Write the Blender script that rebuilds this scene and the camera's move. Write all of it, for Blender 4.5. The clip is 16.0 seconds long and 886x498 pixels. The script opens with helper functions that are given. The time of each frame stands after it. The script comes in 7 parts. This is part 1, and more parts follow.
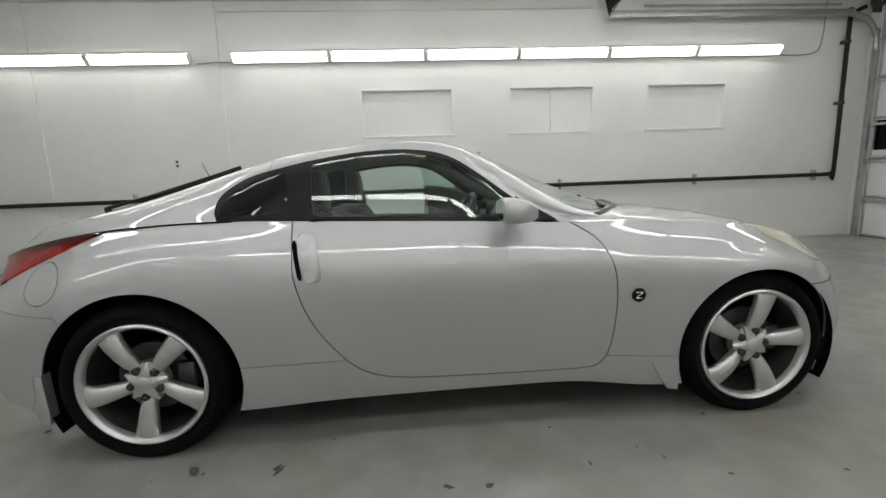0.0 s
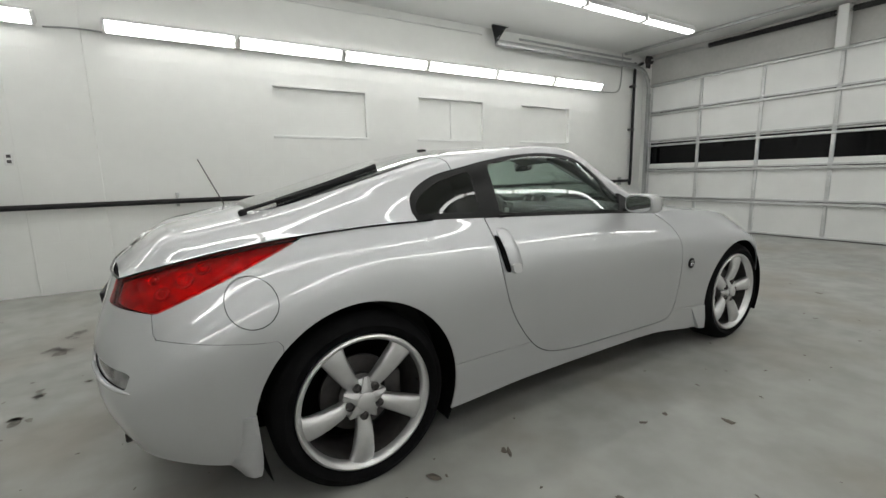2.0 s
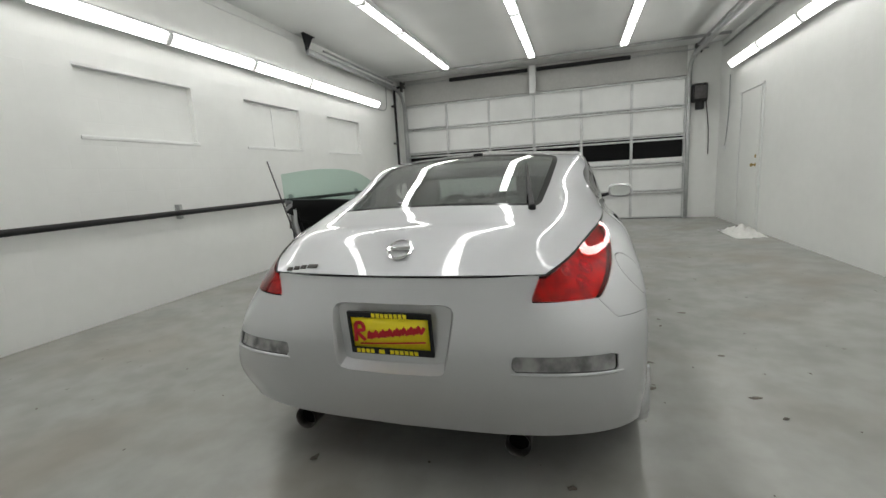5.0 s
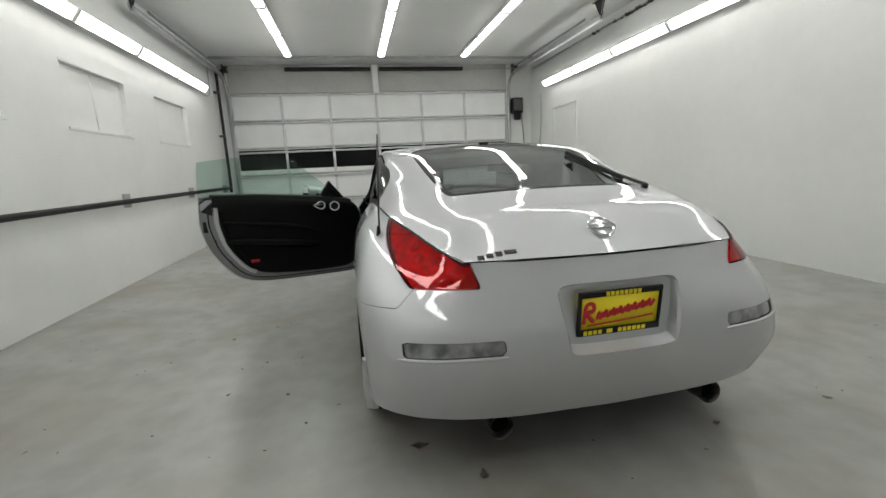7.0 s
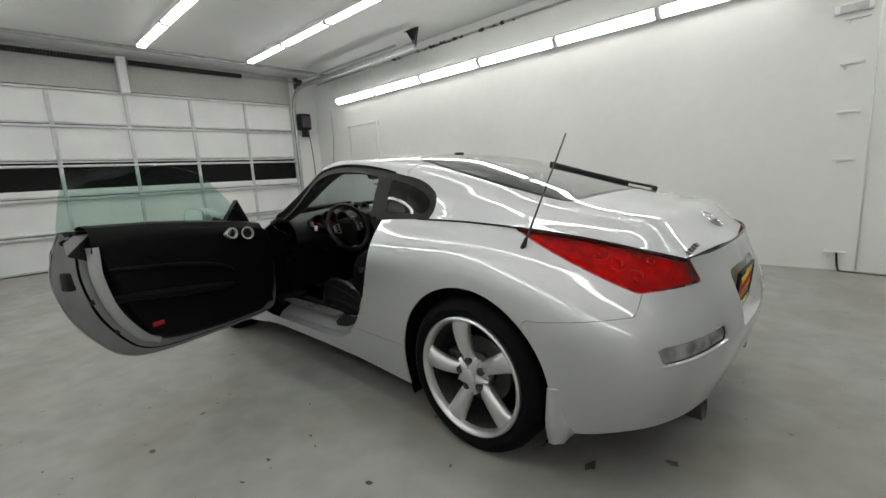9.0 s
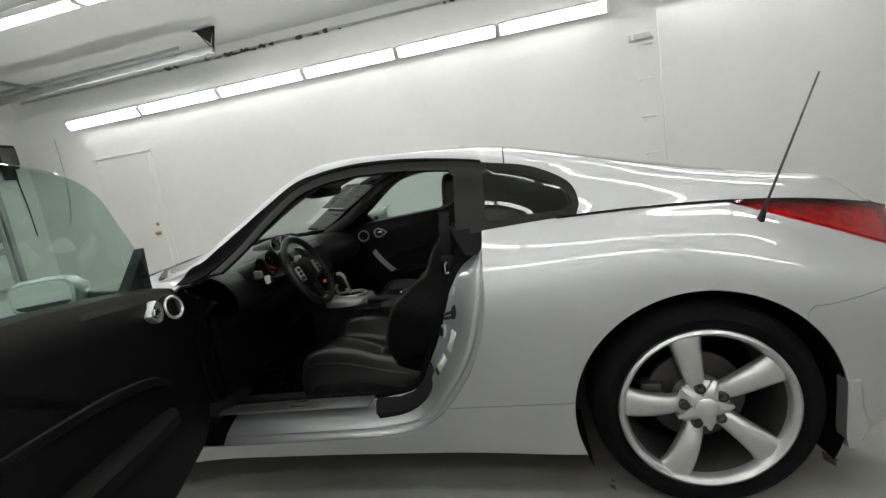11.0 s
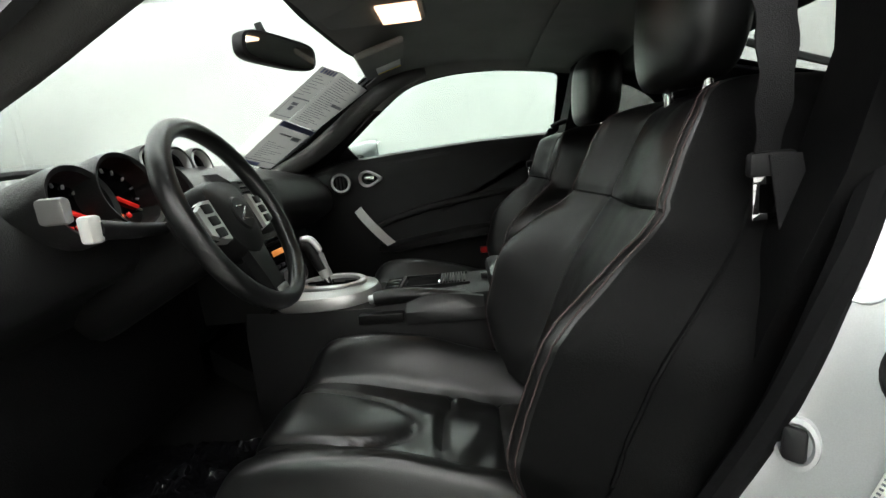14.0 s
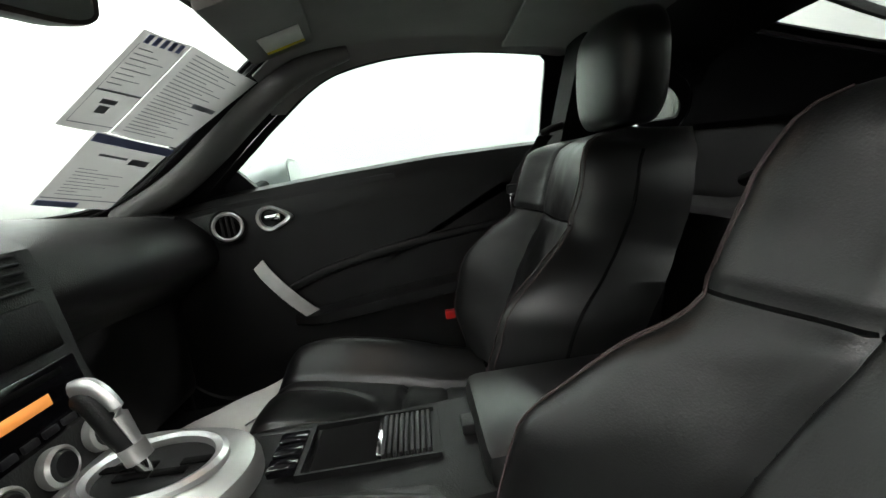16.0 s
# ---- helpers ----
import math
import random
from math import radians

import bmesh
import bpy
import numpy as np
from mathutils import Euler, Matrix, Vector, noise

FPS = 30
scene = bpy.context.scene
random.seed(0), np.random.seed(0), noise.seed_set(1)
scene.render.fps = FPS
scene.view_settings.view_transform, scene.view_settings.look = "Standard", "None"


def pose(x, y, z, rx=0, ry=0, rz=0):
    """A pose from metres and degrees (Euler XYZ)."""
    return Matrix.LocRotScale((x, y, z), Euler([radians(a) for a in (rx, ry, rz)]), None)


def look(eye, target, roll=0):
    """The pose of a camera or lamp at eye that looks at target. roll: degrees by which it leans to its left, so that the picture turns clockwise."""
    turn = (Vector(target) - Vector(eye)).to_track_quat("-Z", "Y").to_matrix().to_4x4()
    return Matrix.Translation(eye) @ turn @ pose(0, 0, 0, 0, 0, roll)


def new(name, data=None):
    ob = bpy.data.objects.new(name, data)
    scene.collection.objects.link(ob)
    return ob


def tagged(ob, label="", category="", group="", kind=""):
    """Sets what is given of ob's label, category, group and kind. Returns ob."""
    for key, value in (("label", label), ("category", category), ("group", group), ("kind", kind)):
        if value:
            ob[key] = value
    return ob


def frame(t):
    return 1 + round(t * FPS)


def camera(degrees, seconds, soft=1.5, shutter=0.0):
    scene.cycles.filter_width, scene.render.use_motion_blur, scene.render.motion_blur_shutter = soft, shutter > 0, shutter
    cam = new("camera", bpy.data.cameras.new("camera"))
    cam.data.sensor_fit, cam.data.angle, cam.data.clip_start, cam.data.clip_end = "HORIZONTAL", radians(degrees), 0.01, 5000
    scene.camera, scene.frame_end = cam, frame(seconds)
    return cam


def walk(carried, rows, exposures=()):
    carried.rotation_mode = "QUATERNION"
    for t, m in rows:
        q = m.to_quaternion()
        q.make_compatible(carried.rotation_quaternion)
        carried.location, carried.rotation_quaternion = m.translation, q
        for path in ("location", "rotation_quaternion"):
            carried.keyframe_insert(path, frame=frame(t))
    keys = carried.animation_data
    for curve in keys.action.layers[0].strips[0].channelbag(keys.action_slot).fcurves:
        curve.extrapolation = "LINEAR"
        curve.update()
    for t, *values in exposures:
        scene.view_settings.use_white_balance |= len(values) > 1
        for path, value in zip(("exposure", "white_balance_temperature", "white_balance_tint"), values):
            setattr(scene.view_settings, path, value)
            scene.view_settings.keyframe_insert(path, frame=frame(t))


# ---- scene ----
cam = camera(91.1, 16.0)
PATH = [
    (0, (-0.204, -2.629, 1.127), (-0.062, -0.661, 0.798), -2.0),
    (0.5, (-0.602, -2.573, 1.124), (-0.246, -0.633, 0.797), -2.0),
    (1, (-1.036, -2.523, 1.152), (-0.448, -0.633, 0.866), -1.8),
    (1.5, (-1.465, -2.45, 1.143), (-0.676, -0.639, 0.835), -2.6),
    (2, (-1.841, -2.317, 1.151), (-0.826, -0.627, 0.819), -1.4),
    (2.5, (-2.231, -2.153, 1.141), (-1.009, -0.611, 0.786), -2.0),
    (3, (-2.564, -1.919, 1.139), (-1.181, -0.524, 0.763), -2.5),
    (3.5, (-2.874, -1.648, 1.157), (-1.342, -0.415, 0.795), -2.9),
    (3.7, (-2.996, -1.531, 1.162), (-1.379, -0.398, 0.846), -3.4),
    (5.8, (-3.563, -0.046, 1.174), (-1.605, 0.174, 0.831), -2.1),
    (6, (-3.573, 0.091, 1.174), (-1.601, 0.193, 0.855), -2.2),
    (6.5, (-3.543, 0.468, 1.166), (-1.575, 0.343, 0.831), -2.5),
    (7, (-3.424, 0.863, 1.15), (-1.494, 0.486, 0.784), -2.8),
    (7.5, (-3.275, 1.246, 1.163), (-1.433, 0.555, 0.801), -3.6),
    (8, (-3.044, 1.601, 1.152), (-1.311, 0.66, 0.821), -3.7),
    (8.5, (-2.768, 1.899, 1.161), (-1.2, 0.71, 0.799), -3.3),
    (9, (-2.447, 2.171, 1.171), (-1.09, 0.741, 0.835), -3.4),
    (9.2, (-2.297, 2.254, 1.16), (-1.02, 0.757, 0.804), -4.0),
    (9.9, (-1.731, 2.434, 1.162), (-0.843, 0.675, 0.812), -5.4),
    (10.6, (-1.123, 2.387, 1.158), (-0.636, 0.478, 0.828), -7.4),
    (11.3, (-0.679, 2.114, 1.14), (-0.377, 0.16, 0.844), -9.1),
    (11.5, (-0.581, 2.054, 1.137), (-0.335, 0.097, 0.802), -8.4),
    (12, (-0.418, 1.738, 1.054), (-0.096, -0.212, 0.748), -6.5),
    (12.5, (-0.326, 1.500, 0.942), (-0.002, -0.453, 0.644), -6.7),
    (13, (-0.291, 1.364, 0.895), (0.009, -0.589, 0.586), -7.4),
    (13.5, (-0.258, 1.238, 0.888), (-0.049, -0.718, 0.527), -6.2),
    (14, (-0.224, 1.115, 0.893), (-0.099, -0.844, 0.513), -6.0),
    (14.5, (-0.212, 0.966, 0.901), (-0.136, -1.003, 0.556), -6.0),
    (15, (-0.233, 0.809, 0.94), (-0.186, -1.157, 0.578), -6.6),
    (15.5, (-0.241, 0.656, 0.944), (-0.228, -1.314, 0.601), -6.5),
    (16, (-0.227, 0.522, 0.938), (-0.32, -1.443, 0.575), -7.7),
]
EXPOSURE = [(0, -0.03), (1.0, 0.06), (2.5, 0.1), (3.5, 0.06), (9, 0.08), (11.5, 0.35), (12.0, 0.45), (12.5, 0.82), (13.5, 1.5), (14.5, 1.95), (16, 2.15)]
walk(cam, [(t, look(eye, target, roll)) for t, eye, target, roll in PATH], EXPOSURE)

# ---------------------------------------------------------------- world and light
world = bpy.data.worlds.new("world")
scene.world = world
world.use_nodes = True
world.node_tree.nodes["Background"].inputs[0].default_value = (0.6, 0.65, 0.7, 1)
world.node_tree.nodes["Background"].inputs[1].default_value = 0.02
LAMP = 9.6


# ---------------------------------------------------------------- materials
def mat(name, color, rough=0.5, metal=0.0, var=0.0, scale=8.0, fine=0.0, fine_scale=90.0, bump=0.0, bump_scale=60.0, coat=0.0, emit=0.0, spec=0.5, stain=None, wear=0.0, detail=5.0, coords="Object", coat_ior=1.5):
    m = bpy.data.materials.new(name)
    m.use_nodes = True
    nt = m.node_tree
    b = nt.nodes["Principled BSDF"]
    b.inputs["Base Color"].default_value = (*color, 1)
    b.inputs["Roughness"].default_value = rough
    b.inputs["Metallic"].default_value = metal
    b.inputs["Specular IOR Level"].default_value = spec
    if coat:
        b.inputs["Coat Weight"].default_value = coat
        b.inputs["Coat Roughness"].default_value = 0.015
        b.inputs["Coat IOR"].default_value = coat_ior
    if emit:
        b.inputs["Emission Color"].default_value = (*color, 1)
        b.inputs["Emission Strength"].default_value = emit
    if not (var or fine or bump or stain):
        return m
    tc = nt.nodes.new("ShaderNodeTexCoord")

    def tex(sc, detail=detail):
        n = nt.nodes.new("ShaderNodeTexNoise")
        n.inputs["Scale"].default_value = sc
        n.inputs["Detail"].default_value = detail
        nt.links.new(tc.outputs[coords], n.inputs["Vector"])
        return n.outputs["Fac"]

    def ramp(src, lo, hi, a, c):
        r = nt.nodes.new("ShaderNodeMapRange")
        r.interpolation_type = "SMOOTHSTEP"
        r.inputs[1].default_value, r.inputs[2].default_value, r.inputs[3].default_value, r.inputs[4].default_value = lo, hi, a, c
        nt.links.new(src, r.inputs[0])
        return r.outputs[0]

    def times(a, c):
        n = nt.nodes.new("ShaderNodeMath")
        n.operation = "MULTIPLY"
        nt.links.new(a, n.inputs[0]), nt.links.new(c, n.inputs[1])
        return n.outputs[0]

    if var or fine or stain:
        f = ramp(tex(scale), 0.3, 0.7, 1 - var, 1 + var * 0.6)
        if fine:
            f = times(f, ramp(tex(fine_scale), 0.3, 0.7, 1 - fine, 1 + fine * 0.6))
        mul = nt.nodes.new("ShaderNodeVectorMath")
        mul.operation = "SCALE"
        mul.inputs[0].default_value = color
        nt.links.new(f, mul.inputs["Scale"])
        out = mul.outputs[0]
        if stain:
            mix = nt.nodes.new("ShaderNodeMix")
            mix.data_type = "RGBA"
            nt.links.new(ramp(tex(stain[1], 2.0), stain[2], stain[3], 0, stain[4]), mix.inputs[0])
            nt.links.new(out, mix.inputs[6])
            mix.inputs[7].default_value = (*stain[0], 1)
            out = mix.outputs[2]
        nt.links.new(out, b.inputs["Base Color"])
    if wear:
        nt.links.new(ramp(tex(scale * 2.3), 0.3, 0.7, rough - wear, rough + wear), b.inputs["Roughness"])
    if bump:
        bp = nt.nodes.new("ShaderNodeBump")
        bp.inputs["Strength"].default_value = bump
        bp.inputs["Distance"].default_value = 0.004
        nt.links.new(tex(bump_scale), bp.inputs["Height"])
        nt.links.new(bp.outputs[0], b.inputs["Normal"])
    return m


def glass_mat(name, tint, gloss=1.0, rough=0.0):
    m = bpy.data.materials.new(name)
    m.use_nodes = True
    nt = m.node_tree
    nt.nodes.remove(nt.nodes["Principled BSDF"])
    tr, gl, mx, fr = (nt.nodes.new("ShaderNode" + k) for k in ("BsdfTransparent", "BsdfGlossy", "MixShader", "LayerWeight"))
    power, scale = nt.nodes.new("ShaderNodeMath"), nt.nodes.new("ShaderNodeMath")
    power.operation, scale.operation = "POWER", "MULTIPLY_ADD"
    power.inputs[1].default_value, scale.inputs[1].default_value, scale.inputs[2].default_value = 4.5, 0.95, 0.045
    tr.inputs[0].default_value = (*tint, 1)
    gl.inputs["Roughness"].default_value = rough
    gl.inputs[0].default_value = (gloss, gloss, gloss, 1)
    fr.inputs[0].default_value = 0.5
    nt.links.new(fr.outputs["Facing"], power.inputs[0])
    nt.links.new(power.outputs[0], scale.inputs[0])
    nt.links.new(scale.outputs[0], mx.inputs[0])
    nt.links.new(tr.outputs[0], mx.inputs[1])
    nt.links.new(gl.outputs[0], mx.inputs[2])
    nt.links.new(mx.outputs[0], nt.nodes["Material Output"].inputs[0])
    return m


WALL = mat("painted_block", (0.80, 0.81, 0.79), 0.55, var=0.035, scale=0.9, fine=0.012, fine_scale=9, bump=0.06, bump_scale=90)


def block_joints(m, strength=0.16):
    """Faint painted-over block joints: running bond in the plane of the wall."""
    nt = m.node_tree
    tc, sep, add, com, br, bp = (nt.nodes.new("ShaderNode" + k) for k in ("TexCoord", "SeparateXYZ", "Math", "CombineXYZ", "TexBrick", "Bump"))
    nt.links.new(tc.outputs["Object"], sep.inputs[0])
    nt.links.new(sep.outputs[0], add.inputs[0])
    nt.links.new(sep.outputs[1], add.inputs[1])
    nt.links.new(add.outputs[0], com.inputs[0])
    nt.links.new(sep.outputs[2], com.inputs[1])
    nt.links.new(com.outputs[0], br.inputs["Vector"])
    br.inputs["Scale"].default_value = 1.0
    br.inputs["Brick Width"].default_value = 0.40
    br.inputs["Row Height"].default_value = 0.20
    br.inputs["Mortar Size"].default_value = 0.006
    br.inputs["Mortar Smooth"].default_value = 0.6
    bp.inputs["Strength"].default_value = strength
    bp.inputs["Distance"].default_value = 0.003
    bp.invert = True
    nt.links.new(br.outputs["Fac"], bp.inputs["Height"])
    b = nt.nodes["Principled BSDF"]
    old = b.inputs["Normal"].links[0].from_socket
    nt.links.new(old, bp.inputs["Normal"])
    nt.links.new(bp.outputs[0], b.inputs["Normal"])


block_joints(WALL)
CEIL = mat("ceiling_paint", (0.74, 0.75, 0.74), 0.6, var=0.04, scale=0.9, bump=0.08, bump_scale=40)
FLOOR = mat("painted_concrete", (0.325, 0.327, 0.310), 0.27, var=0.08, scale=1.5, fine=0.07, fine_scale=6.0, stain=((0.255, 0.220, 0.180), 1.0, 0.42, 0.85, 0.75), detail=4.0)
GREYBOARD = mat("grey_painted_board", (0.46, 0.46, 0.445), 0.55, var=0.08, scale=1.5, fine=0.04, fine_scale=20)
WHITE = mat("white_paint", (0.78, 0.79, 0.78), 0.4, var=0.04, scale=3)
PANEL = mat("white_steel_panel", (0.80, 0.81, 0.80), 0.32, var=0.04, scale=2.5, bump=0.05, bump_scale=30)
STEEL = mat("galvanised_steel", (0.45, 0.46, 0.46), 0.4, 0.8, var=0.12, scale=9, fine=0.1, fine_scale=60)
DOORSTEEL = mat("bright_zinc_steel", (0.60, 0.61, 0.61), 0.36, 0.45, var=0.12, scale=5, fine=0.08, fine_scale=50)
BLACKPIPE = mat("black_pipe", (0.014, 0.014, 0.015), 0.5, spec=0.3, var=0.2, scale=7)
BLACK = mat("black_plastic", (0.010, 0.010, 0.011), 0.5, spec=0.3, var=0.2, scale=14, bump=0.1, bump_scale=240)
DIRT = mat("dirt", (0.10, 0.085, 0.07), 0.8, var=0.3, scale=40)
TUBE = mat("lit_diffuser", (1.0, 0.995, 0.965), 0.4, emit=LAMP)
DARKPANE = mat("night_glass", (0.002, 0.002, 0.0025), 0.06, spec=0.22)
PAINT = mat("silver_paint", (0.56, 0.57, 0.585), 0.52, 0.88, coat=1.0, var=0.012, scale=2, fine=0.05, fine_scale=900, coat_ior=1.72)
GLOSSBLACK = mat("gloss_black", (0.004, 0.004, 0.005), 0.08, spec=0.28, var=0.1, scale=6)
TRIMBLACK = mat("satin_black_trim", (0.0045, 0.0045, 0.005), 0.34, spec=0.25, var=0.1, scale=6)
SHELL = mat("dark_lining", (0.009, 0.009, 0.010), 0.8, spec=0.15, var=0.15, scale=12, bump=0.15, bump_scale=300)
RUBBER = mat("rubber", (0.0055, 0.0055, 0.006), 0.75, spec=0.08, var=0.2, scale=18, bump=0.2, bump_scale=120)
ALLOY = mat("alloy", (0.62, 0.62, 0.625), 0.36, 0.85, var=0.05, scale=20, coat=0.5)
CHROME = mat("chrome", (0.8, 0.8, 0.8), 0.08, 1.0)
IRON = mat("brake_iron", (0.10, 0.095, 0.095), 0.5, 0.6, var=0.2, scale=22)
DARK = mat("black_void", (0.004, 0.004, 0.004), 0.95, spec=0.08)
REDBACK = mat("ribbed_lamp_reflector", (0.66, 0.14, 0.13), 0.4, 0.3, var=0.45, scale=26, bump=0.5, bump_scale=130)
REDBOWL = mat("dark_red_bowl", (0.78, 0.30, 0.28), 0.22, 0.7, var=0.3, scale=60)
CLEAR = mat("clear_lens", (0.30, 0.30, 0.30), 0.18, 0.5, var=0.6, scale=16, coat=0.5)
LAMPLENS = mat("hazy_headlamp", (0.62, 0.60, 0.50), 0.2, coat=0.6, var=0.1, scale=12)
PLATE = mat("plate_yellow", (0.90, 0.75, 0.02), 0.35)
RED = mat("red_print", (0.5, 0.01, 0.02), 0.45)
GLASS = glass_mat("green_glass", (0.88, 0.93, 0.91))
GLASS_SIDE = glass_mat("tinted_side_glass", (0.76, 0.83, 0.80))
GLASS_REAR = glass_mat("rear_glass", (0.78, 0.81, 0.80))
REDLENS = glass_mat("red_lens", (0.92, 0.020, 0.022), gloss=0.75)
GLASS_DARK = glass_mat("quarter_glass", (0.30, 0.32, 0.31))
MIRROR = mat("mirror", (0.85, 0.88, 0.87), 0.02, 1.0)


# ---------------------------------------------------------------- mesh helpers
def link(name, me, material, parent=None, label="", smooth=True, thick=0.0):
    ob = new(name, me)
    if material:
        me.materials.append(material)
    if smooth:
        me.polygons.foreach_set("use_smooth", [True] * len(me.polygons))
    if parent:
        ob.parent = parent
    if label:
        ob["label"] = label
    if thick:
        mod = ob.modifiers.new("thickness", "SOLIDIFY")
        mod.thickness, mod.offset = thick, -1
    return ob


def part(name, bm, material, parent=None, label="", smooth=True, angle=40):
    me = bpy.data.meshes.new(name)
    bm.normal_update()
    if smooth:
        for e in bm.edges:
            if len(e.link_faces) == 2 and e.calc_face_angle(0) > radians(angle):
                e.smooth = False
    bm.to_mesh(me)
    bm.free()
    return link(name, me, material, parent, label, smooth)


def thing(name, label, category, group="", kind="", at=(0, 0, 0)):
    ob = new(name)
    ob.location = at
    return tagged(ob, label, category, group, kind)


def box(x0, x1, y0, y1, z0, z1, bev=0.0, bm=None, seg=2, m=None):
    own = bmesh.new()
    bmesh.ops.create_cube(own, size=1)
    for v in own.verts:
        v.co = Vector(((x0 + x1) / 2 + v.co.x * (x1 - x0), (y0 + y1) / 2 + v.co.y * (y1 - y0), (z0 + z1) / 2 + v.co.z * (z1 - z0)))
    if bev:
        bmesh.ops.bevel(own, geom=own.edges[:], offset=bev, segments=seg, profile=0.5, affect="EDGES")
    if m:
        own.transform(m)
    return merge(bm, own)


def merge(bm, own):
    if bm is None:
        return own
    me = bpy.data.meshes.new("tmp")
    own.to_mesh(me)
    own.free()
    bm.from_mesh(me)
    bpy.data.meshes.remove(me)
    return bm


def lathe(profile, n=48, m=None, bm=None, closed=False):
    """Turns a list of (radius, height) round z."""
    own = bmesh.new()
    rings = []
    for r, h in profile:
        if r < 1e-6:
            rings.append([own.verts.new((0, 0, h))])
        else:
            rings.append([own.verts.new((r * math.cos(2 * math.pi * k / n), r * math.sin(2 * math.pi * k / n), h)) for k in range(n)])
    pairs = list(zip(rings, rings[1:])) + ([(rings[-1], rings[0])] if closed else [])
    for a, b in pairs:
        for k in range(n):
            q = [a[k % len(a)], a[(k + 1) % len(a)], b[(k + 1) % len(b)], b[k % len(b)]]
            q = list(dict.fromkeys(q))
            if len(q) > 2:
                own.faces.new(q)
    bmesh.ops.recalc_face_normals(own, faces=own.faces[:])
    if m:
        own.transform(m)
    return merge(bm, own)


def tube(points, radius, n=10, bm=None, flat=1.0, smooth_steps=0, up=(0, 0, 1)):
    """A rod along points, with closed ends. radius: a number or one for each point; flat: thickness of the other axis."""
    pts = [Vector(p) for p in points]
    rad = list(radius) if isinstance(radius, (list, tuple)) else [radius] * len(pts)
    if smooth_steps:
        P = [np.array(p) for p in pts]
        dense, dr = [], []
        for i in range(len(P) - 1):
            a, b, c, d = P[max(i - 1, 0)], P[i], P[i + 1], P[min(i + 2, len(P) - 1)]
            for k in range(smooth_steps):
                t = k / smooth_steps
                dense.append(Vector(0.5 * (2 * b + (c - a) * t + (2 * a - 5 * b + 4 * c - d) * t * t + (3 * b - a - 3 * c + d) * t ** 3)))
                dr.append(rad[i] * (1 - t) + rad[i + 1] * t)
        pts, rad = dense + [pts[-1]], dr + [rad[-1]]
    own = bmesh.new()
    rings = []
    for i, p in enumerate(pts):
        d = (pts[min(i + 1, len(pts) - 1)] - pts[max(i - 1, 0)]).normalized()
        u = Vector(up)
        if abs(d.dot(u)) > 0.95:
            u = Vector((0.3, 1, 0.2))
        a = d.cross(u).normalized()
        b = a.cross(d).normalized()
        rings.append([own.verts.new(p + rad[i] * (a * math.cos(2 * math.pi * k / n) + flat * b * math.sin(2 * math.pi * k / n))) for k in range(n)])
    for r, q in zip(rings, rings[1:]):
        for k in range(n):
            own.faces.new((r[k], r[(k + 1) % n], q[(k + 1) % n], q[k]))
    own.faces.new(rings[0][::-1]), own.faces.new(rings[-1])
    bmesh.ops.recalc_face_normals(own, faces=own.faces[:])
    return merge(bm, own)


def loft(rows, bm=None, cap=False, close=True):
    own = bmesh.new()
    R = [[own.verts.new(tuple(p)) for p in r] for r in rows]
    n = len(R[0])
    for a, b in zip(R, R[1:]):
        for k in range(n if close else n - 1):
            own.faces.new((a[k], a[(k + 1) % n], b[(k + 1) % n], b[k]))
    if cap:
        own.faces.new(R[0][::-1]), own.faces.new(R[-1])
    bmesh.ops.recalc_face_normals(own, faces=own.faces[:])
    return merge(bm, own)


def spline(knots, values, at):
    """Smooth curve through values at knots, without overshoot (monotone cubic)."""
    k, v, a = np.asarray(knots, float), np.asarray(values, float), np.asarray(at, float)
    h = np.diff(k)
    s = np.diff(v) / h
    m = np.zeros_like(v)
    m[0], m[-1] = s[0], s[-1]
    for i in range(1, len(v) - 1):
        w1, w2 = 2 * h[i] + h[i - 1], h[i] + 2 * h[i - 1]
        m[i] = 0.0 if s[i - 1] * s[i] <= 0 else (w1 + w2) / (w1 / s[i - 1] + w2 / s[i])
    i = np.clip(np.searchsorted(k, a, side="right") - 1, 0, len(h) - 1)
    t = (a - k[i]) / h[i]
    return (2 * t ** 3 - 3 * t ** 2 + 1) * v[i] + (t ** 3 - 2 * t ** 2 + t) * h[i] * m[i] + (-2 * t ** 3 + 3 * t ** 2) * v[i + 1] + (t ** 3 - t ** 2) * h[i] * m[i + 1]


def catmull(points, per=8, closed=False):
    P = np.asarray(points, float)
    n = len(P)
    out = []
    for i in range(n if closed else n - 1):
        idx = [(i - 1) % n, i, (i + 1) % n, (i + 2) % n] if closed else [max(i - 1, 0), i, i + 1, min(i + 2, n - 1)]
        a, b, c, d = P[idx]
        for k in range(per):
            t = k / per
            out.append(0.5 * (2 * b + (c - a) * t + (2 * a - 5 * b + 4 * c - d) * t * t + (3 * b - a - 3 * c + d) * t ** 3))
    if not closed:
        out.append(P[-1])
    return np.array(out)


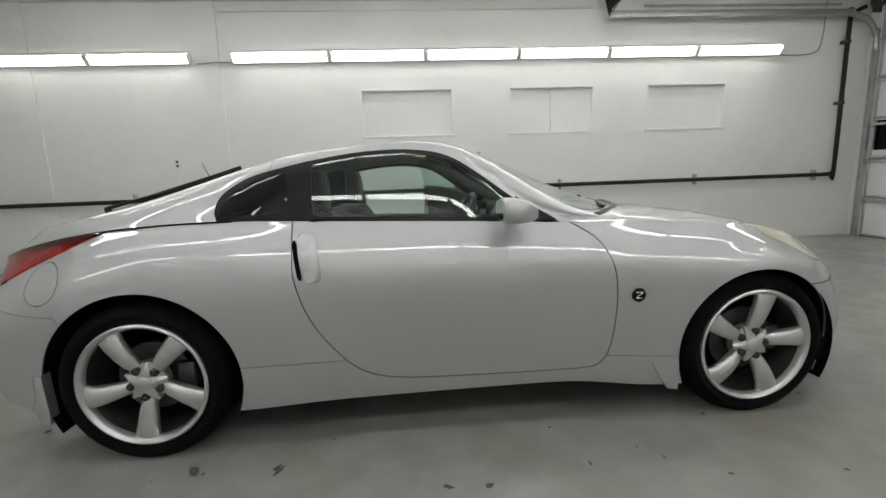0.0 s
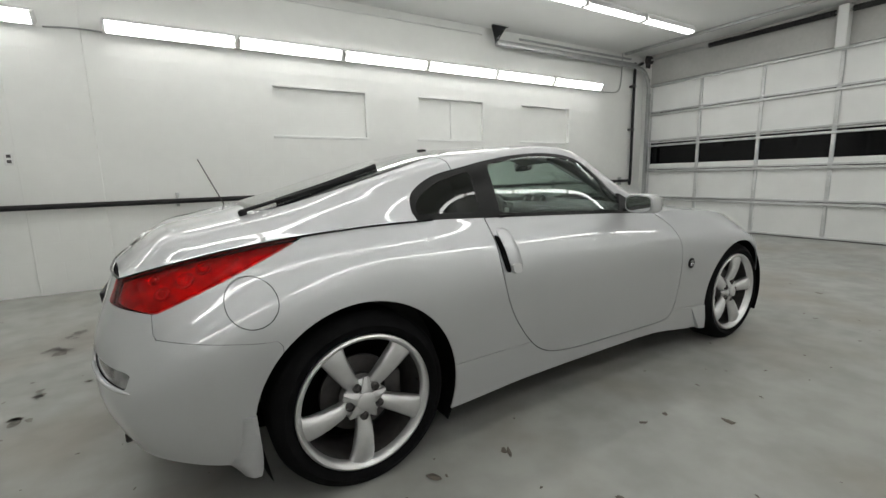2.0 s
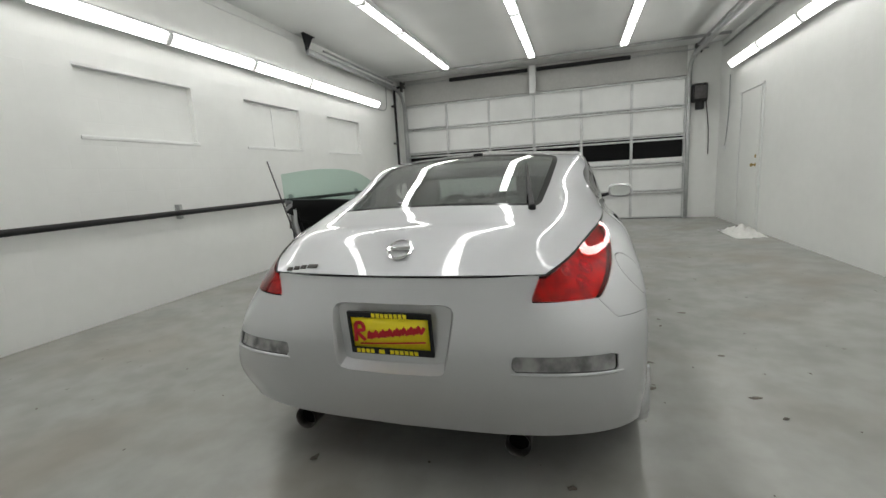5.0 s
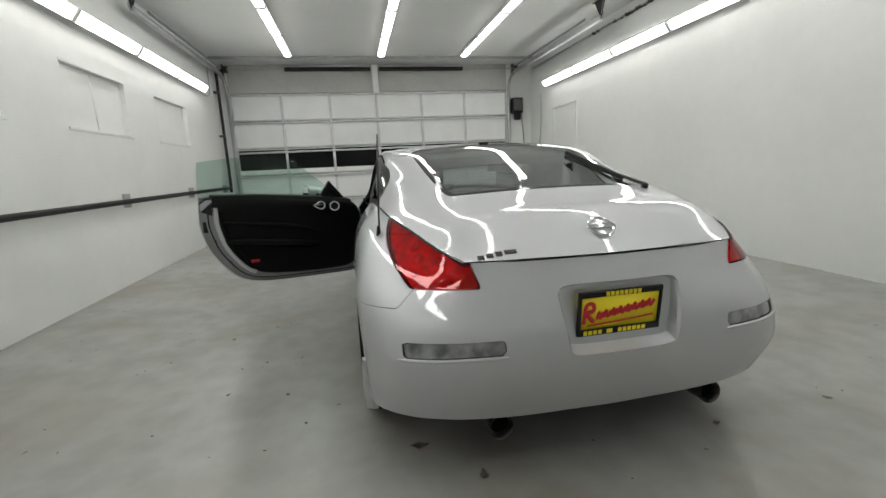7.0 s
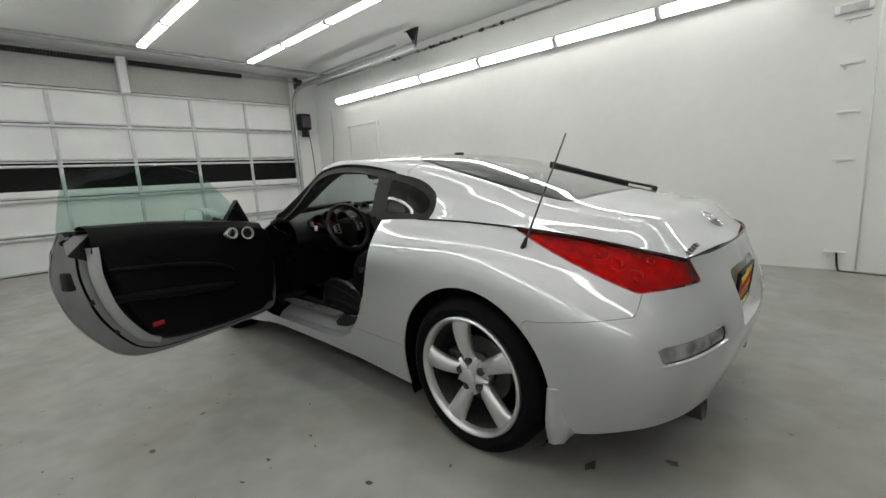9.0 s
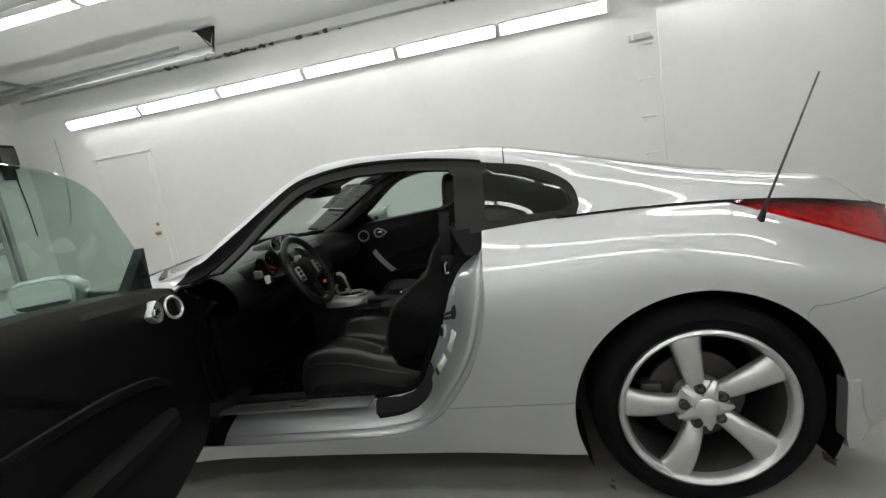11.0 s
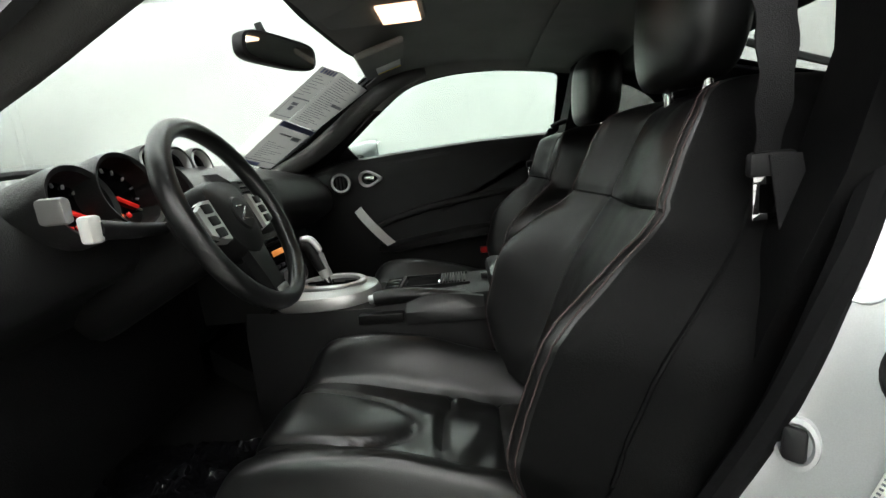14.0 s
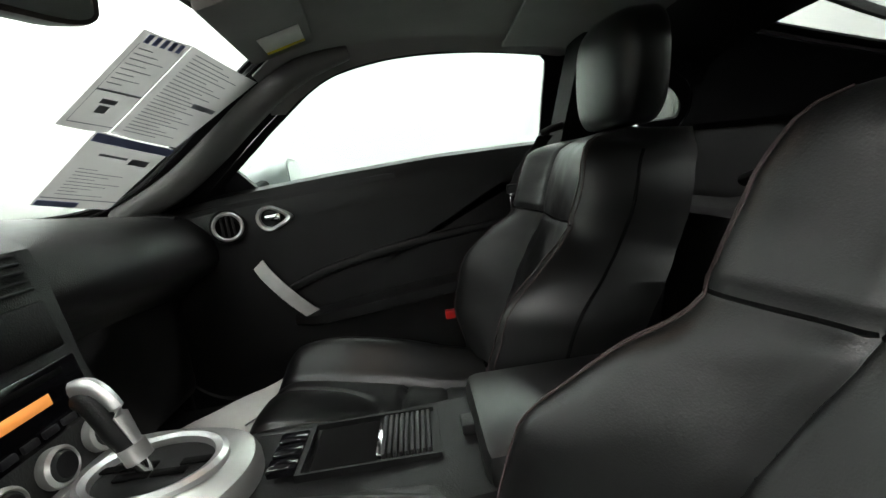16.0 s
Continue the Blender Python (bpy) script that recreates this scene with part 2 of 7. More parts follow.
# ---- cutting a sheet along curves ----
def sdf(P, poly):
    """Signed distance of points P to a closed outline, positive inside."""
    P, A = np.asarray(P, float), np.asarray(poly, float)
    B = np.roll(A, -1, 0)
    best = np.full(len(P), 1e9)
    inside = np.zeros(len(P), bool)
    for a, b in zip(A, B):
        d = b - a
        t = np.clip(((P - a) @ d) / max(d @ d, 1e-12), 0, 1)
        best = np.minimum(best, np.linalg.norm(P - a - t[:, None] * d, axis=1))
        if a[1] != b[1]:
            cross = ((a[1] > P[:, 1]) != (b[1] > P[:, 1])) & (P[:, 0] < (b[0] - a[0]) * (P[:, 1] - a[1]) / (b[1] - a[1]) + a[0])
            inside ^= cross
    return np.where(inside, best, -best)


def keep(sheet, f):
    """The part of a sheet (verts, faces) where f >= 0, cut exactly along f = 0."""
    V, F = sheet
    V = [tuple(v) for v in V]
    out, cache, faces = list(V), {}, []
    f = np.where(np.abs(f) < 1e-5, 1e-5, f)
    for face in F:
        vals = [f[i] for i in face]
        if min(vals) >= 0:
            faces.append(tuple(face))
            continue
        if max(vals) < 0:
            continue
        poly = []
        for k, i in enumerate(face):
            j = face[(k + 1) % len(face)]
            if f[i] >= 0:
                poly.append(i)
            if (f[i] >= 0) != (f[j] >= 0):
                key = (min(i, j), max(i, j))
                if key not in cache:
                    t = f[key[0]] / (f[key[0]] - f[key[1]])
                    a, b = V[key[0]], V[key[1]]
                    cache[key] = len(out)
                    out.append(tuple(a[q] + t * (b[q] - a[q]) for q in range(3)))
                poly.append(cache[key])
        if len(poly) > 2:
            faces.append(tuple(poly))
    used = sorted({i for fc in faces for i in fc})
    remap = {i: k for k, i in enumerate(used)}
    return np.array([out[i] for i in used]).reshape(-1, 3), [tuple(remap[i] for i in fc) for fc in faces]


def mirror(sheet):
    V, F = sheet
    return V * np.array([1, -1, 1]), [f[::-1] for f in F]


def join(*sheets):
    V, F, n = [], [], 0
    for v, f in sheets:
        V.append(v)
        F += [tuple(i + n for i in q) for q in f]
        n += len(v)
    V = np.concatenate(V)
    seen, remap = {}, []
    for v in V:
        key = tuple(np.round(v, 4))
        remap.append(seen.setdefault(key, len(seen)))
    W = np.array(list(seen.keys()))
    G = []
    for q in F:
        r = list(dict.fromkeys(remap[i] for i in q))
        if len(r) > 2:
            G.append(tuple(r))
    return W, G


def normals(sheet):
    V, F = sheet
    N = np.zeros_like(V)
    for q in F:
        n = np.cross(V[q[2]] - V[q[0]], V[q[3 % len(q)]] - V[q[1]]) if len(q) > 3 else np.cross(V[q[1]] - V[q[0]], V[q[2]] - V[q[0]])
        for i in q:
            N[i] += n
    return N / np.maximum(np.linalg.norm(N, axis=1), 1e-9)[:, None]


def offset(sheet, d):
    return sheet[0] + normals(sheet) * d, sheet[1]


def sheet_part(name, sheet, material, parent, label="", thick=0.006, shift=0.0):
    V, F = offset(sheet, shift) if shift else sheet
    me = bpy.data.meshes.new(name)
    me.from_pydata([tuple(v) for v in V], [], F)
    me.validate()
    # hard rims: only the open edges of a panel are sharp
    count = {}
    for p in me.polygons:
        for k in p.edge_keys:
            count[k] = count.get(k, 0) + 1
    for q in me.edges:
        q.use_edge_sharp = count[tuple(sorted(q.vertices))] < 2
    return link(name, me, material, parent, label, True, thick)


# ---------------------------------------------------------------- the garage
X0, X1, Y0, Y1, ZC = -6.2, 6.26, -3.20, 3.30, 3.33
RISE = 0.08


def floor_z(x, y):
    d = min(X1 - x, Y1 - y, y - Y0, x - X0)
    t = min(max((1.5 - d) / 1.5, 0), 1)
    return RISE * t * t * (3 - 2 * t)


def build_floor():
    bm = bmesh.new()
    nx, ny = 120, 64
    xs = [X0 - 0.2 + (X1 - X0 + 0.6) * i / nx for i in range(nx + 1)]
    ys = [Y0 - 0.2 + (Y1 - Y0 + 0.4) * j / ny for j in range(ny + 1)]
    grid = [[bm.verts.new((x, y, floor_z(x, y) + 0.0015 * noise.noise((x * 0.8, y * 0.8, 0)) * (1 if max(abs(x) - 1.7, abs(y) - 1.1) > 0 else 0))) for y in ys] for x in xs]
    for i in range(nx):
        for j in range(ny):
            bm.faces.new((grid[i][j], grid[i + 1][j], grid[i + 1][j + 1], grid[i][j + 1]))
    bmesh.ops.recalc_face_normals(bm, faces=bm.faces[:])
    tagged(part("floor", bm, FLOOR), "grey painted concrete floor with specks of dirt and stains", "floor", kind="structure")


build_floor()
RECESS = [(-0.755, 0.40), (1.19, 2.31), (3.09, 4.185)]
RZ0, RZ1 = 1.675, 2.255


def wall_boxes(name, label, boxes):
    bm = bmesh.new()
    for b in boxes:
        box(*b, bm=bm)
    return tagged(part(name, bm, WALL, smooth=False), label, "wall", kind="structure")


cols = [X0 - 0.2] + [v for r in RECESS for v in r] + [X1 + 0.4]
nb = [(X0 - 0.2, X1 + 0.4, Y1, Y1 + 0.25, -0.1, RZ0), (X0 - 0.2, X1 + 0.4, Y1, Y1 + 0.25, RZ1, ZC + 0.1)]
nb += [(cols[i], cols[i + 1], Y1, Y1 + 0.25, RZ0, RZ1) for i in range(0, len(cols), 2)]
wall_boxes("wall_north", "white painted block wall with three blocked window recesses", nb)
wall_boxes("wall_south", "white painted block wall with faint joints", [(X0 - 0.2, X1 + 0.4, Y0 - 0.25, Y0, -0.1, ZC + 0.1)])
wall_boxes("wall_west", "plain white painted block wall", [(X0 - 0.2, X0, Y0, Y1, -0.1, ZC + 0.1)])
GY0, GY1, GZ = -2.63, 3.13, 2.79
wall_boxes("wall_east", "white wall around the wide garage door", [(X1 - 0.03, X1 + 0.3, Y0, GY0, -0.1, ZC + 0.1), (X1 - 0.03, X1 + 0.3, GY1, Y1, -0.1, ZC + 0.1)])
tagged(part("wall_header", box(X1 - 0.03, X1 + 0.3, GY0, GY1, GZ, ZC + 0.1), GREYBOARD, smooth=False), "grey painted header board above the garage door", "wall", kind="structure")
tagged(part("ceiling", box(X0 - 0.2, X1 + 0.4, Y0 - 0.2, Y1 + 0.2, ZC, ZC + 0.12), CEIL, smooth=False), "smooth off-white painted ceiling", "ceiling", kind="structure")

for k, (a, b) in enumerate(RECESS):
    w = thing(f"window_{k + 1}", "blocked-up window recess painted white, with a thin sill", "window", kind="structure")
    part("window_panel", box(a, b, Y1 + 0.055, Y1 + 0.2, RZ0, RZ1), WALL, w, smooth=False)
    if k == 1:
        part("seam", box((a + b) / 2 - 0.01, (a + b) / 2 + 0.008, Y1 + 0.052, Y1 + 0.057, RZ0 + 0.02, RZ1 - 0.02), WHITE, w)
    part("window_sill", box(a - 0.03, b + 0.03, Y1 - 0.008, Y1 + 0.055, RZ0 - 0.03, RZ0 + 0.004, 0.006), WHITE, w)
    part("lintel", box(a - 0.01, b + 0.01, Y1 - 0.003, Y1 + 0.055, RZ1 - 0.012, RZ1 + 0.012, 0.003), WHITE, w)


def garage_door():
    d = thing("door_1", "white sectional garage door with galvanised stiles and a row of dark windows", "garage door", kind="structure")
    n, h0 = 6, 0.085
    hs = (GZ - h0) / 5
    wy = (GY1 - GY0) / n
    for r in range(5):
        z0, z1 = h0 + r * hs, h0 + (r + 1) * hs
        for c in range(n):
            y0, y1 = GY0 + c * wy, GY0 + (c + 1) * wy
            if r == 2:
                bm = box(X1 + 0.01, X1 + 0.04, y0 + 0.002, y1 - 0.002, z0 + 0.004, z0 + 0.115)
                box(X1 + 0.01, X1 + 0.04, y0 + 0.002, y1 - 0.002, z1 - 0.026, z1 - 0.004, bm=bm)
                part("panel", bm, PANEL, d, smooth=False)
                part("pane", box(X1 + 0.022, X1 + 0.03, y0 + 0.03, y1 - 0.03, z0 + 0.11, z1 - 0.022), DARKPANE, d, "dark window pane", smooth=False)
            else:
                part("panel", box(X1 + 0.01, X1 + 0.04, y0 + 0.002, y1 - 0.002, z0 + 0.004, z1 - 0.004, 0.004), PANEL, d, smooth=False)
        for c in range(n + 1):
            y = GY0 + c * wy
            part("stile", box(X1 - 0.012, X1 + 0.012, y - 0.026, y + 0.026, z0 + 0.01, z1 - 0.01, 0.004), DOORSTEEL, d, "galvanised stile")
            if 0 < c < n and r:
                part("hinge", box(X1 - 0.02, X1 - 0.010, y - 0.03, y + 0.03, z0 - 0.05, z0 + 0.05, 0.004), DOORSTEEL, d)
        zs = z1 - .095 if r == 2 else z1 - .050
        part("strut", box(X1 - 0.05, X1 + 0.008, GY0, GY1, zs, zs + .036, 0.006), DOORSTEEL, d, "horizontal stiffening strut")
        part("strut", box(X1 - 0.02, X1 + 0.008, GY0, GY1, z0 + 0.005, z0 + 0.035, 0.005), DOORSTEEL, d)
    part("bottom_seal", box(X1 - 0.005, X1 + 0.04, GY0, GY1, 0.06, 0.092, 0.005), RUBBER, d)


garage_door()


def door_track(y, sgn):
    t = thing("door_track", "galvanised overhead door track with angle brackets", "door track", "garage door tracks")
    part("vertical_track", box(X1 - 0.11, X1 - 0.05, y - 0.03, y + 0.03, 0.05, 2.62, 0.006), STEEL, t)
    part("jamb_angle", box(X1 - 0.06, X1 - 0.032, y + sgn * 0.03 - 0.02, y + sgn * 0.03 + 0.02, 0.05, 2.9, 0.004), STEEL, t)
    part("curve", tube([(X1 - 0.08, y, 2.60), (X1 - 0.12, y, 2.84), (X1 - 0.27, y, 3.02), (X1 - 0.52, y, 3.08)], 0.034, smooth_steps=6), STEEL, t)
    part("horizontal_track", box(2.45, X1 - 0.5, y - 0.03, y + 0.03, 3.05, 3.11, 0.006), STEEL, t)
    part("top_angle", box(2.45, X1 - 0.4, y + sgn * 0.035 - 0.004, y + sgn * 0.035 + 0.004, 3.09, 3.15, 0.002), STEEL, t)
    bm = tube([(2.46, y, 3.08), (2.40, y + sgn * 0.02, 3.33)], 0.022, flat=0.3)
    tube([(2.46, y, 3.10), (2.64, y + sgn * 0.02, 3.33)], 0.016, flat=0.3, bm=bm)
    tube([(2.38, y, 3.325), (2.67, y, 3.325)], 0.018, flat=0.3, bm=bm)
    loft([[(2.40, y + q, 3.325), (2.64, y + q, 3.325), (2.47, y + q, 3.15)] for q in (-.004, .004)], bm=bm, cap=True)
    part("hanger", bm, BLACK, t, "dark triangular hanger plate")
    part("spring_tube", tube([(2.9, y, 3.19), (5.6, y, 3.19)], 0.017), STEEL, t)


door_track(3.14, 1)
door_track(-2.66, -1)


def torsion():
    t = thing("torsion_spring", "black torsion springs on a steel shaft over the garage door", "door spring")
    part("shaft", tube([(6.12, -2.95, 3.22), (6.12, 3.2, 3.22)], 0.014), STEEL, t)
    for a, b in ((-1.62, 0.16), (0.34, 2.02)):
        prof = []
        k = 90
        for i in range(k + 1):
            prof.append((0.043 if i % 2 else 0.036, a + (b - a) * i / k))
        part("spring", lathe(prof, 14, pose(6.12, 0, 3.22, -90, 0, 0)), BLACKPIPE, t, "black coil spring")
    part("centre_bracket", box(6.09, 6.235, 0.19, 0.31, 2.75, 3.30, 0.01), WHITE, t, "white centre post")
    for y in (-2.8, 3.12):
        part("drum", lathe([(0, -0.04), (0.075, -0.04), (0.06, -0.01), (0.06, 0.03), (0.08, 0.04), (0, 0.04)], 24, pose(6.12, y, 3.22, -90, 0, 0)), IRON, t)
        part("end_bracket", box(6.10, 6.23, y + 0.045, y + 0.06, 3.1, 3.32, 0.004), IRON, t)


torsion()


def opener():
    o = thing("door_opener", "dark wall-mounted garage door opener box on the jamb", "door opener")
    part("housing", box(6.03, 6.225, -2.95, -2.71, 2.27, 2.60, 0.025), BLACK, o)
    part("cover", box(6.00, 6.035, -2.93, -2.73, 2.32, 2.55, 0.012), IRON, o)
    part("motor", lathe([(0, 0), (0.07, 0), (0.075, 0.01), (0.075, 0.13), (0.06, 0.15), (0, 0.15)], 20, pose(6.1, -2.83, 2.13)), BLACK, o)
    part("cable", tube([(6.2, -2.96, 2.3), (6.22, -3.02, 1.8), (6.21, -3.03, 1.3)], 0.008, smooth_steps=5), BLACK, o)


opener()


def black_pipe():
    p = thing("wall_pipe", "black wall pipe on brackets that turns up at the corner", "pipe")
    bm = tube([(X0, 3.22, 0.94), (5.70, 3.22, 0.97)], 0.027, 14)
    tube([(5.70, 3.22, 0.97), (5.80, 3.22, 0.985), (5.84, 3.22, 1.07), (5.84, 3.22, 3.0), (5.86, 3.21, 3.1), (5.98, 3.15, 3.17)], 0.027, 14, bm=bm, smooth_steps=5)
    part("pipe", bm, BLACKPIPE, p)
    for x in (-5.6, -3.7, -1.85, 0.0, 1.86, 3.8, 5.58):
        part("bracket", box(x - 0.016, x + 0.016, 3.232, 3.30, 0.895, 1.04, 0.005), STEEL, p, "grey steel bracket")
    for z in (1.95, 2.75):
        part("bracket", box(5.80, 5.88, 3.20, 3.30, z - 0.02, z + 0.02, 0.005), IRON, p, "grey steel bracket")


black_pipe()


def light(name_label, length, m, group, ceiling=False):
    t = thing("strip_light", name_label, "strip light", group)
    t.matrix_basis = m
    L = length / 2
    part("housing", box(-L + .012, L - .012, -0.052, 0.052, 0.004, 0.042, 0.010), WHITE, t)
    for s in (-0.38, 0.38):
        part("mount", box(s - 0.02, s + 0.02, -0.02, 0.02, 0.038, 0.05 if ceiling else 0.17, 0.003), STEEL, t, "steel mount")
    part("diffuser", box(-L + .026, L - .026, -0.058, 0.058, -0.052, 0.012, 0.026, seg=3), TUBE, t, "glowing white wraparound diffuser")
    for s in (-1, 1):
        # opaque side strip added to hold the diffuser's glow off the wall
        part("lip", box(-L + .03, L - .03, s * .061 - .003, s * .061 + .003, -.024, .040, .002), WHITE, t)
        e = s * (L - 0.019)
        part("end_cap", box(e - 0.015, e + 0.015, -0.062, 0.062, -0.055, 0.044, 0.014), WHITE, t, "white end cap")
    return t


def lights():
    for k in range(6):
        light("lit white fluorescent strip light on the block wall", 1.19, pose(4.245 - 1.19 * k, 3.17, 2.652, -55, 0, 0), "north wall lights")
        light("lit white fluorescent strip light on the block wall", 1.20, pose(4.585 - 1.20 * k, -3.07, 2.728, 55, 0, 0), "south wall lights")
    for x in (-3.365, -4.555):
        light("lit white fluorescent strip light on the block wall", 1.19, pose(x, 3.17, 2.652, -55, 0, 0), "north wall lights")
        light("lit white fluorescent strip light on the block wall", 1.20, pose(x + .27, -3.07, 2.728, 55, 0, 0), "south wall lights")
    for y in (1.83, 0.17, -1.42):
        for k in range(8):
            light("lit white fluorescent strip light on the ceiling", 1.20, pose(5.25 - .6 - 1.21 * k, y, 3.285), "ceiling lights", True)


lights()


# ---------------------------------------------------------------- the car: design curves (left half, mirrored)
# five level curves from the rear centre round the side to the nose: x, y, z
SHOULDER = [(-2.10, 0, .835), (-2.085, .30, .835), (-2.04, .525, .833), (-1.92, .595, .868), (-1.72, .66, .912), (-1.47, .72, .947), (-1.2, .742, .965), (-.95, .752, .970), (-.5, .785, .957), (0, .80, .938),
            (.45, .795, .915), (.8, .765, .905), (1.1, .745, .885), (1.35, .715, .857), (1.6, .665, .805), (1.80, .575, .715), (1.95, .44, .66), (2.07, .25, .62), (2.11, 0, .61)]
UPPER = [(-2.125, 0, .76), (-2.11, .30, .76), (-2.07, .52, .75), (-1.96, .67, .755), (-1.75, .77, .80), (-1.5, .825, .85), (-1.2, .85, .87), (-.95, .850, .86), (-.5, .860, .83), (0, .866, .81),
         (.45, .866, .80), (.8, .858, .79), (1.1, .83, .80), (1.35, .82, .775), (1.6, .79, .715), (1.80, .70, .64), (1.97, .53, .58), (2.10, .27, .56), (2.14, 0, .555)]
WAIST = [(-2.175, 0, .60), (-2.165, .30, .60), (-2.13, .52, .60), (-2.01, .755, .60), (-1.78, .863, .645), (-1.52, .890, .70), (-1.2, .896, .70), (-.95, .894, .69), (-.5, .889, .69), (0, .888, .685),
         (.45, .889, .68), (.8, .891, .675), (1.1, .893, .67), (1.35, .897, .69), (1.6, .872, .62), (1.82, .76, .5), (1.99, .57, .46), (2.12, .3, .45), (2.16, 0, .45)]
LOWER = [(-2.175, 0, .44), (-2.167, .30, .44), (-2.14, .53, .44), (-2.03, .785, .43), (-1.79, .872, .42), (-1.55, .888, .42), (-1.2, .890, .42), (-.95, .885, .40), (-.5, .868, .39), (0, .862, .38),
         (.45, .866, .37), (.8, .875, .37), (1.1, .885, .42), (1.35, .885, .42), (1.6, .868, .40), (1.82, .77, .34), (1.99, .58, .32), (2.11, .3, .31), (2.15, 0, .31)]
HEM = [(-2.12, 0, .283), (-2.112, .3, .284), (-2.085, .52, .284), (-1.975, .76, .278), (-1.77, .858, .235), (-1.55, .88, .22), (-1.2, .88, .2), (-.95, .875, .185), (-.5, .85, .195), (0, .845, .20),
       (.45, .85, .205), (.85, .865, .165), (1.1, .865, .16), (1.35, .865, .17), (1.6, .85, .165), (1.80, .74, .165), (1.95, .55, .165), (2.06, .3, .165), (2.1, 0, .165)]
# upper body by stations: x at the shoulder, x at the centre, rail y z, roof edge y z, centre z
TOP = [(-2.04, -2.10, .40, .835, .20, .836, .835), (-2.00, -2.04, .44, .868, .22, .88, .882), (-1.945, -1.962, .463, .925, .245, .948, .952), (-1.905, -1.918, .475, .950, .255, .969, .973), (-1.86, -1.87, .49, .962, .26, .980, .984), (-1.72, -1.72, .53, .985, .28, 1.005, 1.010),
       (-1.55, -1.55, .55, 1.018, .30, 1.048, 1.055), (-1.3, -1.3, .60, 1.06, .40, 1.11, 1.128), (-1.0, -1.0, .655, 1.105, .50, 1.185, 1.212), (-.786, -.786, .68, 1.172, .528, 1.244, 1.268), (-.5, -.5, .675, 1.225, .54, 1.277, 1.305),
       (-.2, -.2, .67, 1.25, .53, 1.296, 1.32), (0, 0, .675, 1.232, .54, 1.282, 1.312)]
TOP2 = [(.12, .12, .69, 1.125, .575, 1.225, 1.287), (.24, .24, .705, 1.035, .61, 1.145, 1.243), (.37, .37, .74, .955, .645, 1.06, 1.18), (.5, .5, .755, .93, .675, .985, 1.115), (.65, .65, .74, .922, .66, .938, 1.045),
        (.8, .8, .70, .922, .48, .955, .985), (.95, .95, .665, .912, .36, .935, .945), (1.1, 1.1, .62, .895, .35, .92, .927), (1.35, 1.35, .55, .878, .3, .892, .897), (1.6, 1.6, .5, .828, .28, .845, .85), (1.8, 1.8, .42, .74, .22, .765, .77), (1.95, 1.97, .3, .675, .15, .69, .695), (2.07, 2.10, .16, .625, .08, .63, .632)]


def even(V, passes, weight):
    """Evens the surface out along its length, the ends and the first edge held."""
    for _ in range(passes):
        mid = (V[:-2] + 2 * V[1:-1] + V[2:]) / 4
        V[1:-1] += (mid - V[1:-1]) * weight[None, :, None]
    return V


def ring_sheet():
    n = len(SHOULDER)
    u = np.linspace(0, n - 1, 12 * (n - 1) + 1)
    lv = [np.stack([spline(range(n), [p[a] for p in L], u) for a in range(3)], 1) for L in (SHOULDER, UPPER, WAIST, LOWER, HEM)]
    lv = np.stack(lv, 1)
    V = np.stack([catmull(c, 10) for c in lv])
    V = even(V, 8, np.minimum(1, np.arange(V.shape[1]) / 5))
    nu, nv = V.shape[:2]
    F = [(i * nv + j, i * nv + j + 1, (i + 1) * nv + j + 1, (i + 1) * nv + j) for i in range(nu - 1) for j in range(nv - 1)]
    return V.reshape(-1, 3), F


def top_sheet():
    T = np.array(TOP + TOP2)
    S = np.array(SHOULDER)[2:-1]
    xs = np.concatenate([np.linspace(a, b, max(2, int((b - a) / 0.025)), endpoint=False) for a, b in zip(T[:-1, 0], T[1:, 0])] + [T[-1:, 0]])
    col = lambda k: spline(T[:, 0], T[:, k], xs)
    sy, sz = spline(S[:, 0], S[:, 1], xs), spline(S[:, 0], S[:, 2], xs)
    xc, ry, rz, ty, tz, cz = (col(k) for k in range(1, 7))
    rows = []
    for i in range(len(xs)):
        f = lambda y: xs[i] + (xc[i] - xs[i]) * (1 - y / max(sy[i], 1e-6))
        pts = [(xs[i], sy[i], sz[i]), (f(ry[i]), ry[i], rz[i]), (f(ty[i]), ty[i], tz[i]), (xc[i], 0, cz[i]), (f(ty[i]), -ty[i], tz[i])]
        rows.append(catmull(pts, 10)[:31])
    V = np.stack(rows)
    tail, V0 = np.clip((-1.80 - xs) / .06, 0, 1)[:, None, None], V.copy()
    V = even(V, 18, np.minimum(1, np.arange(V.shape[1]) / 6)) * (1 - tail) + even(V0, 2, np.minimum(1, np.arange(V.shape[1]) / 6)) * tail
    V[:, 30, 1] = 0
    nu, nv = V.shape[:2]
    F = [(i * nv + j, (i + 1) * nv + j, (i + 1) * nv + j + 1, i * nv + j + 1) for i in range(nu - 1) for j in range(nv - 1)]
    return V.reshape(-1, 3), F


RING, ROOF = ring_sheet(), top_sheet()
if normals(RING)[len(RING[0]) // 2][1] < 0:
    RING = (RING[0], [f[::-1] for f in RING[1]])
if normals(ROOF)[15][2] < 0:
    ROOF = (ROOF[0], [f[::-1] for f in ROOF[1]])

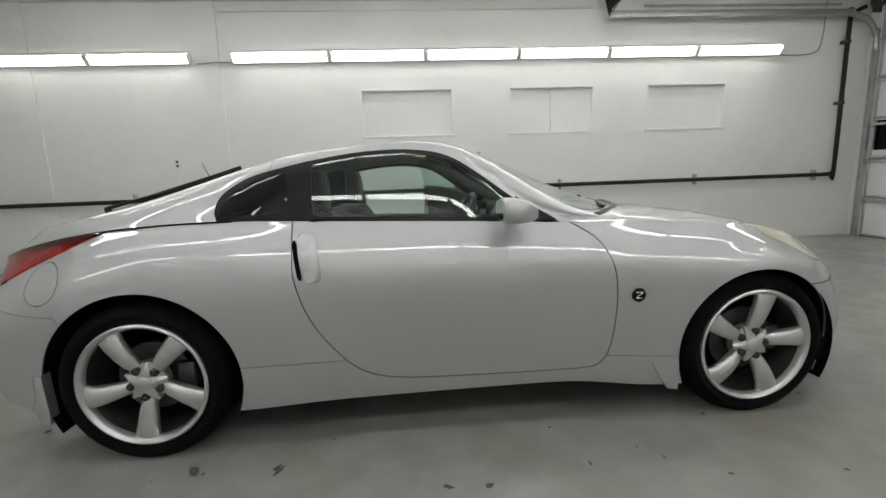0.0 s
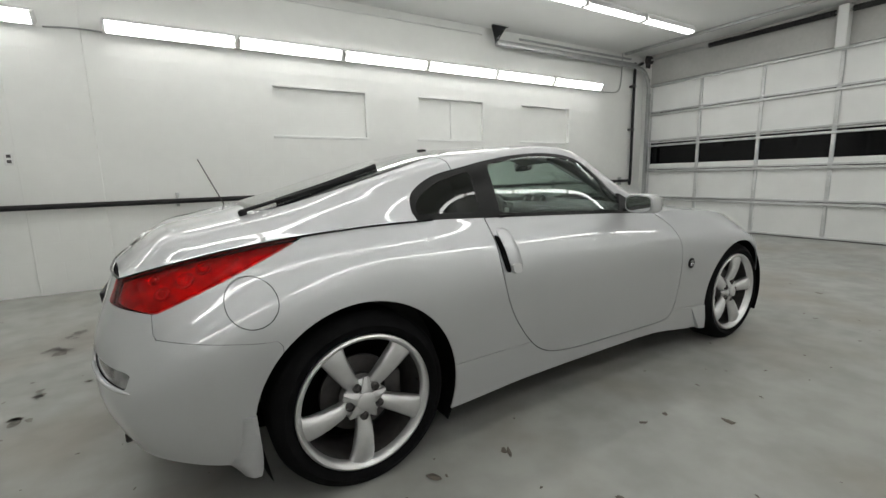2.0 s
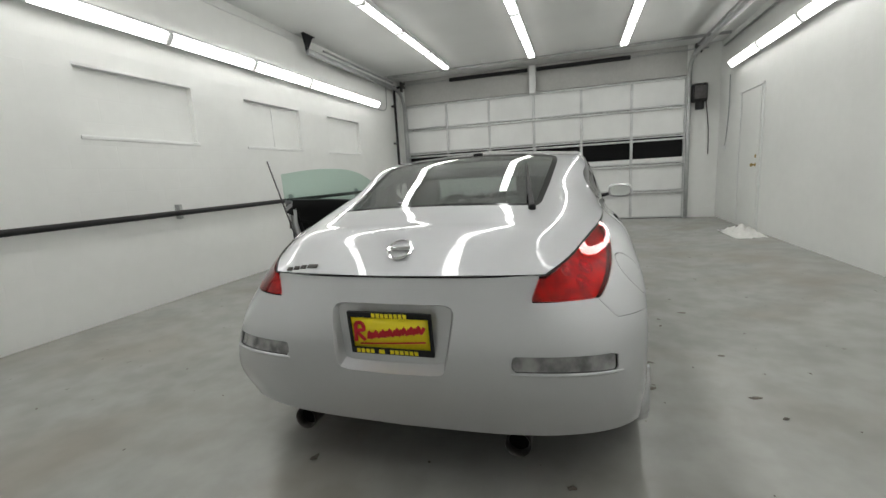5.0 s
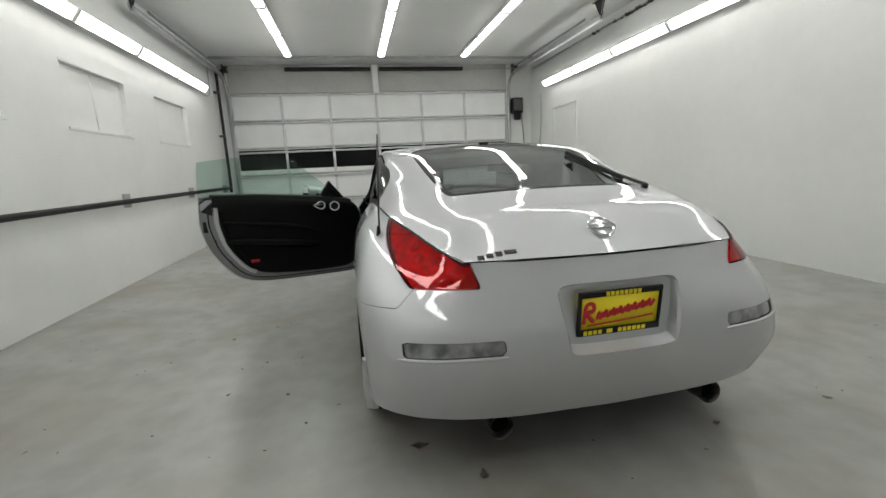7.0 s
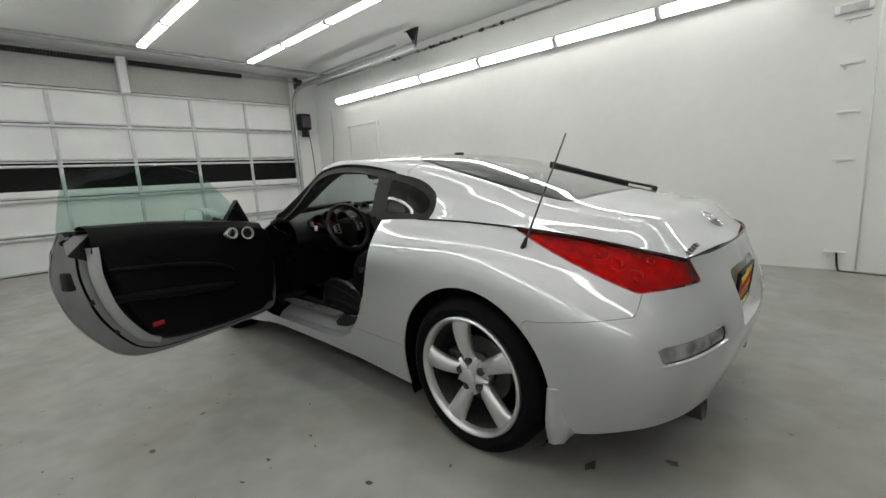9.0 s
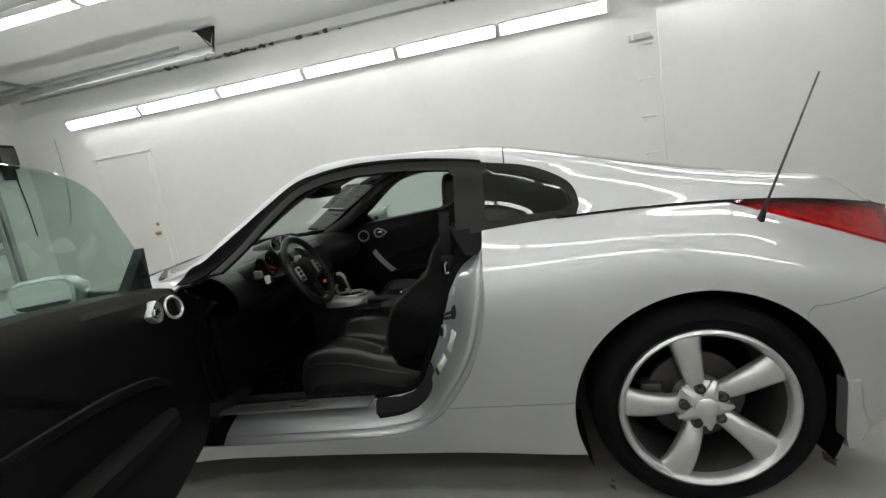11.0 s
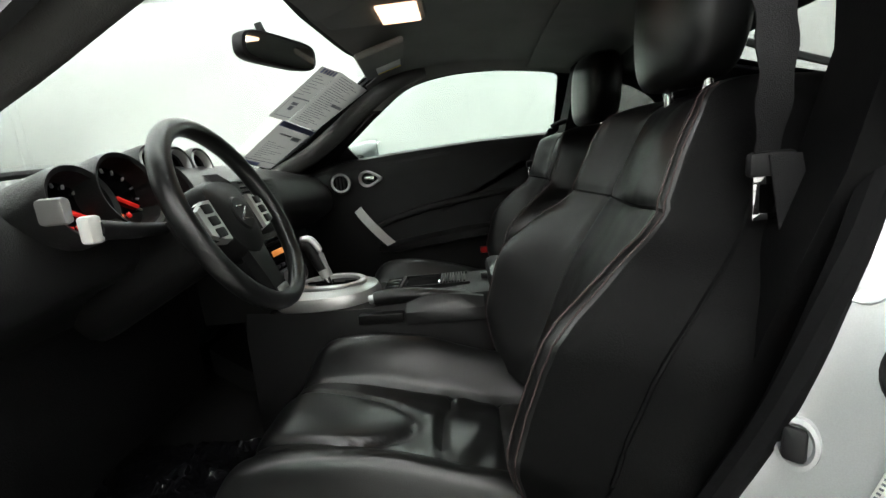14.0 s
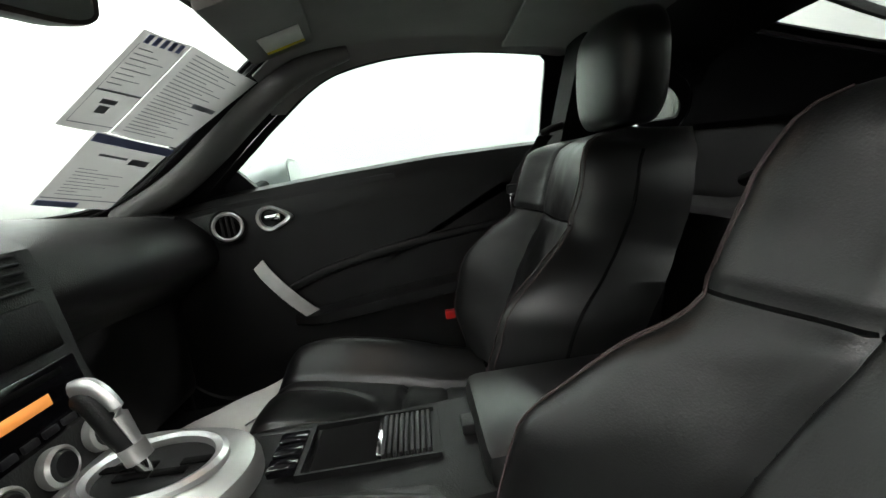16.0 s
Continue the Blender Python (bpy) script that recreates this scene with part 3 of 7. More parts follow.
DOOR = catmull([(-.70, 1.00), (-.69, .85), (-.683, .73), (-.63, .56), (-.53, .41), (-.42, .315), (-.25, .275), (.1, .265), (.5, .266), (.60, .285), (.645, .36), (.665, .52), (.655, .70), (.60, .83), (.50, .905), (.45, .93), (.44, 1.0)], 5)
DLO = catmull([(-1.02, .985), (-1.03, 1.02), (-1.005, 1.085), (-.89, 1.153), (-.74, 1.190), (-.6, 1.219), (-.4, 1.246), (-.2, 1.250), (-.03, 1.218), (.115, 1.128), (.24, 1.035), (.37, .945), (.45, .905), (.2, .90), (-.3, .93), (-.75, .94), (-.985, .955)], 5, True)
SCREEN = catmull([(.12, -.3), (.12, 0), (.095, .3), (.045, .51), (.12, .565), (.24, .603), (.37, .638), (.5, .667), (.61, .665), (.73, .57), (.85, .35), (.905, 0), (.905, -.3)], 4)
HATCH_GLASS = catmull([(-.545, -.3), (-.545, 0), (-.60, .30), (-.70, .455), (-.80, .515), (-1.1, .505), (-1.4, .485), (-1.555, .47), (-1.59, .42), (-1.605, .2), (-1.605, 0), (-1.605, -.3)], 4)
HOOD = [(.86, -.3), (.86, 0), (.82, .35), (.80, .60), (.92, .665), (1.2, .615), (1.5, .54), (1.75, .43), (1.93, .25), (1.97, 0), (1.97, -.3)]
TAIL = [(-1.45, .957), (-1.62, .882), (-1.80, .803), (-1.945, .738), (-2.10, .752), (-2.2, .80), (-2.2, .9), (-1.9, 1.0), (-1.5, 1.0)]
GAP = 0.0022
ARCH_R, ARCH_F = ((-1.318, .325), .390), ((1.328, .318), .364)


def cut_car():
    """Splits the two sheets into body panels (left half)."""
    P = {}
    xz = lambda s: s[0][:, [0, 2]]
    xy = lambda s: s[0][:, :2]
    r = RING
    for c, q in (ARCH_R, ARCH_F):
        r = keep(r, np.hypot(r[0][:, 0] - c[0], r[0][:, 1] * 0 + r[0][:, 2] - c[1]) - q)
    f = lambda s: np.minimum(sdf(xz(s), TAIL), s[0][:, 1] - 0.480 + 0.35 * (s[0][:, 2] - 0.755) * -1)
    P["tail"], r = keep(r, f(r) - GAP), keep(r, -f(r) - GAP)
    P["door"], r = keep(r, sdf(xz(r), DOOR) - GAP), keep(r, -sdf(xz(r), DOOR) - GAP)
    bump = lambda s: np.maximum(-1.955 - s[0][:, 0], np.minimum(0.636 + .12 * np.clip(-1.66 - s[0][:, 0], 0, 1) - s[0][:, 2], -1.6 - s[0][:, 0]))
    P["bumper"], r = keep(r, bump(r) - .0009), keep(r, -bump(r) - .0009)
    fc = (-1.675, .760)
    fuel = lambda s: 0.078 - np.hypot(s[0][:, 0] - fc[0], s[0][:, 2] - fc[1])
    whole = r
    P["fuel"], r = keep(r, fuel(r) - 0.0015), keep(r, -fuel(r) - 0.0015)
    eye = [(1.39, .95), (1.42, .815), (1.52, .765), (1.66, .69), (1.80, .655), (1.86, .68), (1.9, .95)]
    P["eye"], r = keep(r, sdf(xz(r), eye) - GAP), keep(r, -sdf(xz(r), eye) - GAP)
    sill = lambda s: np.minimum(spline([-1.0, -.5, 1.0], [.376, .374, .298], s[0][:, 0]) - s[0][:, 2], np.minimum(s[0][:, 0] + 1.2, 1.2 - s[0][:, 0]))
    P["skirt"], r = keep(r, sill(r) - 0.0012), keep(r, -sill(r) - 0.0012)
    nose = lambda s: np.maximum(s[0][:, 0] - 1.78, np.minimum(s[0][:, 0] - 1.5, .60 - s[0][:, 2]))
    P["nose"], r = keep(r, nose(r) - GAP), keep(r, -nose(r) - GAP)
    whole = keep(keep(whole, -sill(whole) - 0.0012), -0.2 - keep(whole, -sill(whole) - 0.0012)[0][:, 0])
    P["quarter_plain"] = whole
    P["quarter"], P["fender"] = keep(r, -0.2 - r[0][:, 0]), keep(r, r[0][:, 0] + 0.2)
    t = ROOF
    lamp = [(1.40, .62), (1.42, .80), (1.9, .80), (1.9, .40), (1.82, .42), (1.65, .52)]
    side = lambda s: np.minimum(sdf(xz(s), DLO), s[0][:, 1] - .40)
    P["dlo"], t = keep(t, side(t)), keep(t, -side(t))
    glass = P["dlo"][0]
    glass[:, 1] += .005 * np.sin(np.pi * np.clip((glass[:, 2] - .92) / .33, 0, 1)) * np.clip((glass[:, 0] + .98) / .25, 0, 1) * np.clip((.40 - glass[:, 0]) / .25, 0, 1)
    P["screen"], t = keep(t, sdf(xy(t), SCREEN)), keep(t, -sdf(xy(t), SCREEN))
    P["hglass"], t = keep(t, sdf(xy(t), HATCH_GLASS)), keep(t, -sdf(xy(t), HATCH_GLASS))
    hat = lambda s: -.80 + .0 * s[0][:, 1] - s[0][:, 0] + 0.26 * np.clip(1 - s[0][:, 1] / .52, 0, 1) ** 0.7
    P["hatch"], t = keep(t, hat(t) - GAP), keep(t, -hat(t) - GAP)
    P["hood"], t = keep(t, sdf(xy(t), HOOD) - GAP), keep(t, -sdf(xy(t), HOOD) - GAP)
    P["lamp"], t = keep(t, sdf(xy(t), lamp) - GAP), keep(t, -sdf(xy(t), lamp) - GAP)
    P["roof"], P["cowl"] = keep(t, .60 - t[0][:, 0]), keep(t, t[0][:, 0] - .60)
    return P


PANELS = cut_car()
RECESS_OUT = catmull([(-.228, .705), (-.212, .738), (-.15, .744), (.15, .744), (.212, .738), (.228, .705), (.205, .545), (.188, .518), (.1, .512), (-.1, .512), (-.188, .518), (-.205, .545)], 5, True)


def cut_bumper():
    b = PANELS["bumper"]
    refl = lambda s: np.minimum(np.minimum(.026 - np.abs(s[0][:, 2] - spline([.3, .42, .75, 1], [.565, .563, .550, .538], s[0][:, 1])), .165 - np.abs(s[0][:, 1] - .585)), -1.85 - s[0][:, 0])
    PANELS["reflector"], b = keep(b, refl(b) - .002), keep(b, -refl(b))
    rec = lambda s: np.minimum(sdf(s[0][:, [1, 2]], RECESS_OUT), -1.9 - s[0][:, 0])
    PANELS["bumper"] = keep(b, -rec(b))


cut_bumper()


def split_windows():
    d = PANELS["dlo"]
    edge = lambda s: sdf(s[0][:, [0, 2]], DLO)
    quarter = catmull([(-.722, .995), (-.722, 1.06), (-.722, 1.15), (-.735, 1.165), (-.80, 1.150), (-.89, 1.122), (-.97, 1.073), (-1.003, 1.035), (-1.008, 1.005), (-.99, .995), (-.86, .995)], 4, True)
    pillar = lambda s: np.minimum(-.612 + .06 * (1.0 - s[0][:, 2]) - s[0][:, 0], -sdf(s[0][:, [0, 2]], quarter))
    low = lambda s: s[0][:, 2] - spline([-1.1, -.95, -.5, 0, .5], [.992, .992, .975, .955, .93], s[0][:, 0])
    band = lambda s: np.maximum(np.maximum(np.where(s[0][:, 2] > 1.05, .017, .016) - edge(s), pillar(s)), np.maximum(-low(s), s[0][:, 0] - .30))
    upper = lambda s: np.maximum(np.maximum(.034 - edge(s), pillar(s)), np.where(s[0][:, 0] < -.68, -low(s), -1))
    seal, pane = keep(d, band(d)), keep(d, -band(d))
    left = keep(d, upper(d))
    left = keep(left, np.maximum(low(left), -.66 - left[0][:, 0]))
    whole = keep(d, d[0][:, 0] + .70)
    for key, poly in (("screen", SCREEN), ("hglass", HATCH_GLASS)):
        g = PANELS[key]
        f = lambda s: sdf(s[0][:, :2], poly) - (.014 if key == "screen" else .028)
        PANELS[key], PANELS[key + "_band"] = keep(g, f(g)), keep(g, -f(g))
    return seal, left, keep(pane, -.70 - pane[0][:, 0]), keep(pane, pane[0][:, 0] + .70), whole


SEAL, SEAL_OPEN, QUARTER_PANE, DOOR_PANE, DOOR_PANE_FULL = split_windows()
CAR = thing("car", "silver two-door sports coupe with its driver's door open", "car")


def both(key):
    return join(PANELS[key], mirror(PANELS[key]))


def body_panels():
    sheet_part("hatch", both("hatch"), PAINT, CAR, "silver hatch with a ducktail lip")
    sheet_part("roof_panel", both("roof"), PAINT, CAR, "silver roof with pillars")
    sheet_part("hood", both("hood"), PAINT, CAR, "silver hood")
    sheet_part("cowl", both("cowl"), PAINT, CAR)
    sheet_part("front_bumper", both("nose"), PAINT, CAR)
    sheet_part("rear_bumper", both("bumper"), PAINT, CAR, "silver rear bumper with a plate recess")
    sheet_part("windshield", both("screen"), GLASS, CAR, "clear windshield", 0.004).visible_shadow = False
    sheet_part("rear_window", both("hglass"), GLASS_REAR, CAR, "sloping rear window", 0.004).visible_shadow = False
    for side in (lambda s: s, mirror):
        sheet_part("rear_quarter_panel", side(PANELS["quarter"] if side is mirror else PANELS["quarter_plain"]), PAINT, CAR)
        sheet_part("front_fender", side(PANELS["fender"]), PAINT, CAR)
        sheet_part("side_skirt", side(PANELS["skirt"]), PAINT, CAR)
        sheet_part("tail_light", side(PANELS["tail"]), REDLENS, CAR, "long red tail light lens", 0.003, 0.004)
        sheet_part("lamp_reflector", side(PANELS["tail"]), REDBACK, CAR, "red ribbed reflector behind the lens", 0.003, -0.022)
        V, N = side(PANELS["tail"])[0], normals(side(PANELS["tail"]))
        for x, z, q in ((-1.865, .840, .030), (-1.800, .868, .026), (-1.93, .800, .026), (-1.955, .842, .020)):
            i = int(np.argmin((V[:, 0] - x) ** 2 + (V[:, 2] - z) ** 2))
            m = Matrix.Translation(V[i] - N[i] * .021) @ Vector(N[i]).to_track_quat("Z", "Y").to_matrix().to_4x4()
            part("lamp_bowl", lathe([(q, .0), (q, .004), (q * .9, .005), (q * .62, .003), (q * .55, .002), (q * .5, .004), (0, .006)], 24, m), REDBOWL, CAR, "round red lamp bowl")
        sheet_part("headlight", side(join(PANELS["lamp"], PANELS["eye"])), LAMPLENS, CAR, "hazed headlight lens", 0.02)
        sheet_part("window_trim", side(SEAL if side is mirror else SEAL_OPEN), TRIMBLACK, CAR, "black window surround", 0.012)
        sheet_part("quarter_window", side(QUARTER_PANE), GLASS_DARK, CAR, "dark quarter window", 0.004)
    sheet_part("fuel_door", mirror(PANELS["fuel"]), PAINT, CAR, "round fuel door")
    sheet_part("door_window", mirror(DOOR_PANE), GLASS_SIDE, CAR, "green-tinted frameless door window", 0.004).visible_shadow = False
    sheet_part("door", mirror(PANELS["door"]), PAINT, CAR, "closed silver passenger door")
    sheet_part("windshield_band", both("screen_band"), BLACK, CAR, "black windshield border", 0.005)
    sheet_part("rear_window_band", both("hglass_band"), GLOSSBLACK, CAR, "black border of the rear window", 0.005)


body_panels()


def inner_shell():
    r, t = RING, ROOF
    for c, q in (ARCH_R, ARCH_F):
        r = keep(r, np.hypot(r[0][:, 0] - c[0], r[0][:, 2] - c[1]) - q - 0.004)
    t = keep(t, -np.minimum(sdf(t[0][:, [0, 2]], DLO), t[0][:, 1] - .4) - 0.002)
    t = keep(t, -sdf(t[0][:, :2], SCREEN) - 0.002)
    t = keep(t, -sdf(t[0][:, :2], HATCH_GLASS) - 0.002)
    r = keep(r, -np.minimum(sdf(r[0][:, [1, 2]], RECESS_OUT), -1.9 - r[0][:, 0]) - 0.002)
    r = keep(r, -np.minimum(sdf(r[0][:, [0, 2]], TAIL), r[0][:, 1] - 0.480 - 0.35 * (r[0][:, 2] - 0.755)) - 0.001)
    left = keep(r, -sdf(r[0][:, [0, 2]], DOOR) - 0.012)
    sheet_part("inner_lining", offset(join(left, mirror(r), t, mirror(t)), -0.012), SHELL, CAR, "black inner lining", 0.004)


inner_shell()


def loft_bar(stations):
    """A tapering bar along +x: distance, half width, height of its top."""
    bm = bmesh.new()
    rows = [[bm.verts.new(p) for p in ((x, -w, z - .03), (x, -w, z - .008), (x, 0, z), (x, w, z - .008), (x, w, z - .03))] for x, w, z in stations]
    for r0, r1 in zip(rows, rows[1:]):
        for i in range(5):
            bm.faces.new((r0[i], r0[(i + 1) % 5], r1[(i + 1) % 5], r1[i]))
    bm.faces.new(rows[0][::-1]), bm.faces.new(rows[-1])
    bmesh.ops.recalc_face_normals(bm, faces=bm.faces[:])
    return bm


def wheel(x, side, radius, width):
    """A wheel under the car; its axis points out along +z before it is turned."""
    w = new("wheel")
    w.parent = CAR
    w["label"] = "five-spoke alloy wheel with a black tyre"
    w.matrix_basis = pose(x, side * 0.768, radius, -90 * side, 0, 0)
    h, R, r = width / 2, radius + .010, 0.256
    part("tyre", lathe([(r, -h + .02), (r + .02, -h), (R - .045, -h - .004), (R - .012, -h + .018), (R, -h + .05), (R, h - .05), (R - .012, h - .018), (R - .045, h + .004), (r + .02, h), (r, h - .02)], 64, closed=True), RUBBER, w, "black tyre")
    part("rim", lathe([(r + .004, h - .03), (r + .006, h - .012), (r + .004, h - .002), (r - .004, h + .003), (r - .012, h - .002), (r - .018, h - .014), (r - .022, h - .034)], 64, closed=True), ALLOY, w, "bright alloy rim")
    # barrel takes the dark iron colour as shade behind the spokes
    part("barrel", lathe([(r - .012, -h + .01), (r + .002, h - .03), (r - .022, h - .034), (r - .034, -h + .03), (r - .030, -h + .008)], 48, closed=True), IRON, w, "wheel barrel coloured dark for shade")
    part("brake_disc", lathe([(0, h - .12), (.15, h - .12), (.15, h - .105), (.08, h - .105), (.08, h - .07), (0, h - .07)], 40), IRON, w, "steel brake disc")
    part("back_plate", lathe([(0, -h + .03), (r - .02, -h + .03), (r - .02, -h + .05), (0, -h + .05)], 32), DARK, w)
    part("caliper", box(.10, .175, -.06, .06, h - .14, h - .08, .015), IRON, w, "brake caliper")
    for k in range(5):
        a = 72 * k + ((-97 if x < 0 else 76) if side < 0 else (280 if x < 0 else 250))
        bm = bmesh.new()
        secs = []
        for q, (rr, wd, z, th) in enumerate(((.030, .026, h - .040, .03), (.070, .029, h - .032, .034), (.098, .031, h - .016, .038), (.15, .037, h - .006, .040), (.20, .043, h - .004, .038), (.226, .048, h - .008, .034), (.244, .060, h - .016, .026))):
            sw = .008 * math.sin(q / 6 * math.pi)
            secs.append([bm.verts.new((rr, yy + sw, zz)) for yy, zz in ((-wd, z - th), (-wd * .97, z - .018), (-wd * .68, z - .005), (0, z + .002), (wd * .68, z - .005), (wd * .97, z - .018), (wd, z - th))])
        for s0, s1 in zip(secs, secs[1:]):
            for i in range(7):
                bm.faces.new((s0[i], s0[(i + 1) % 7], s1[(i + 1) % 7], s1[i]))
        bm.faces.new(secs[-1]), bm.faces.new(secs[0][::-1])
        bmesh.ops.recalc_face_normals(bm, faces=bm.faces[:])
        bm.transform(pose(0, 0, 0, 0, 0, a))
        part("spoke", bm, ALLOY, w, angle=50)
        b = radians(a)
        part("lug_nut", lathe([(0.0165, h - .05), (.0165, h - .023), (.0135, h - .021), (.0125, h - .030), (.009, h - .030), (.009, h - .021), (0, h - .019)], 14, pose(.061 * math.cos(b), .061 * math.sin(b), 0)), IRON, w, "dark lug nut")
        bm = loft_bar([(.0, .024, h - .010), (.04, .021, h - .012), (.066, .013, h - .018), (.088, .006, h - .030)])
        bm.transform(pose(0, 0, 0, 0, 0, a + 36))
        part("hub_point", bm, ALLOY, w, "pointed arm of the hub")
    part("hub", lathe([(.084, h - .08), (.080, h - .046), (.060, h - .034), (.0, h - .026)], 30), ALLOY, w)
    part("cap", lathe([(.036, h - .03), (.035, h - .010), (.028, h - .004), (0, h - .002)], 24), ALLOY, w, "round silver wheel cap")
    part("valve", tube([(.225, .02, h - .05), (.222, .02, h - .028)], .004, 8), BLACK, w, "black valve stem")
    return w


for sx, rad, wd in ((-1.323, .330, .245), (1.325, .325, .225)):
    for side in (-1, 1):
        wheel(sx, side, rad, wd)


def wells():
    for (c, q) in (ARCH_R, ARCH_F):
        for s in (-1, 1):
            bm = bmesh.new()
            rows = []
            for yy in (.875, .80, .60, .48):
                rows.append([bm.verts.new((c[0] + (q + .004) * math.cos(a), s * yy, c[1] + (q + .004) * math.sin(a))) for a in np.linspace(radians(-28), radians(208), 40)])
            for a, b in zip(rows, rows[1:]):
                for k in range(39):
                    bm.faces.new((a[k], a[k + 1], b[k + 1], b[k]))
            bm.faces.new(rows[-1])
            part("wheel_well", bm, DARK, CAR, "black wheel well liner")
    part("underbody", box(-1.80, 1.85, -.60, .60, .19, .24, .02), DARK, CAR, "dark underbody")


wells()


# ---------------------------------------------------------------- outside details of the car
def on_side(x, z):
    """y of the left body side at x, z."""
    V = RING[0]
    d = (V[:, 0] - x) ** 2 + (V[:, 2] - z) ** 2 + np.where(V[:, 1] < 0.3, 9, 0)
    i = np.argsort(d)[:4]
    w = 1 / (d[i] + 1e-6)
    return float((V[i, 1] * w).sum() / w.sum())


def on_top(x, y):
    """z of the upper body at x, y."""
    V = ROOF[0]
    d = (V[:, 0] - x) ** 2 + (V[:, 1] - abs(y)) ** 2
    i = np.argsort(d)[:4]
    w = 1 / (d[i] + 1e-6)
    return float((V[i, 2] * w).sum() / w.sum())


def on_rear(y, z):
    """x of the rear end at y, z."""
    V = RING[0]
    d = (V[:, 1] - abs(y)) ** 2 + (V[:, 2] - z) ** 2 + np.where(V[:, 0] > -1.7, 9, 0)
    i = np.argsort(d)[:4]
    w = 1 / (d[i] + 1e-6)
    return float((V[i, 0] * w).sum() / w.sum())


DULL = mat("dull_steel", (0.065, 0.06, 0.056), 0.36, 0.9, var=0.2, scale=20)


def rear_details():
    # plate recess
    out = [(on_rear(y, z) + .001, y, z) for y, z in RECESS_OUT]
    lip = [(on_rear(y * .97, .62 + (z - .62) * .97) + .012, y * .965, .62 + (z - .62) * .965) for y, z in RECESS_OUT]
    back = [(-2.122 + (z - .62) * .12, y * .94, .628 + (z - .62) * .88) for y, z in RECESS_OUT]
    bm = loft([out, lip, back])
    bm.verts.ensure_lookup_table()
    bm.faces.new(bm.verts[-len(back):])
    bmesh.ops.recalc_face_normals(bm, faces=bm.faces[:])
    part("plate_recess", bm, PAINT, CAR, "recess of the rear bumper", angle=22)
    p = new("license_plate")
    p.parent = CAR
    p["label"] = "yellow dealer plate in a black frame"
    p.matrix_basis = pose(-2.138, 0.004, .640, 96, 0, -90)
    bm = bmesh.new()
    for x0, x1, y0, y1 in ((-.157, .157, .060, .080), (-.157, .157, -.080, -.056), (-.157, -.146, -.057, .061), (.146, .157, -.057, .061)):
        box(x0, x1, y0, y1, -.006, .008, .002, bm=bm)
    part("frame", bm, BLACK, p, "black plate frame")
    part("sheet", box(-.148, .148, -.062, .064, -.004, .002), PLATE, p, "yellow plate sheet")
    # red script drawn as one plain rising stroke with bars
    bm = tube([(-.135, -.034, .004), (-.128, .030, .004), (-.105, .036, .004), (-.10, .012, .004), (-.125, .004, .004), (-.098, -.030, .004)], .0075, 6, flat=.4, smooth_steps=4)
    x = -.085
    for k in range(8):
        w = .022 + .006 * (k % 2)
        y = -.022 + .004 * k
        tube([(x, y, .004), (x + w * .3, y + .026, .004), (x + w * .55, y + .002, .004), (x + w, y + .024, .004)], .0062, 6, bm=bm, flat=.4, smooth_steps=4)
        x += w + .002
    tube([(-.12, -.043, .004), (.0, -.036, .004), (.13, -.026, .004)], .0032, 6, bm=bm, flat=.4, smooth_steps=5)
    part("script", bm, RED, p, "red script stroke")
    for a, b, z in ((-.135, -.062, -.068), (-.048, -.018, -.068), (-.005, .105, -.068), (-.06, .075, .070)):
        n = int((b - a) / .016)
        for k in range(n):
            part("lettering_bar", box(a + (b - a) * k / n, a + (b - a) * (k + .72) / n, z - .0075, z + .0075, .006, .0095), PLATE, p, smooth=False)
    # emblem on the hatch
    e = new("emblem")
    e.parent = CAR
    e["label"] = "round chrome emblem"
    e.matrix_basis = Matrix.Translation((-2.004, 0, .913)) @ Vector((-.60, 0, .80)).to_track_quat("Z", "Y").to_matrix().to_4x4()
    part("ring", lathe([(.041, 0), (.041, .006), (.046, .009), (.051, .006), (.051, 0)], 40), CHROME, e)
    bm = box(-.055, .055, -.010, .010, .001, .010, .003)
    part("bar", bm, CHROME, e)
    # model badge as plain bars
    fall = math.degrees(math.atan2(on_top(-2.02, .42) - on_top(-2.05, .42), .03))
    y = .475
    for w in (.024, .024, .024, .044):
        part("badge_bar", box(-.009, .009, -w / 2, w / 2, 0, .003, .001, m=Matrix.Translation((-2.035, y - w / 2, on_top(-2.035, y - w / 2) + .001)) @ pose(0, 0, 0, 0, -fall, 0)), DULL, CAR, "small dull badge bar")
        y -= w + .008
    for s in (-1, 1):
        side = (lambda q: q) if s > 0 else mirror
        sheet_part("reflector", side(PANELS["reflector"]), CLEAR, CAR, "clear bumper reflector lens", 0.02, -0.010)
        ledge = [(on_rear(y, float(spline([.3, .42, .75, 1], [.565, .563, .550, .538], [y])[0]) - .030) - .001, s * y, float(spline([.3, .42, .75, 1], [.565, .563, .550, .538], [y])[0]) - .030) for y in np.linspace(.415, .765, 15)]
        part("reflector_ledge", tube(ledge, [.002] + [.0065] * 13 + [.002], 8), PAINT, CAR, "raised lip under the reflector")
        part("exhaust_tip", lathe([(.040, -.25), (.043, -.02), (.046, 0), (.044, .004), (.040, 0), (.036, -.02), (.034, -.2), (0, -.2)], 32, Matrix.Translation((-2.095, s * .425, .245)) @ pose(0, 0, 0, 0, -87, 0)), DULL, CAR, "dull steel exhaust tip")
        part("exhaust_bore", lathe([(.037, -.03), (0, -.03)], 24, Matrix.Translation((-2.095, s * .425, .245)) @ pose(0, 0, 0, 0, -87, 0)), DARK, CAR, "black disc inside the exhaust tip")
        # mud flaps behind the wheels
        rows = []
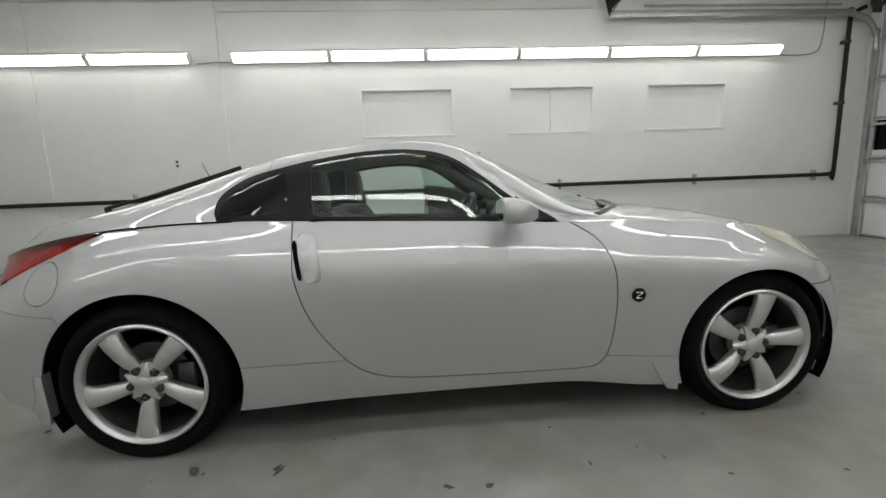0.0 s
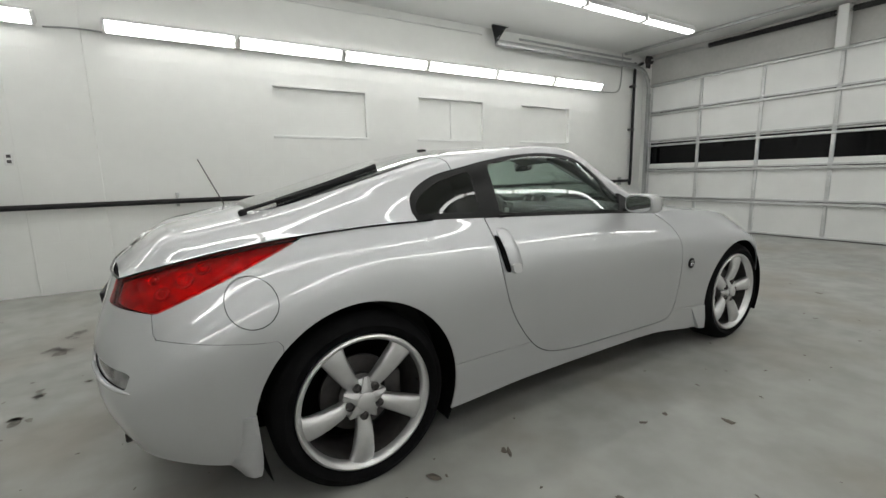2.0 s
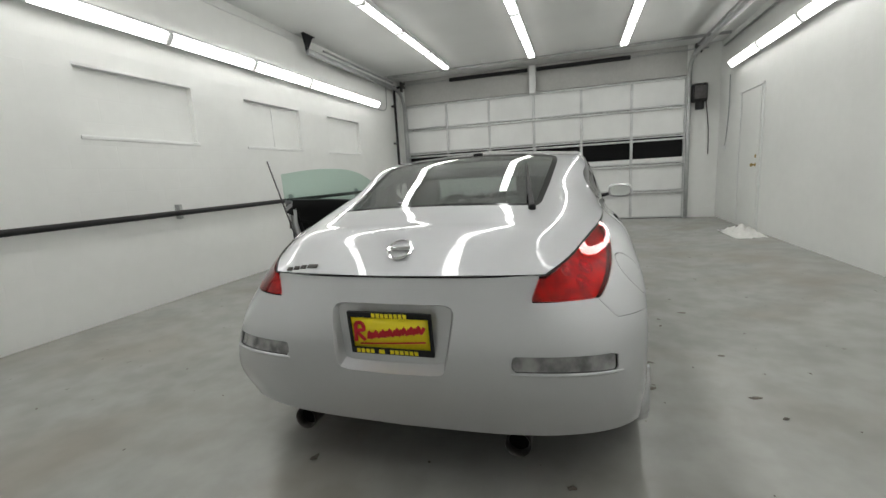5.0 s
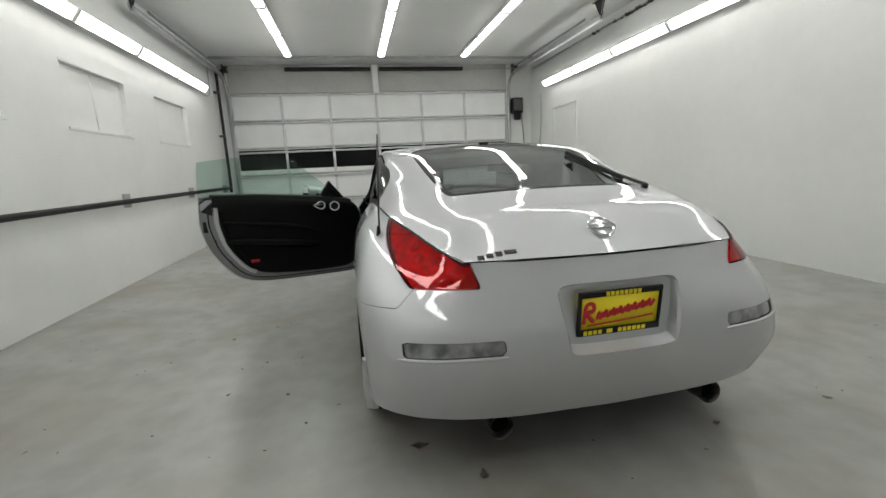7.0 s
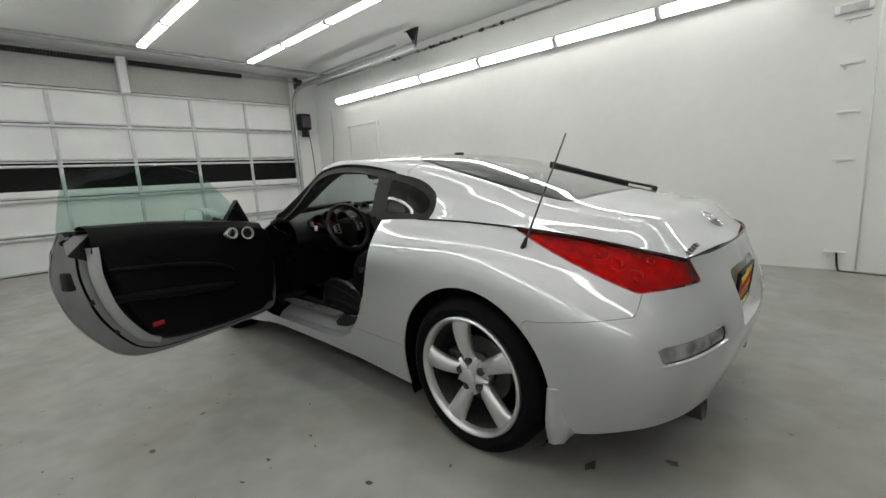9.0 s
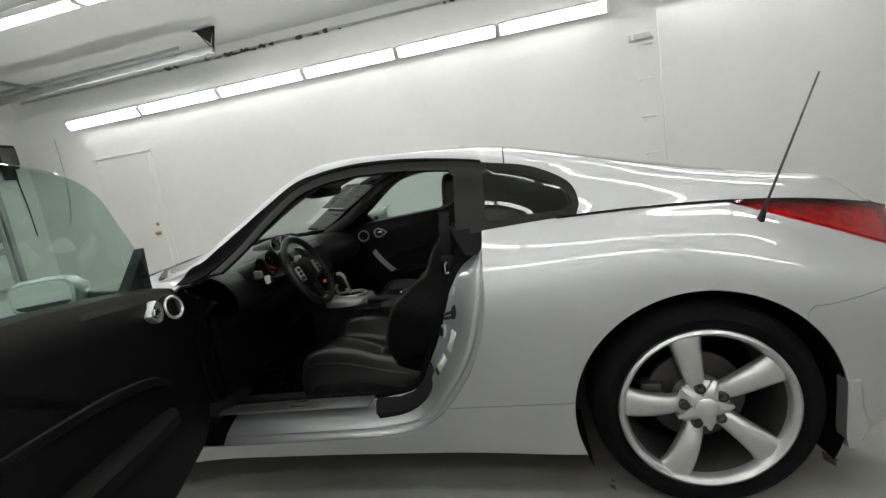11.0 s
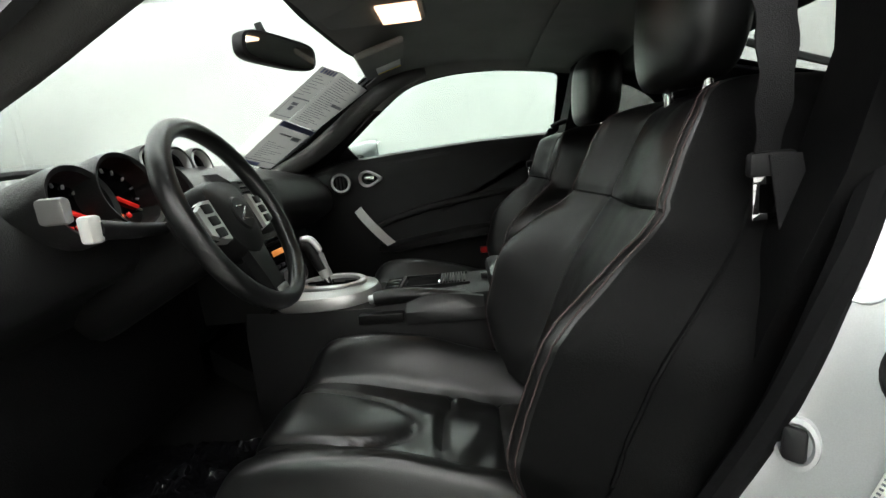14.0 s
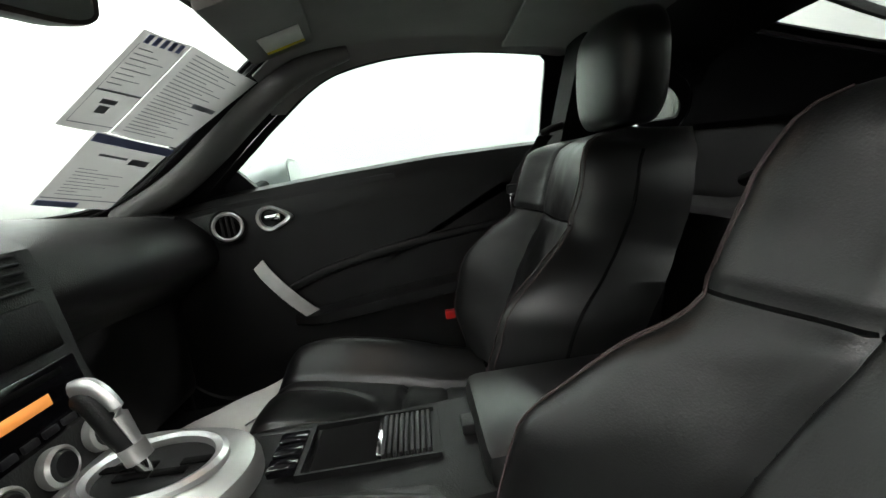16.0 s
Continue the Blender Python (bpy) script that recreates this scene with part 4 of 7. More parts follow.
        for z, x0, x1, y1 in ((.398, -1.745, -1.699, .890), (.36, -1.748, -1.697, .893), (.31, -1.753, -1.694, .894), (.27, -1.766, -1.692, .894), (.240, -1.790, -1.692, .892), (.215, -1.768, -1.694, .890), (.185, -1.748, -1.700, .888)):
            rows.append([(x0, s * (y1 - .05), z), (x1, s * (y1 - .05), z), (x1, s * (y1 - .004), z), (x1 - .006, s * y1, z), (x0 * .5 + x1 * .5, s * (y1 - .001), z), (x0, s * (on_side(x0, max(z, .25)) - .002), z)])
        part("mud_flap", loft(rows, cap=True), PAINT, CAR, "silver mud flap", angle=50)
        rows = []
        for z, x0, x1, y1 in ((.30, .83, .957, .884), (.22, .87, .958, .892), (.15, .915, .955, .892)):
            rows.append([(x0, s * .84, z), (x1, s * .84, z), (x1, s * y1, z), (x0, s * (y1 - .012), z)])
        part("skirt_flare", loft(rows, cap=True), PAINT, CAR, "flared end of the side skirt")
        rows = []
        for z, x0, x1, y1 in ((.33, 1.66, 1.71, .84), (.25, 1.67, 1.73, .83), (.16, 1.68, 1.735, .82)):
            rows.append([(x0, s * .76, z), (x1, s * .76, z), (x1, s * y1, z), (x0, s * (y1 + .01), z)])
        part("mud_flap", loft(rows, cap=True), BLACK, CAR, "black front flap")
        # round fender badge
        m = Matrix.Translation((.757, s * (on_side(.757, .597) + .001), .597)) @ pose(0, 0, 0, -90 * s, 0, 0)
        part("fender_badge", lathe([(.031, 0), (.031, .003), (.028, .005), (0, .005)], 28, m), GLOSSBLACK, CAR, "round black fender badge")
        bm = bmesh.new()
        for x0, y0, x1, y1 in ((-.015, .013, .017, .013), (.017, .013, -.017, -.013), (-.017, -.013, .015, -.013)):
            bm = tube([m @ Vector((x0, y0, .006)), m @ Vector((x1, y1, .006))], .003, 6, bm=bm)
        part("badge_bar", bm, CHROME, CAR, "chrome bars on the badge")
        # dark line along the shoulder of the hatch
        pts = [p for p in catmull(np.array(SHOULDER)[2:8], 8)]
        part("shoulder_seal", tube([(x, s * (y + .001), z + .001) for x, y, z in pts], .0045, 6), GLOSSBLACK, CAR, "thin black seal line")
    part("hatch_gap", tube([(x - .002, y, z) for x, y, z in [(a, -b, c) for a, b, c in catmull(np.array(SHOULDER)[:3], 8)[::-1]] + [tuple(p) for p in catmull(np.array(SHOULDER)[:3], 8)]], .004, 6), GLOSSBLACK, CAR, "black gap under the hatch")
    # antenna
    part("antenna_base", lathe([(.014, -.01), (.013, .02), (.008, .06), (.006, .075), (0, .08)], 14, Matrix.Translation((-1.532, .775, .85)) @ pose(0, 0, 0, 0, -22, 0)), BLACK, CAR, "black antenna base")
    part("antenna_rod", tube([(-1.56, .772, .918), (-1.719, .762, 1.286)], [.0042, .0028], 8), IRON, CAR, "thin antenna rod")
    # rear wiper, parked up along the glass
    part("wiper_arm", tube([(-1.625, -.445, 1.035), (-1.56, -.435, 1.052), (-1.34, -.405, 1.108), (-1.12, -.375, 1.175)], [.013, .011, .009, .007], 8, flat=.7, smooth_steps=4), BLACK, CAR, "black wiper arm")
    part("wiper_blade", tube([(-1.50, -.418, 1.062), (-1.25, -.392, 1.134), (-1.03, -.362, 1.203)], .008, 8, flat=1.6, smooth_steps=4), BLACK, CAR, "black wiper blade")
    part("wiper_pivot", lathe([(.016, -.01), (.016, .014), (.010, .022), (0, .024)], 18, Matrix.Translation((-1.63, -.445, 1.018)) @ pose(0, 0, 0, 0, -18, 0)), BLACK, CAR)
    part("roof_lamp", box(-.60, -.565, -.03, .03, 1.296, 1.306, .004), BLACK, CAR, "small dark sensor at the roof edge")
    # front wipers in the cowl
    bm = tube([(.90, .55, .925), (.82, .2, .965), (.80, -.1, .985)], .009, 8, smooth_steps=4)
    tube([(.92, .0, .955), (.80, -.35, .962), (.74, -.55, .955)], .009, 8, bm=bm, smooth_steps=4)
    part("front_wiper", bm, BLACK, CAR, "black windshield wipers")
    for s in (-1, 1):
        part("cowl_grille", tube([(.93, s * .10, .952), (.86, s * .40, .942), (.70, s * .63, .933), (.63, s * .70, .93)], .03, 8, flat=.35, smooth_steps=4), BLACK, CAR, "black cowl grille")


rear_details()


def door_handle(s, parent):
    rows = []
    for z, w, h in ((.722, .016, .002), (.732, .028, .011), (.765, .034, .020), (.83, .035, .024), (.885, .034, .020), (.908, .028, .011), (.918, .016, .002)):
        x = -.622 - (z - .82) * .16
        w *= 1.2
        y = on_side(x, z)
        rows.append([(x - w, s * (y - .004), z), (x - w * .9, s * (y + h * .7), z), (x - w * .1, s * (y + h), z), (x + w * .8, s * (y + h * .75), z), (x + w, s * (y - .004), z)])
    part("outer_handle", loft(rows, cap=True), PAINT, parent, "upright silver door handle", angle=60)
    rows = []
    for z, w in ((.735, .003), (.75, .008), (.82, .010), (.875, .008), (.89, .003)):
        x = -.671 - (z - .82) * .16
        y = on_side(x, z)
        rows.append([(x - w, s * (y - .003), z), (x - w, s * (y + .010), z), (x + w, s * (y + .017), z), (x + w, s * (y - .003), z)])
    part("handle_slot", loft(rows, cap=True), DARK, parent, "dark finger slot behind the handle")
    rows = []
    for z, w in ((.728, .012), (.736, .022), (.762, .024), (.770, .014)):
        x = -.628 - (z - .82) * .16
        y = on_side(x, z)
        rows.append([(x - w, s * (y + .006), z), (x + w, s * (y + .006), z), (x + w, s * (y + .021), z), (x - w, s * (y + .021), z)])
    part("handle_foot", loft(rows, cap=True), ALLOY, parent)


def side_mirror(s, parent):
    rows = []
    for x, y0, y1, z0, z1 in ((.150, .86, 1.015, .945, 1.03), (.165, .855, 1.025, .937, 1.038), (.21, .86, 1.02, .934, 1.036), (.26, .87, 1.00, .938, 1.022), (.295, .89, .965, .95, 1.0)):
        ring = []
        for k in range(16):
            a = 2 * math.pi * k / 16
            c, t = math.cos(a), math.sin(a)
            c, t = math.copysign(abs(c) ** .55, c), math.copysign(abs(t) ** .55, t)
            ring.append((x, s * ((y0 + y1) / 2 + (y1 - y0) / 2 * c), (z0 + z1) / 2 + (z1 - z0) / 2 * t))
        rows.append(ring)
    part("mirror_housing", loft(rows, cap=True), PAINT, parent, "silver mirror housing")
    g = [(.1485, s * ((.86 + 1.015) / 2 + .07 * p[1]), (.945 + 1.03) / 2 + .037 * p[2]) for p in [(0, math.copysign(abs(math.cos(a)) ** .55, math.cos(a)), math.copysign(abs(math.sin(a)) ** .55, math.sin(a))) for a in np.linspace(0, 2 * math.pi, 24, endpoint=False)]]
    part("mirror_glass", loft([g, [(x - .002, y, z) for x, y, z in g]], cap=True), MIRROR, parent, "mirror glass")
    part("mirror_foot", tube([(.24, s * .80, .945), (.23, s * .88, .965)], .022, 8, flat=.6), BLACK, parent)
    # dark sail panel in the front corner of the window
    top = 1.075 if s > 0 else 1.03
    rows = [[(.20, s * .792, .935), (.43, s * .80, .925), (.265, s * .735, top)], [(.20, s * .76, .935), (.43, s * .77, .925), (.265, s * .708, top)]]
    part("sail_panel", loft(rows, cap=True), BLACK, parent, "black triangular mirror panel", smooth=False)


door_handle(-1, CAR)
side_mirror(-1, CAR)

# ---------------------------------------------------------------- the open driver's door
HINGE = (.598, .848)
SWING = -64.0
LIFT = 3.0
LDOOR = new("driver_door")
LDOOR.parent = CAR
LDOOR["label"] = "open silver driver's door with black trim"
LDOOR.matrix_basis = pose(*HINGE, .6, 0, 0, SWING) @ pose(0, 0, 0, 0, LIFT, 0) @ pose(-HINGE[0], -HINGE[1], -.6)
TRIM_EDGE = [(-.605, .935), (-.575, .82), (-.525, .66), (-.44, .50), (-.33, .385), (-.1, .345), (.3, .335), (.45, .36), (.54, .47), (.56, .65), (.535, .82), (.47, .90), (.35, .925)]


def inset(P, d):
    P = np.asarray(P)
    c = P.mean(0)
    T = np.roll(P, -1, 0) - np.roll(P, 1, 0)
    N = np.stack([-T[:, 1], T[:, 0]], 1)
    N /= np.maximum(np.linalg.norm(N, axis=1), 1e-9)[:, None]
    flip = np.sign(((c - P) * N).sum(1))
    return P + N * flip[:, None] * d


def trim_panel(s, parent):
    """Black inner door panel with bulge, seam, armrest, vent, opener, pull."""
    # driver's side uses the shaded copy of the trim colour
    m = DOORTRIM_SHADED if s > 0 else TRIM
    E = catmull(TRIM_EDGE, 6)
    edge = np.concatenate([E, [(-.15, .955)]])
    rows = []
    for d, y in ((0, .745), (.004, .722), (.012, .709), (.026, .702)):
        P = inset(edge, d)
        rows.append([(x, s * (y - .0 * z), z) for x, z in P])
    c = P.mean(0)
    for k in (.7, .4, .1, .01):
        rows.append([(x, s * .702, z) for x, z in c + (P - c) * k])
    part("trim_panel", loft(rows, cap=True), m, parent, "black door trim", angle=24)
    part("trim_top", loft([[(x, s * (.755 + dy), z + dz) for x, z in ((-.62, .958), (-.3, .958), (.0, .945), (.3, .926), (.46, .905))] for dy, dz in ((.02, -.015), (.03, .012), (0.0, .022), (-.035, .012), (-.06, -.04), (-.05, -.10))], close=False), m, parent, "padded top of the door trim")
    # seam and armrest
    part("trim_seam", tube([(.19, s * .698, .645), (.05, s * .690, .70), (-.2, s * .690, .745), (-.56, s * .697, .775)], [.006, .010, .010, .006], 8, flat=1.4, smooth_steps=5), m, parent, "raised seam of the trim")
    rows = []
    for x, z, w, h in ((.16, .57, .01, .02), (.08, .575, .045, .032), (-.15, .60, .055, .036), (-.40, .625, .05, .032), (-.55, .64, .01, .02)):
        rows.append([(x, s * .705, z - h), (x, s * (.70 - w), z - h * .5), (x, s * (.70 - w), z + h * .3), (x, s * (.705 - w * .5), z + h * .6), (x, s * .705, z + h * .7)])
    part("armrest", loft(rows, cap=True), m, parent, "black armrest")
    # silver pull
    rows = []
    for t in np.linspace(0, 1, 9) if s < 0 else ():
        x, z = .231 - .138 * t, .744 - .171 * t
        b = .030 * math.sin(math.pi * t) ** .6
        y = .695 - .004 - b
        rows.append([(x - .014, s * (y + .006), z + .011), (x - .014, s * y, z + .011), (x + .014, s * y, z - .011), (x + .014, s * (y + .006), z - .011)])
    if s < 0:
        part("pull_handle", loft(rows, cap=True), PULL, parent, "brushed silver pull handle")
    # vent with a silver ring, and the opener
    vm = Matrix.Translation((.298 if s > 0 else .288, s * .690, .866 if s > 0 else .858)) @ Vector((-.38, -s * .90, .12)).to_track_quat("Z", "Y").to_matrix().to_4x4()
    part("pod", lathe([(.046, -.05), (.046, .012), (.042, .018), (.038, .016)], 28, vm), m, parent)
    part("vent_ring", lathe([(.040, .008), (.040, .020), (.036, .024), (.031, .020), (.031, .002)], 30, vm), ALLOY, parent, "silver vent ring")
    part("vent_bore", lathe([(.032, .002), (0, .0)], 24, vm), DARK, parent)
    for k in (-1, 0, 1):
        part("vent_slat", box(-.028, .028, k * .014 - .003, k * .014 + .003, .006, .018, .001, m=vm @ pose(0, 0, 0, 0, 0, 90)), BLACK, parent)
    om = Matrix.Translation((.180 if s > 0 else .172, s * .697, .878 if s > 0 else .868)) @ pose(0, 0, 0, 90 * s, 0, 0)
    pts = catmull([(.034, 0), (.024, .024), (0, .033), (-.03, .022), (-.055, .004), (-.03, -.018), (0, -.030), (.024, -.022)], 4, True)
    part("opener_bezel", loft([[(x * k, -s * y * k, h) for x, y in pts] for k, h in ((1.1, -.004), (1.1, .012), (1.02, .018), (.80, .014), (.76, .004))]), ALLOY, parent, "silver opener surround").matrix_basis = om
    part("opener_lever", box(-.030, .012, -.010, .010, .004, .020, .006), CHROME, parent, "chrome door opener").matrix_basis = om
    part("door_reflector", box(-.385, -.325, .692, .703, .462, .484, .004, m=pose(0, 0, 0)) if s > 0 else box(-.40, -.33, -.703, -.692, .432, .458, .004), RED, parent, "red door reflector")


# same black trim, darkened for the dim surroundings the open door faces
DOORTRIM_SHADED = mat("shaded_door_trim", (0.0038, 0.0038, 0.0040), 0.52, spec=0.14, var=0.1, scale=10, bump=0.2, bump_scale=420)
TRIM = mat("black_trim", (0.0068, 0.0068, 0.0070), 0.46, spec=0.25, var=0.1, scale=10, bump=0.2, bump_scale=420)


# body silver lowered to grey: shade on the door's inner frame, in the colour
PAINT_SHADED = mat("shaded_silver_paint", (0.26, 0.265, 0.27), 0.5, 0.3, var=0.1, scale=6, bump=0.1, bump_scale=160)
PULL = mat("brushed_pull", (0.62, 0.62, 0.61), 0.42, 0.35, var=0.06, scale=30)


def driver_door():
    sheet_part("outer_skin", PANELS["door"], PAINT, LDOOR, "silver outer skin", 0.004)
    # inner metal: edge strip and inner face
    E = catmull([(-.690, .955), (-.683, .85), (-.676, .73), (-.622, .56), (-.523, .415), (-.415, .324), (-.25, .284), (.1, .274), (.5, .275), (.594, .294), (.637, .365), (.656, .52), (.646, .70), (.592, .825), (.50, .895)], 4)
    rows = []
    for d, fn in ((0, lambda y: y - .006), (.002, lambda y: y - .03), (.022, lambda y: y - .045), (.03, lambda y: .775), (.05, lambda y: .752), (.085, lambda y: .748), (.10, lambda y: .742)):
        P = inset(np.concatenate([E, [(-.1, .95)]]), d)
        rows.append([(x, fn(on_side(x0, z0)), z) for (x, z), (x0, z0) in zip(P[:-1], E)])
    part("inner_frame", loft(rows, close=False), PAINT_SHADED, LDOOR, "silver inner door frame", angle=60)
    part("inner_face", loft([[(x, .742, z) for x, z in inset(np.concatenate([E, [(-.1, .95)]]), .095)], [(x, .738, z) for x, z in inset(np.concatenate([E, [(-.1, .95)]]), .10)]], cap=True), BLACK, LDOOR, smooth=False)
    part("door_seal", tube([(x, .768, z) for x, z in inset(np.concatenate([E, [(-.1, .95)]]), .046)[:-1]], .010, 8), RUBBER, LDOOR, "black rubber door seal")
    Q = np.concatenate([E, [(-.1, .95)]])
    near = [i for i, (x, z) in enumerate(E) if x < -.36 and z < .90]
    strip = []
    for d, y in ((.066, .740), (.070, .697), (.094, .695), (.100, .706)):
        R = inset(Q, d)
        strip.append([(R[i][0], y, R[i][1]) for i in near])
    part("inner_rail", loft(strip, close=False), PAINT, LDOOR, "bright silver rail inside the door edge", angle=50)
    part("latch", box(-.672, -.60, .79, .84, .70, .78, .008), BLACK, LDOOR, "dark door latch")
    for x, z in ((-.64, .88), (-.60, .64), (-.51, .48)):
        part("plug", lathe([(.016, -.004), (.014, .004), (0, .004)], 14, Matrix.Translation((x, .757, z)) @ pose(0, 0, 0, 90, 0, 0)), BLACK, LDOOR)
    sheet_part("door_window", DOOR_PANE_FULL, GLASS_DOOR, LDOOR, "green-tinted door window, wound up", 0.004)
    trim_panel(1, LDOOR)
    door_handle(1, LDOOR)
    side_mirror(1, LDOOR)


GLASS_DOOR = glass_mat("door_glass", (0.80, 0.90, 0.86))
driver_door()
PDOOR = new("passenger_trim")
PDOOR.parent = CAR
PDOOR["label"] = "black trim of the closed passenger door"
trim_panel(-1, PDOOR)


# ---------------------------------------------------------------- the doorway
def doorway():
    s = 1
    O = catmull([(-.700, .94), (-.697, .85), (-.690, .73), (-.637, .56), (-.537, .41), (-.425, .306), (-.25, .266), (.1, .256), (.5, .257), (.607, .277), (.652, .36), (.672, .52), (.662, .70), (.607, .83), (.50, .905)], 5)
    shape = [(0, 0, 0), (.004, .010, 0), (.022, .018, 0), (.030, .030, 0), (.036, .032, 0), (.046, .030, 0), (.058, .036, 0), (.085, .062, 0), (.112, .092, 0), (.138, .118, 0), (.150, .134, 0), (.165, .140, 0)]
    P0 = np.concatenate([O, [(-.1, .95)]])
    rows = []
    side = np.array([on_side(x, z) for x, z in O])
    for _ in range(10):
        side[1:-1] = (side[:-2] + 2 * side[1:-1] + side[2:]) / 4
    grow = spline([-1, -.55, -.35, .4, .66, 1], [.84, .84, .55, .55, .8, .8], O[:, 0])
    grow = grow * np.where(O[:, 0] < -.50, spline([.0, .42, .56, .66, .74, .82, .90, 1.2], [1, 1.06, 1.20, 1.25, 1.12, .85, .52, .45], O[:, 1]), 1.0)
    full = (inset(P0, 1.0)[:-1] - O) * grow[:, None]
    for _ in range(30):
        full[1:-1] = (full[:-2] + 2 * full[1:-1] + full[2:]) / 4

    def rim(d):
        return O + full * d

    for d, dy, _ in shape:
        rows.append([(x, y - .004 - dy, z) for (x, z), y in zip(rim(d), side)])
    part("door_jamb", loft(rows, close=False), PAINT, CAR, "silver door jamb and sill", angle=32)
    part("doorway_seal", tube([(x, y - .152, z) for (x, z), y in zip(rim(.172), side)], .014, 8), RUBBER, CAR, "black doorway seal")
    # fittings on the jamb
    J = np.array(rows).reshape(-1, 3)
    def at(x, y, z):
        # lies on the jamb's own surface, facing out of it
        q = J[np.argsort((J[:, 0] - x) ** 2 + (J[:, 2] - z) ** 2)[:14]]
        a, b, c = np.linalg.lstsq(np.stack([np.ones(len(q)), q[:, 0] - x, q[:, 2] - z], 1), q[:, 1], rcond=None)[0]
        n = Vector((-b, 1, -c)).normalized()
        v = -(Vector((0, 0, 1)) - n * n.z).normalized()
        u = v.cross(n)
        return Matrix.Translation((x, a, z)) @ Matrix((u, v, n)).transposed().to_4x4()
    part("striker_plate", lathe([(.0, .004), (.020, .004), (.024, .0), (.024, -.01)], 20, at(-.560, .795, .690) @ pose(0, 0, 0, 0, 0, 0) @ Matrix.Diagonal((.60, 1.1, 1, 1))), BLACK, CAR, "black door striker plate")
    part("striker", tube([(-.562, .80, .70), (-.532, .818, .697), (-.532, .818, .683), (-.562, .80, .68)], .006, 8), BLACK, CAR, "black striker loop")
    part("latch_cup", lathe([(.0, .002), (.014, .002), (.017, .006), (.021, .005), (.023, -.006)], 22, at(-.503, .757, .612) @ Matrix.Diagonal((.80, 1.15, 1, 1))), PAINT, CAR, "silver-rimmed latch cup")
    part("latch_core", box(-.0095, .0095, -.016, .016, .0, .010, .005, m=at(-.502, .760, .612)), BLACK, CAR, "black rubber bump stop")
    part("jamb_plug", lathe([(.020, -.003), (.019, .004), (0, .005)], 20, at(-.556, .738, .758)), PAINT, CAR, "round plug in the jamb")
    for (x, y, z, w, h, t) in ((-.546, .797, .592, .0145, .040, -16), (-.492, .797, .500, .016, .040, -28)):
        m = at(x, y, z) @ pose(0, 0, .003, 0, 0, t)
        part("jamb_sticker", box(-w, w, -h, h, .004, .0055, m=m), PAPER, CAR, "white information sticker")
        bm = bmesh.new()
        for k in range(9):
            box(-w * .85, w * (.05 + .5 * ((k * 5) % 7) / 7), -h * .85 + k * h * .16, -h * .85 + k * h * .16 + h * .035, .0055, .0060, bm=bm, m=m)
        for k in range(10):
            box(w * .70, w * .90, -h * .8 + k * h * .11, -h * .8 + k * h * .11 + h * .05, .0055, .0060, bm=bm, m=m)
        part("sticker_bar", bm, INK, CAR, "grey bars of print")
        if z < .55:
            part("sticker_header", box(-w * .95, w * .95, h * .62, h * .95, .0055, .0064, m=m), BLACK, CAR, "black header of the sticker")
            part("sticker_mark", box(w * .55, w * .9, h * .1, h * .5, .0056, .0063, m=m), PLATE, CAR, "yellow warning mark")
    # sill plate with rivets
    part("sill_plate", box(-.178, .475, .706, .782, .352, .362, .003), BRUSHED, CAR, "brushed steel sill plate")
    for k in range(7):
        if k != 3:
            part("rivet", lathe([(.005, 0), (.004, .003), (0, .004)], 10, Matrix.Translation((-.10 + .075 * k, .745, .362))), CHROME, CAR, "bright rivet")
    bm = bmesh.new()
    for x0, y0, x1, y1 in ((.10, .765, .16, .765), (.16, .765, .10, .725), (.10, .725, .165, .725)):
        tube([(x0, y0, .3635), (x1, y1, .3635)], .003, 6, bm=bm, flat=.4)
    part("sill_mark", bm, CHROME, CAR, "slanted mark on the sill plate")
    part("sill_carpet", box(-.55, .60, .60, .715, .22, .352, .02), CARPET, CAR, "black sill trim")
    # black cover at the rear end of the sill
    rows = []
    for x, z, lift in ((-.186, .352, 0), (-.28, .356, 0), (-.345, .375, .01), (-.395, .425, .03), (-.425, .49, .05)):
        rows.append([(x - .01, .60, z - .03), (x + .5 * lift, .60, z + 1.2 * lift), (x - .004, .735, z - .002), (x - .02 - lift * .4, .792 - lift * .35, z - .022 - lift * .3), (x - .04, .792 - lift * .4, z - .06)])
    part("sill_cover", loft(rows, cap=True), CARPET, CAR, "black cover at the sill's rear end")
    rows = []
    for x, z in ((.478, .352), (.56, .375), (.605, .43), (.625, .52), (.622, .60)):
        rows.append([(x - .06, .62, z + .03), (x - .03, .73, z + .012), (x - .008, .785, z - .008), (x + .012, .79, z - .03), (x + .012, .62, z - .03)])
    part("kick_cover", loft(rows, cap=True), TRIM, CAR, "black cover at the sill's front end")
    # wide black seal up the windshield pillar and over the doorway
    edge = lambda q: sdf(q[0][:, [0, 2]], DLO)
    t = keep(ROOF, ROOF[0][:, 1] - .40)
    t = keep(t, .52 - t[0][:, 0])
    t = keep(t, t[0][:, 0] + .72)
    t = keep(t, edge(t) + np.interp(t[0][:, 0], [-.70, -.1, .05, .2, .35, .5], [.005, .011, .026, .044, .056, .056]))
    t = keep(t, -.004 - edge(t) + .006)
    sheet_part("doorway_rubber", offset(t, .004), RUBBER, CAR, "wide black rubber seal above the doorway", 0.008)
    # black outer cap at the foot of the pillar
    cap = [(-.588, .990), (-.645, .992), (-.706, .988), (-.702, .935), (-.695, .884), (-.662, .882), (-.630, .886), (-.606, .938)]
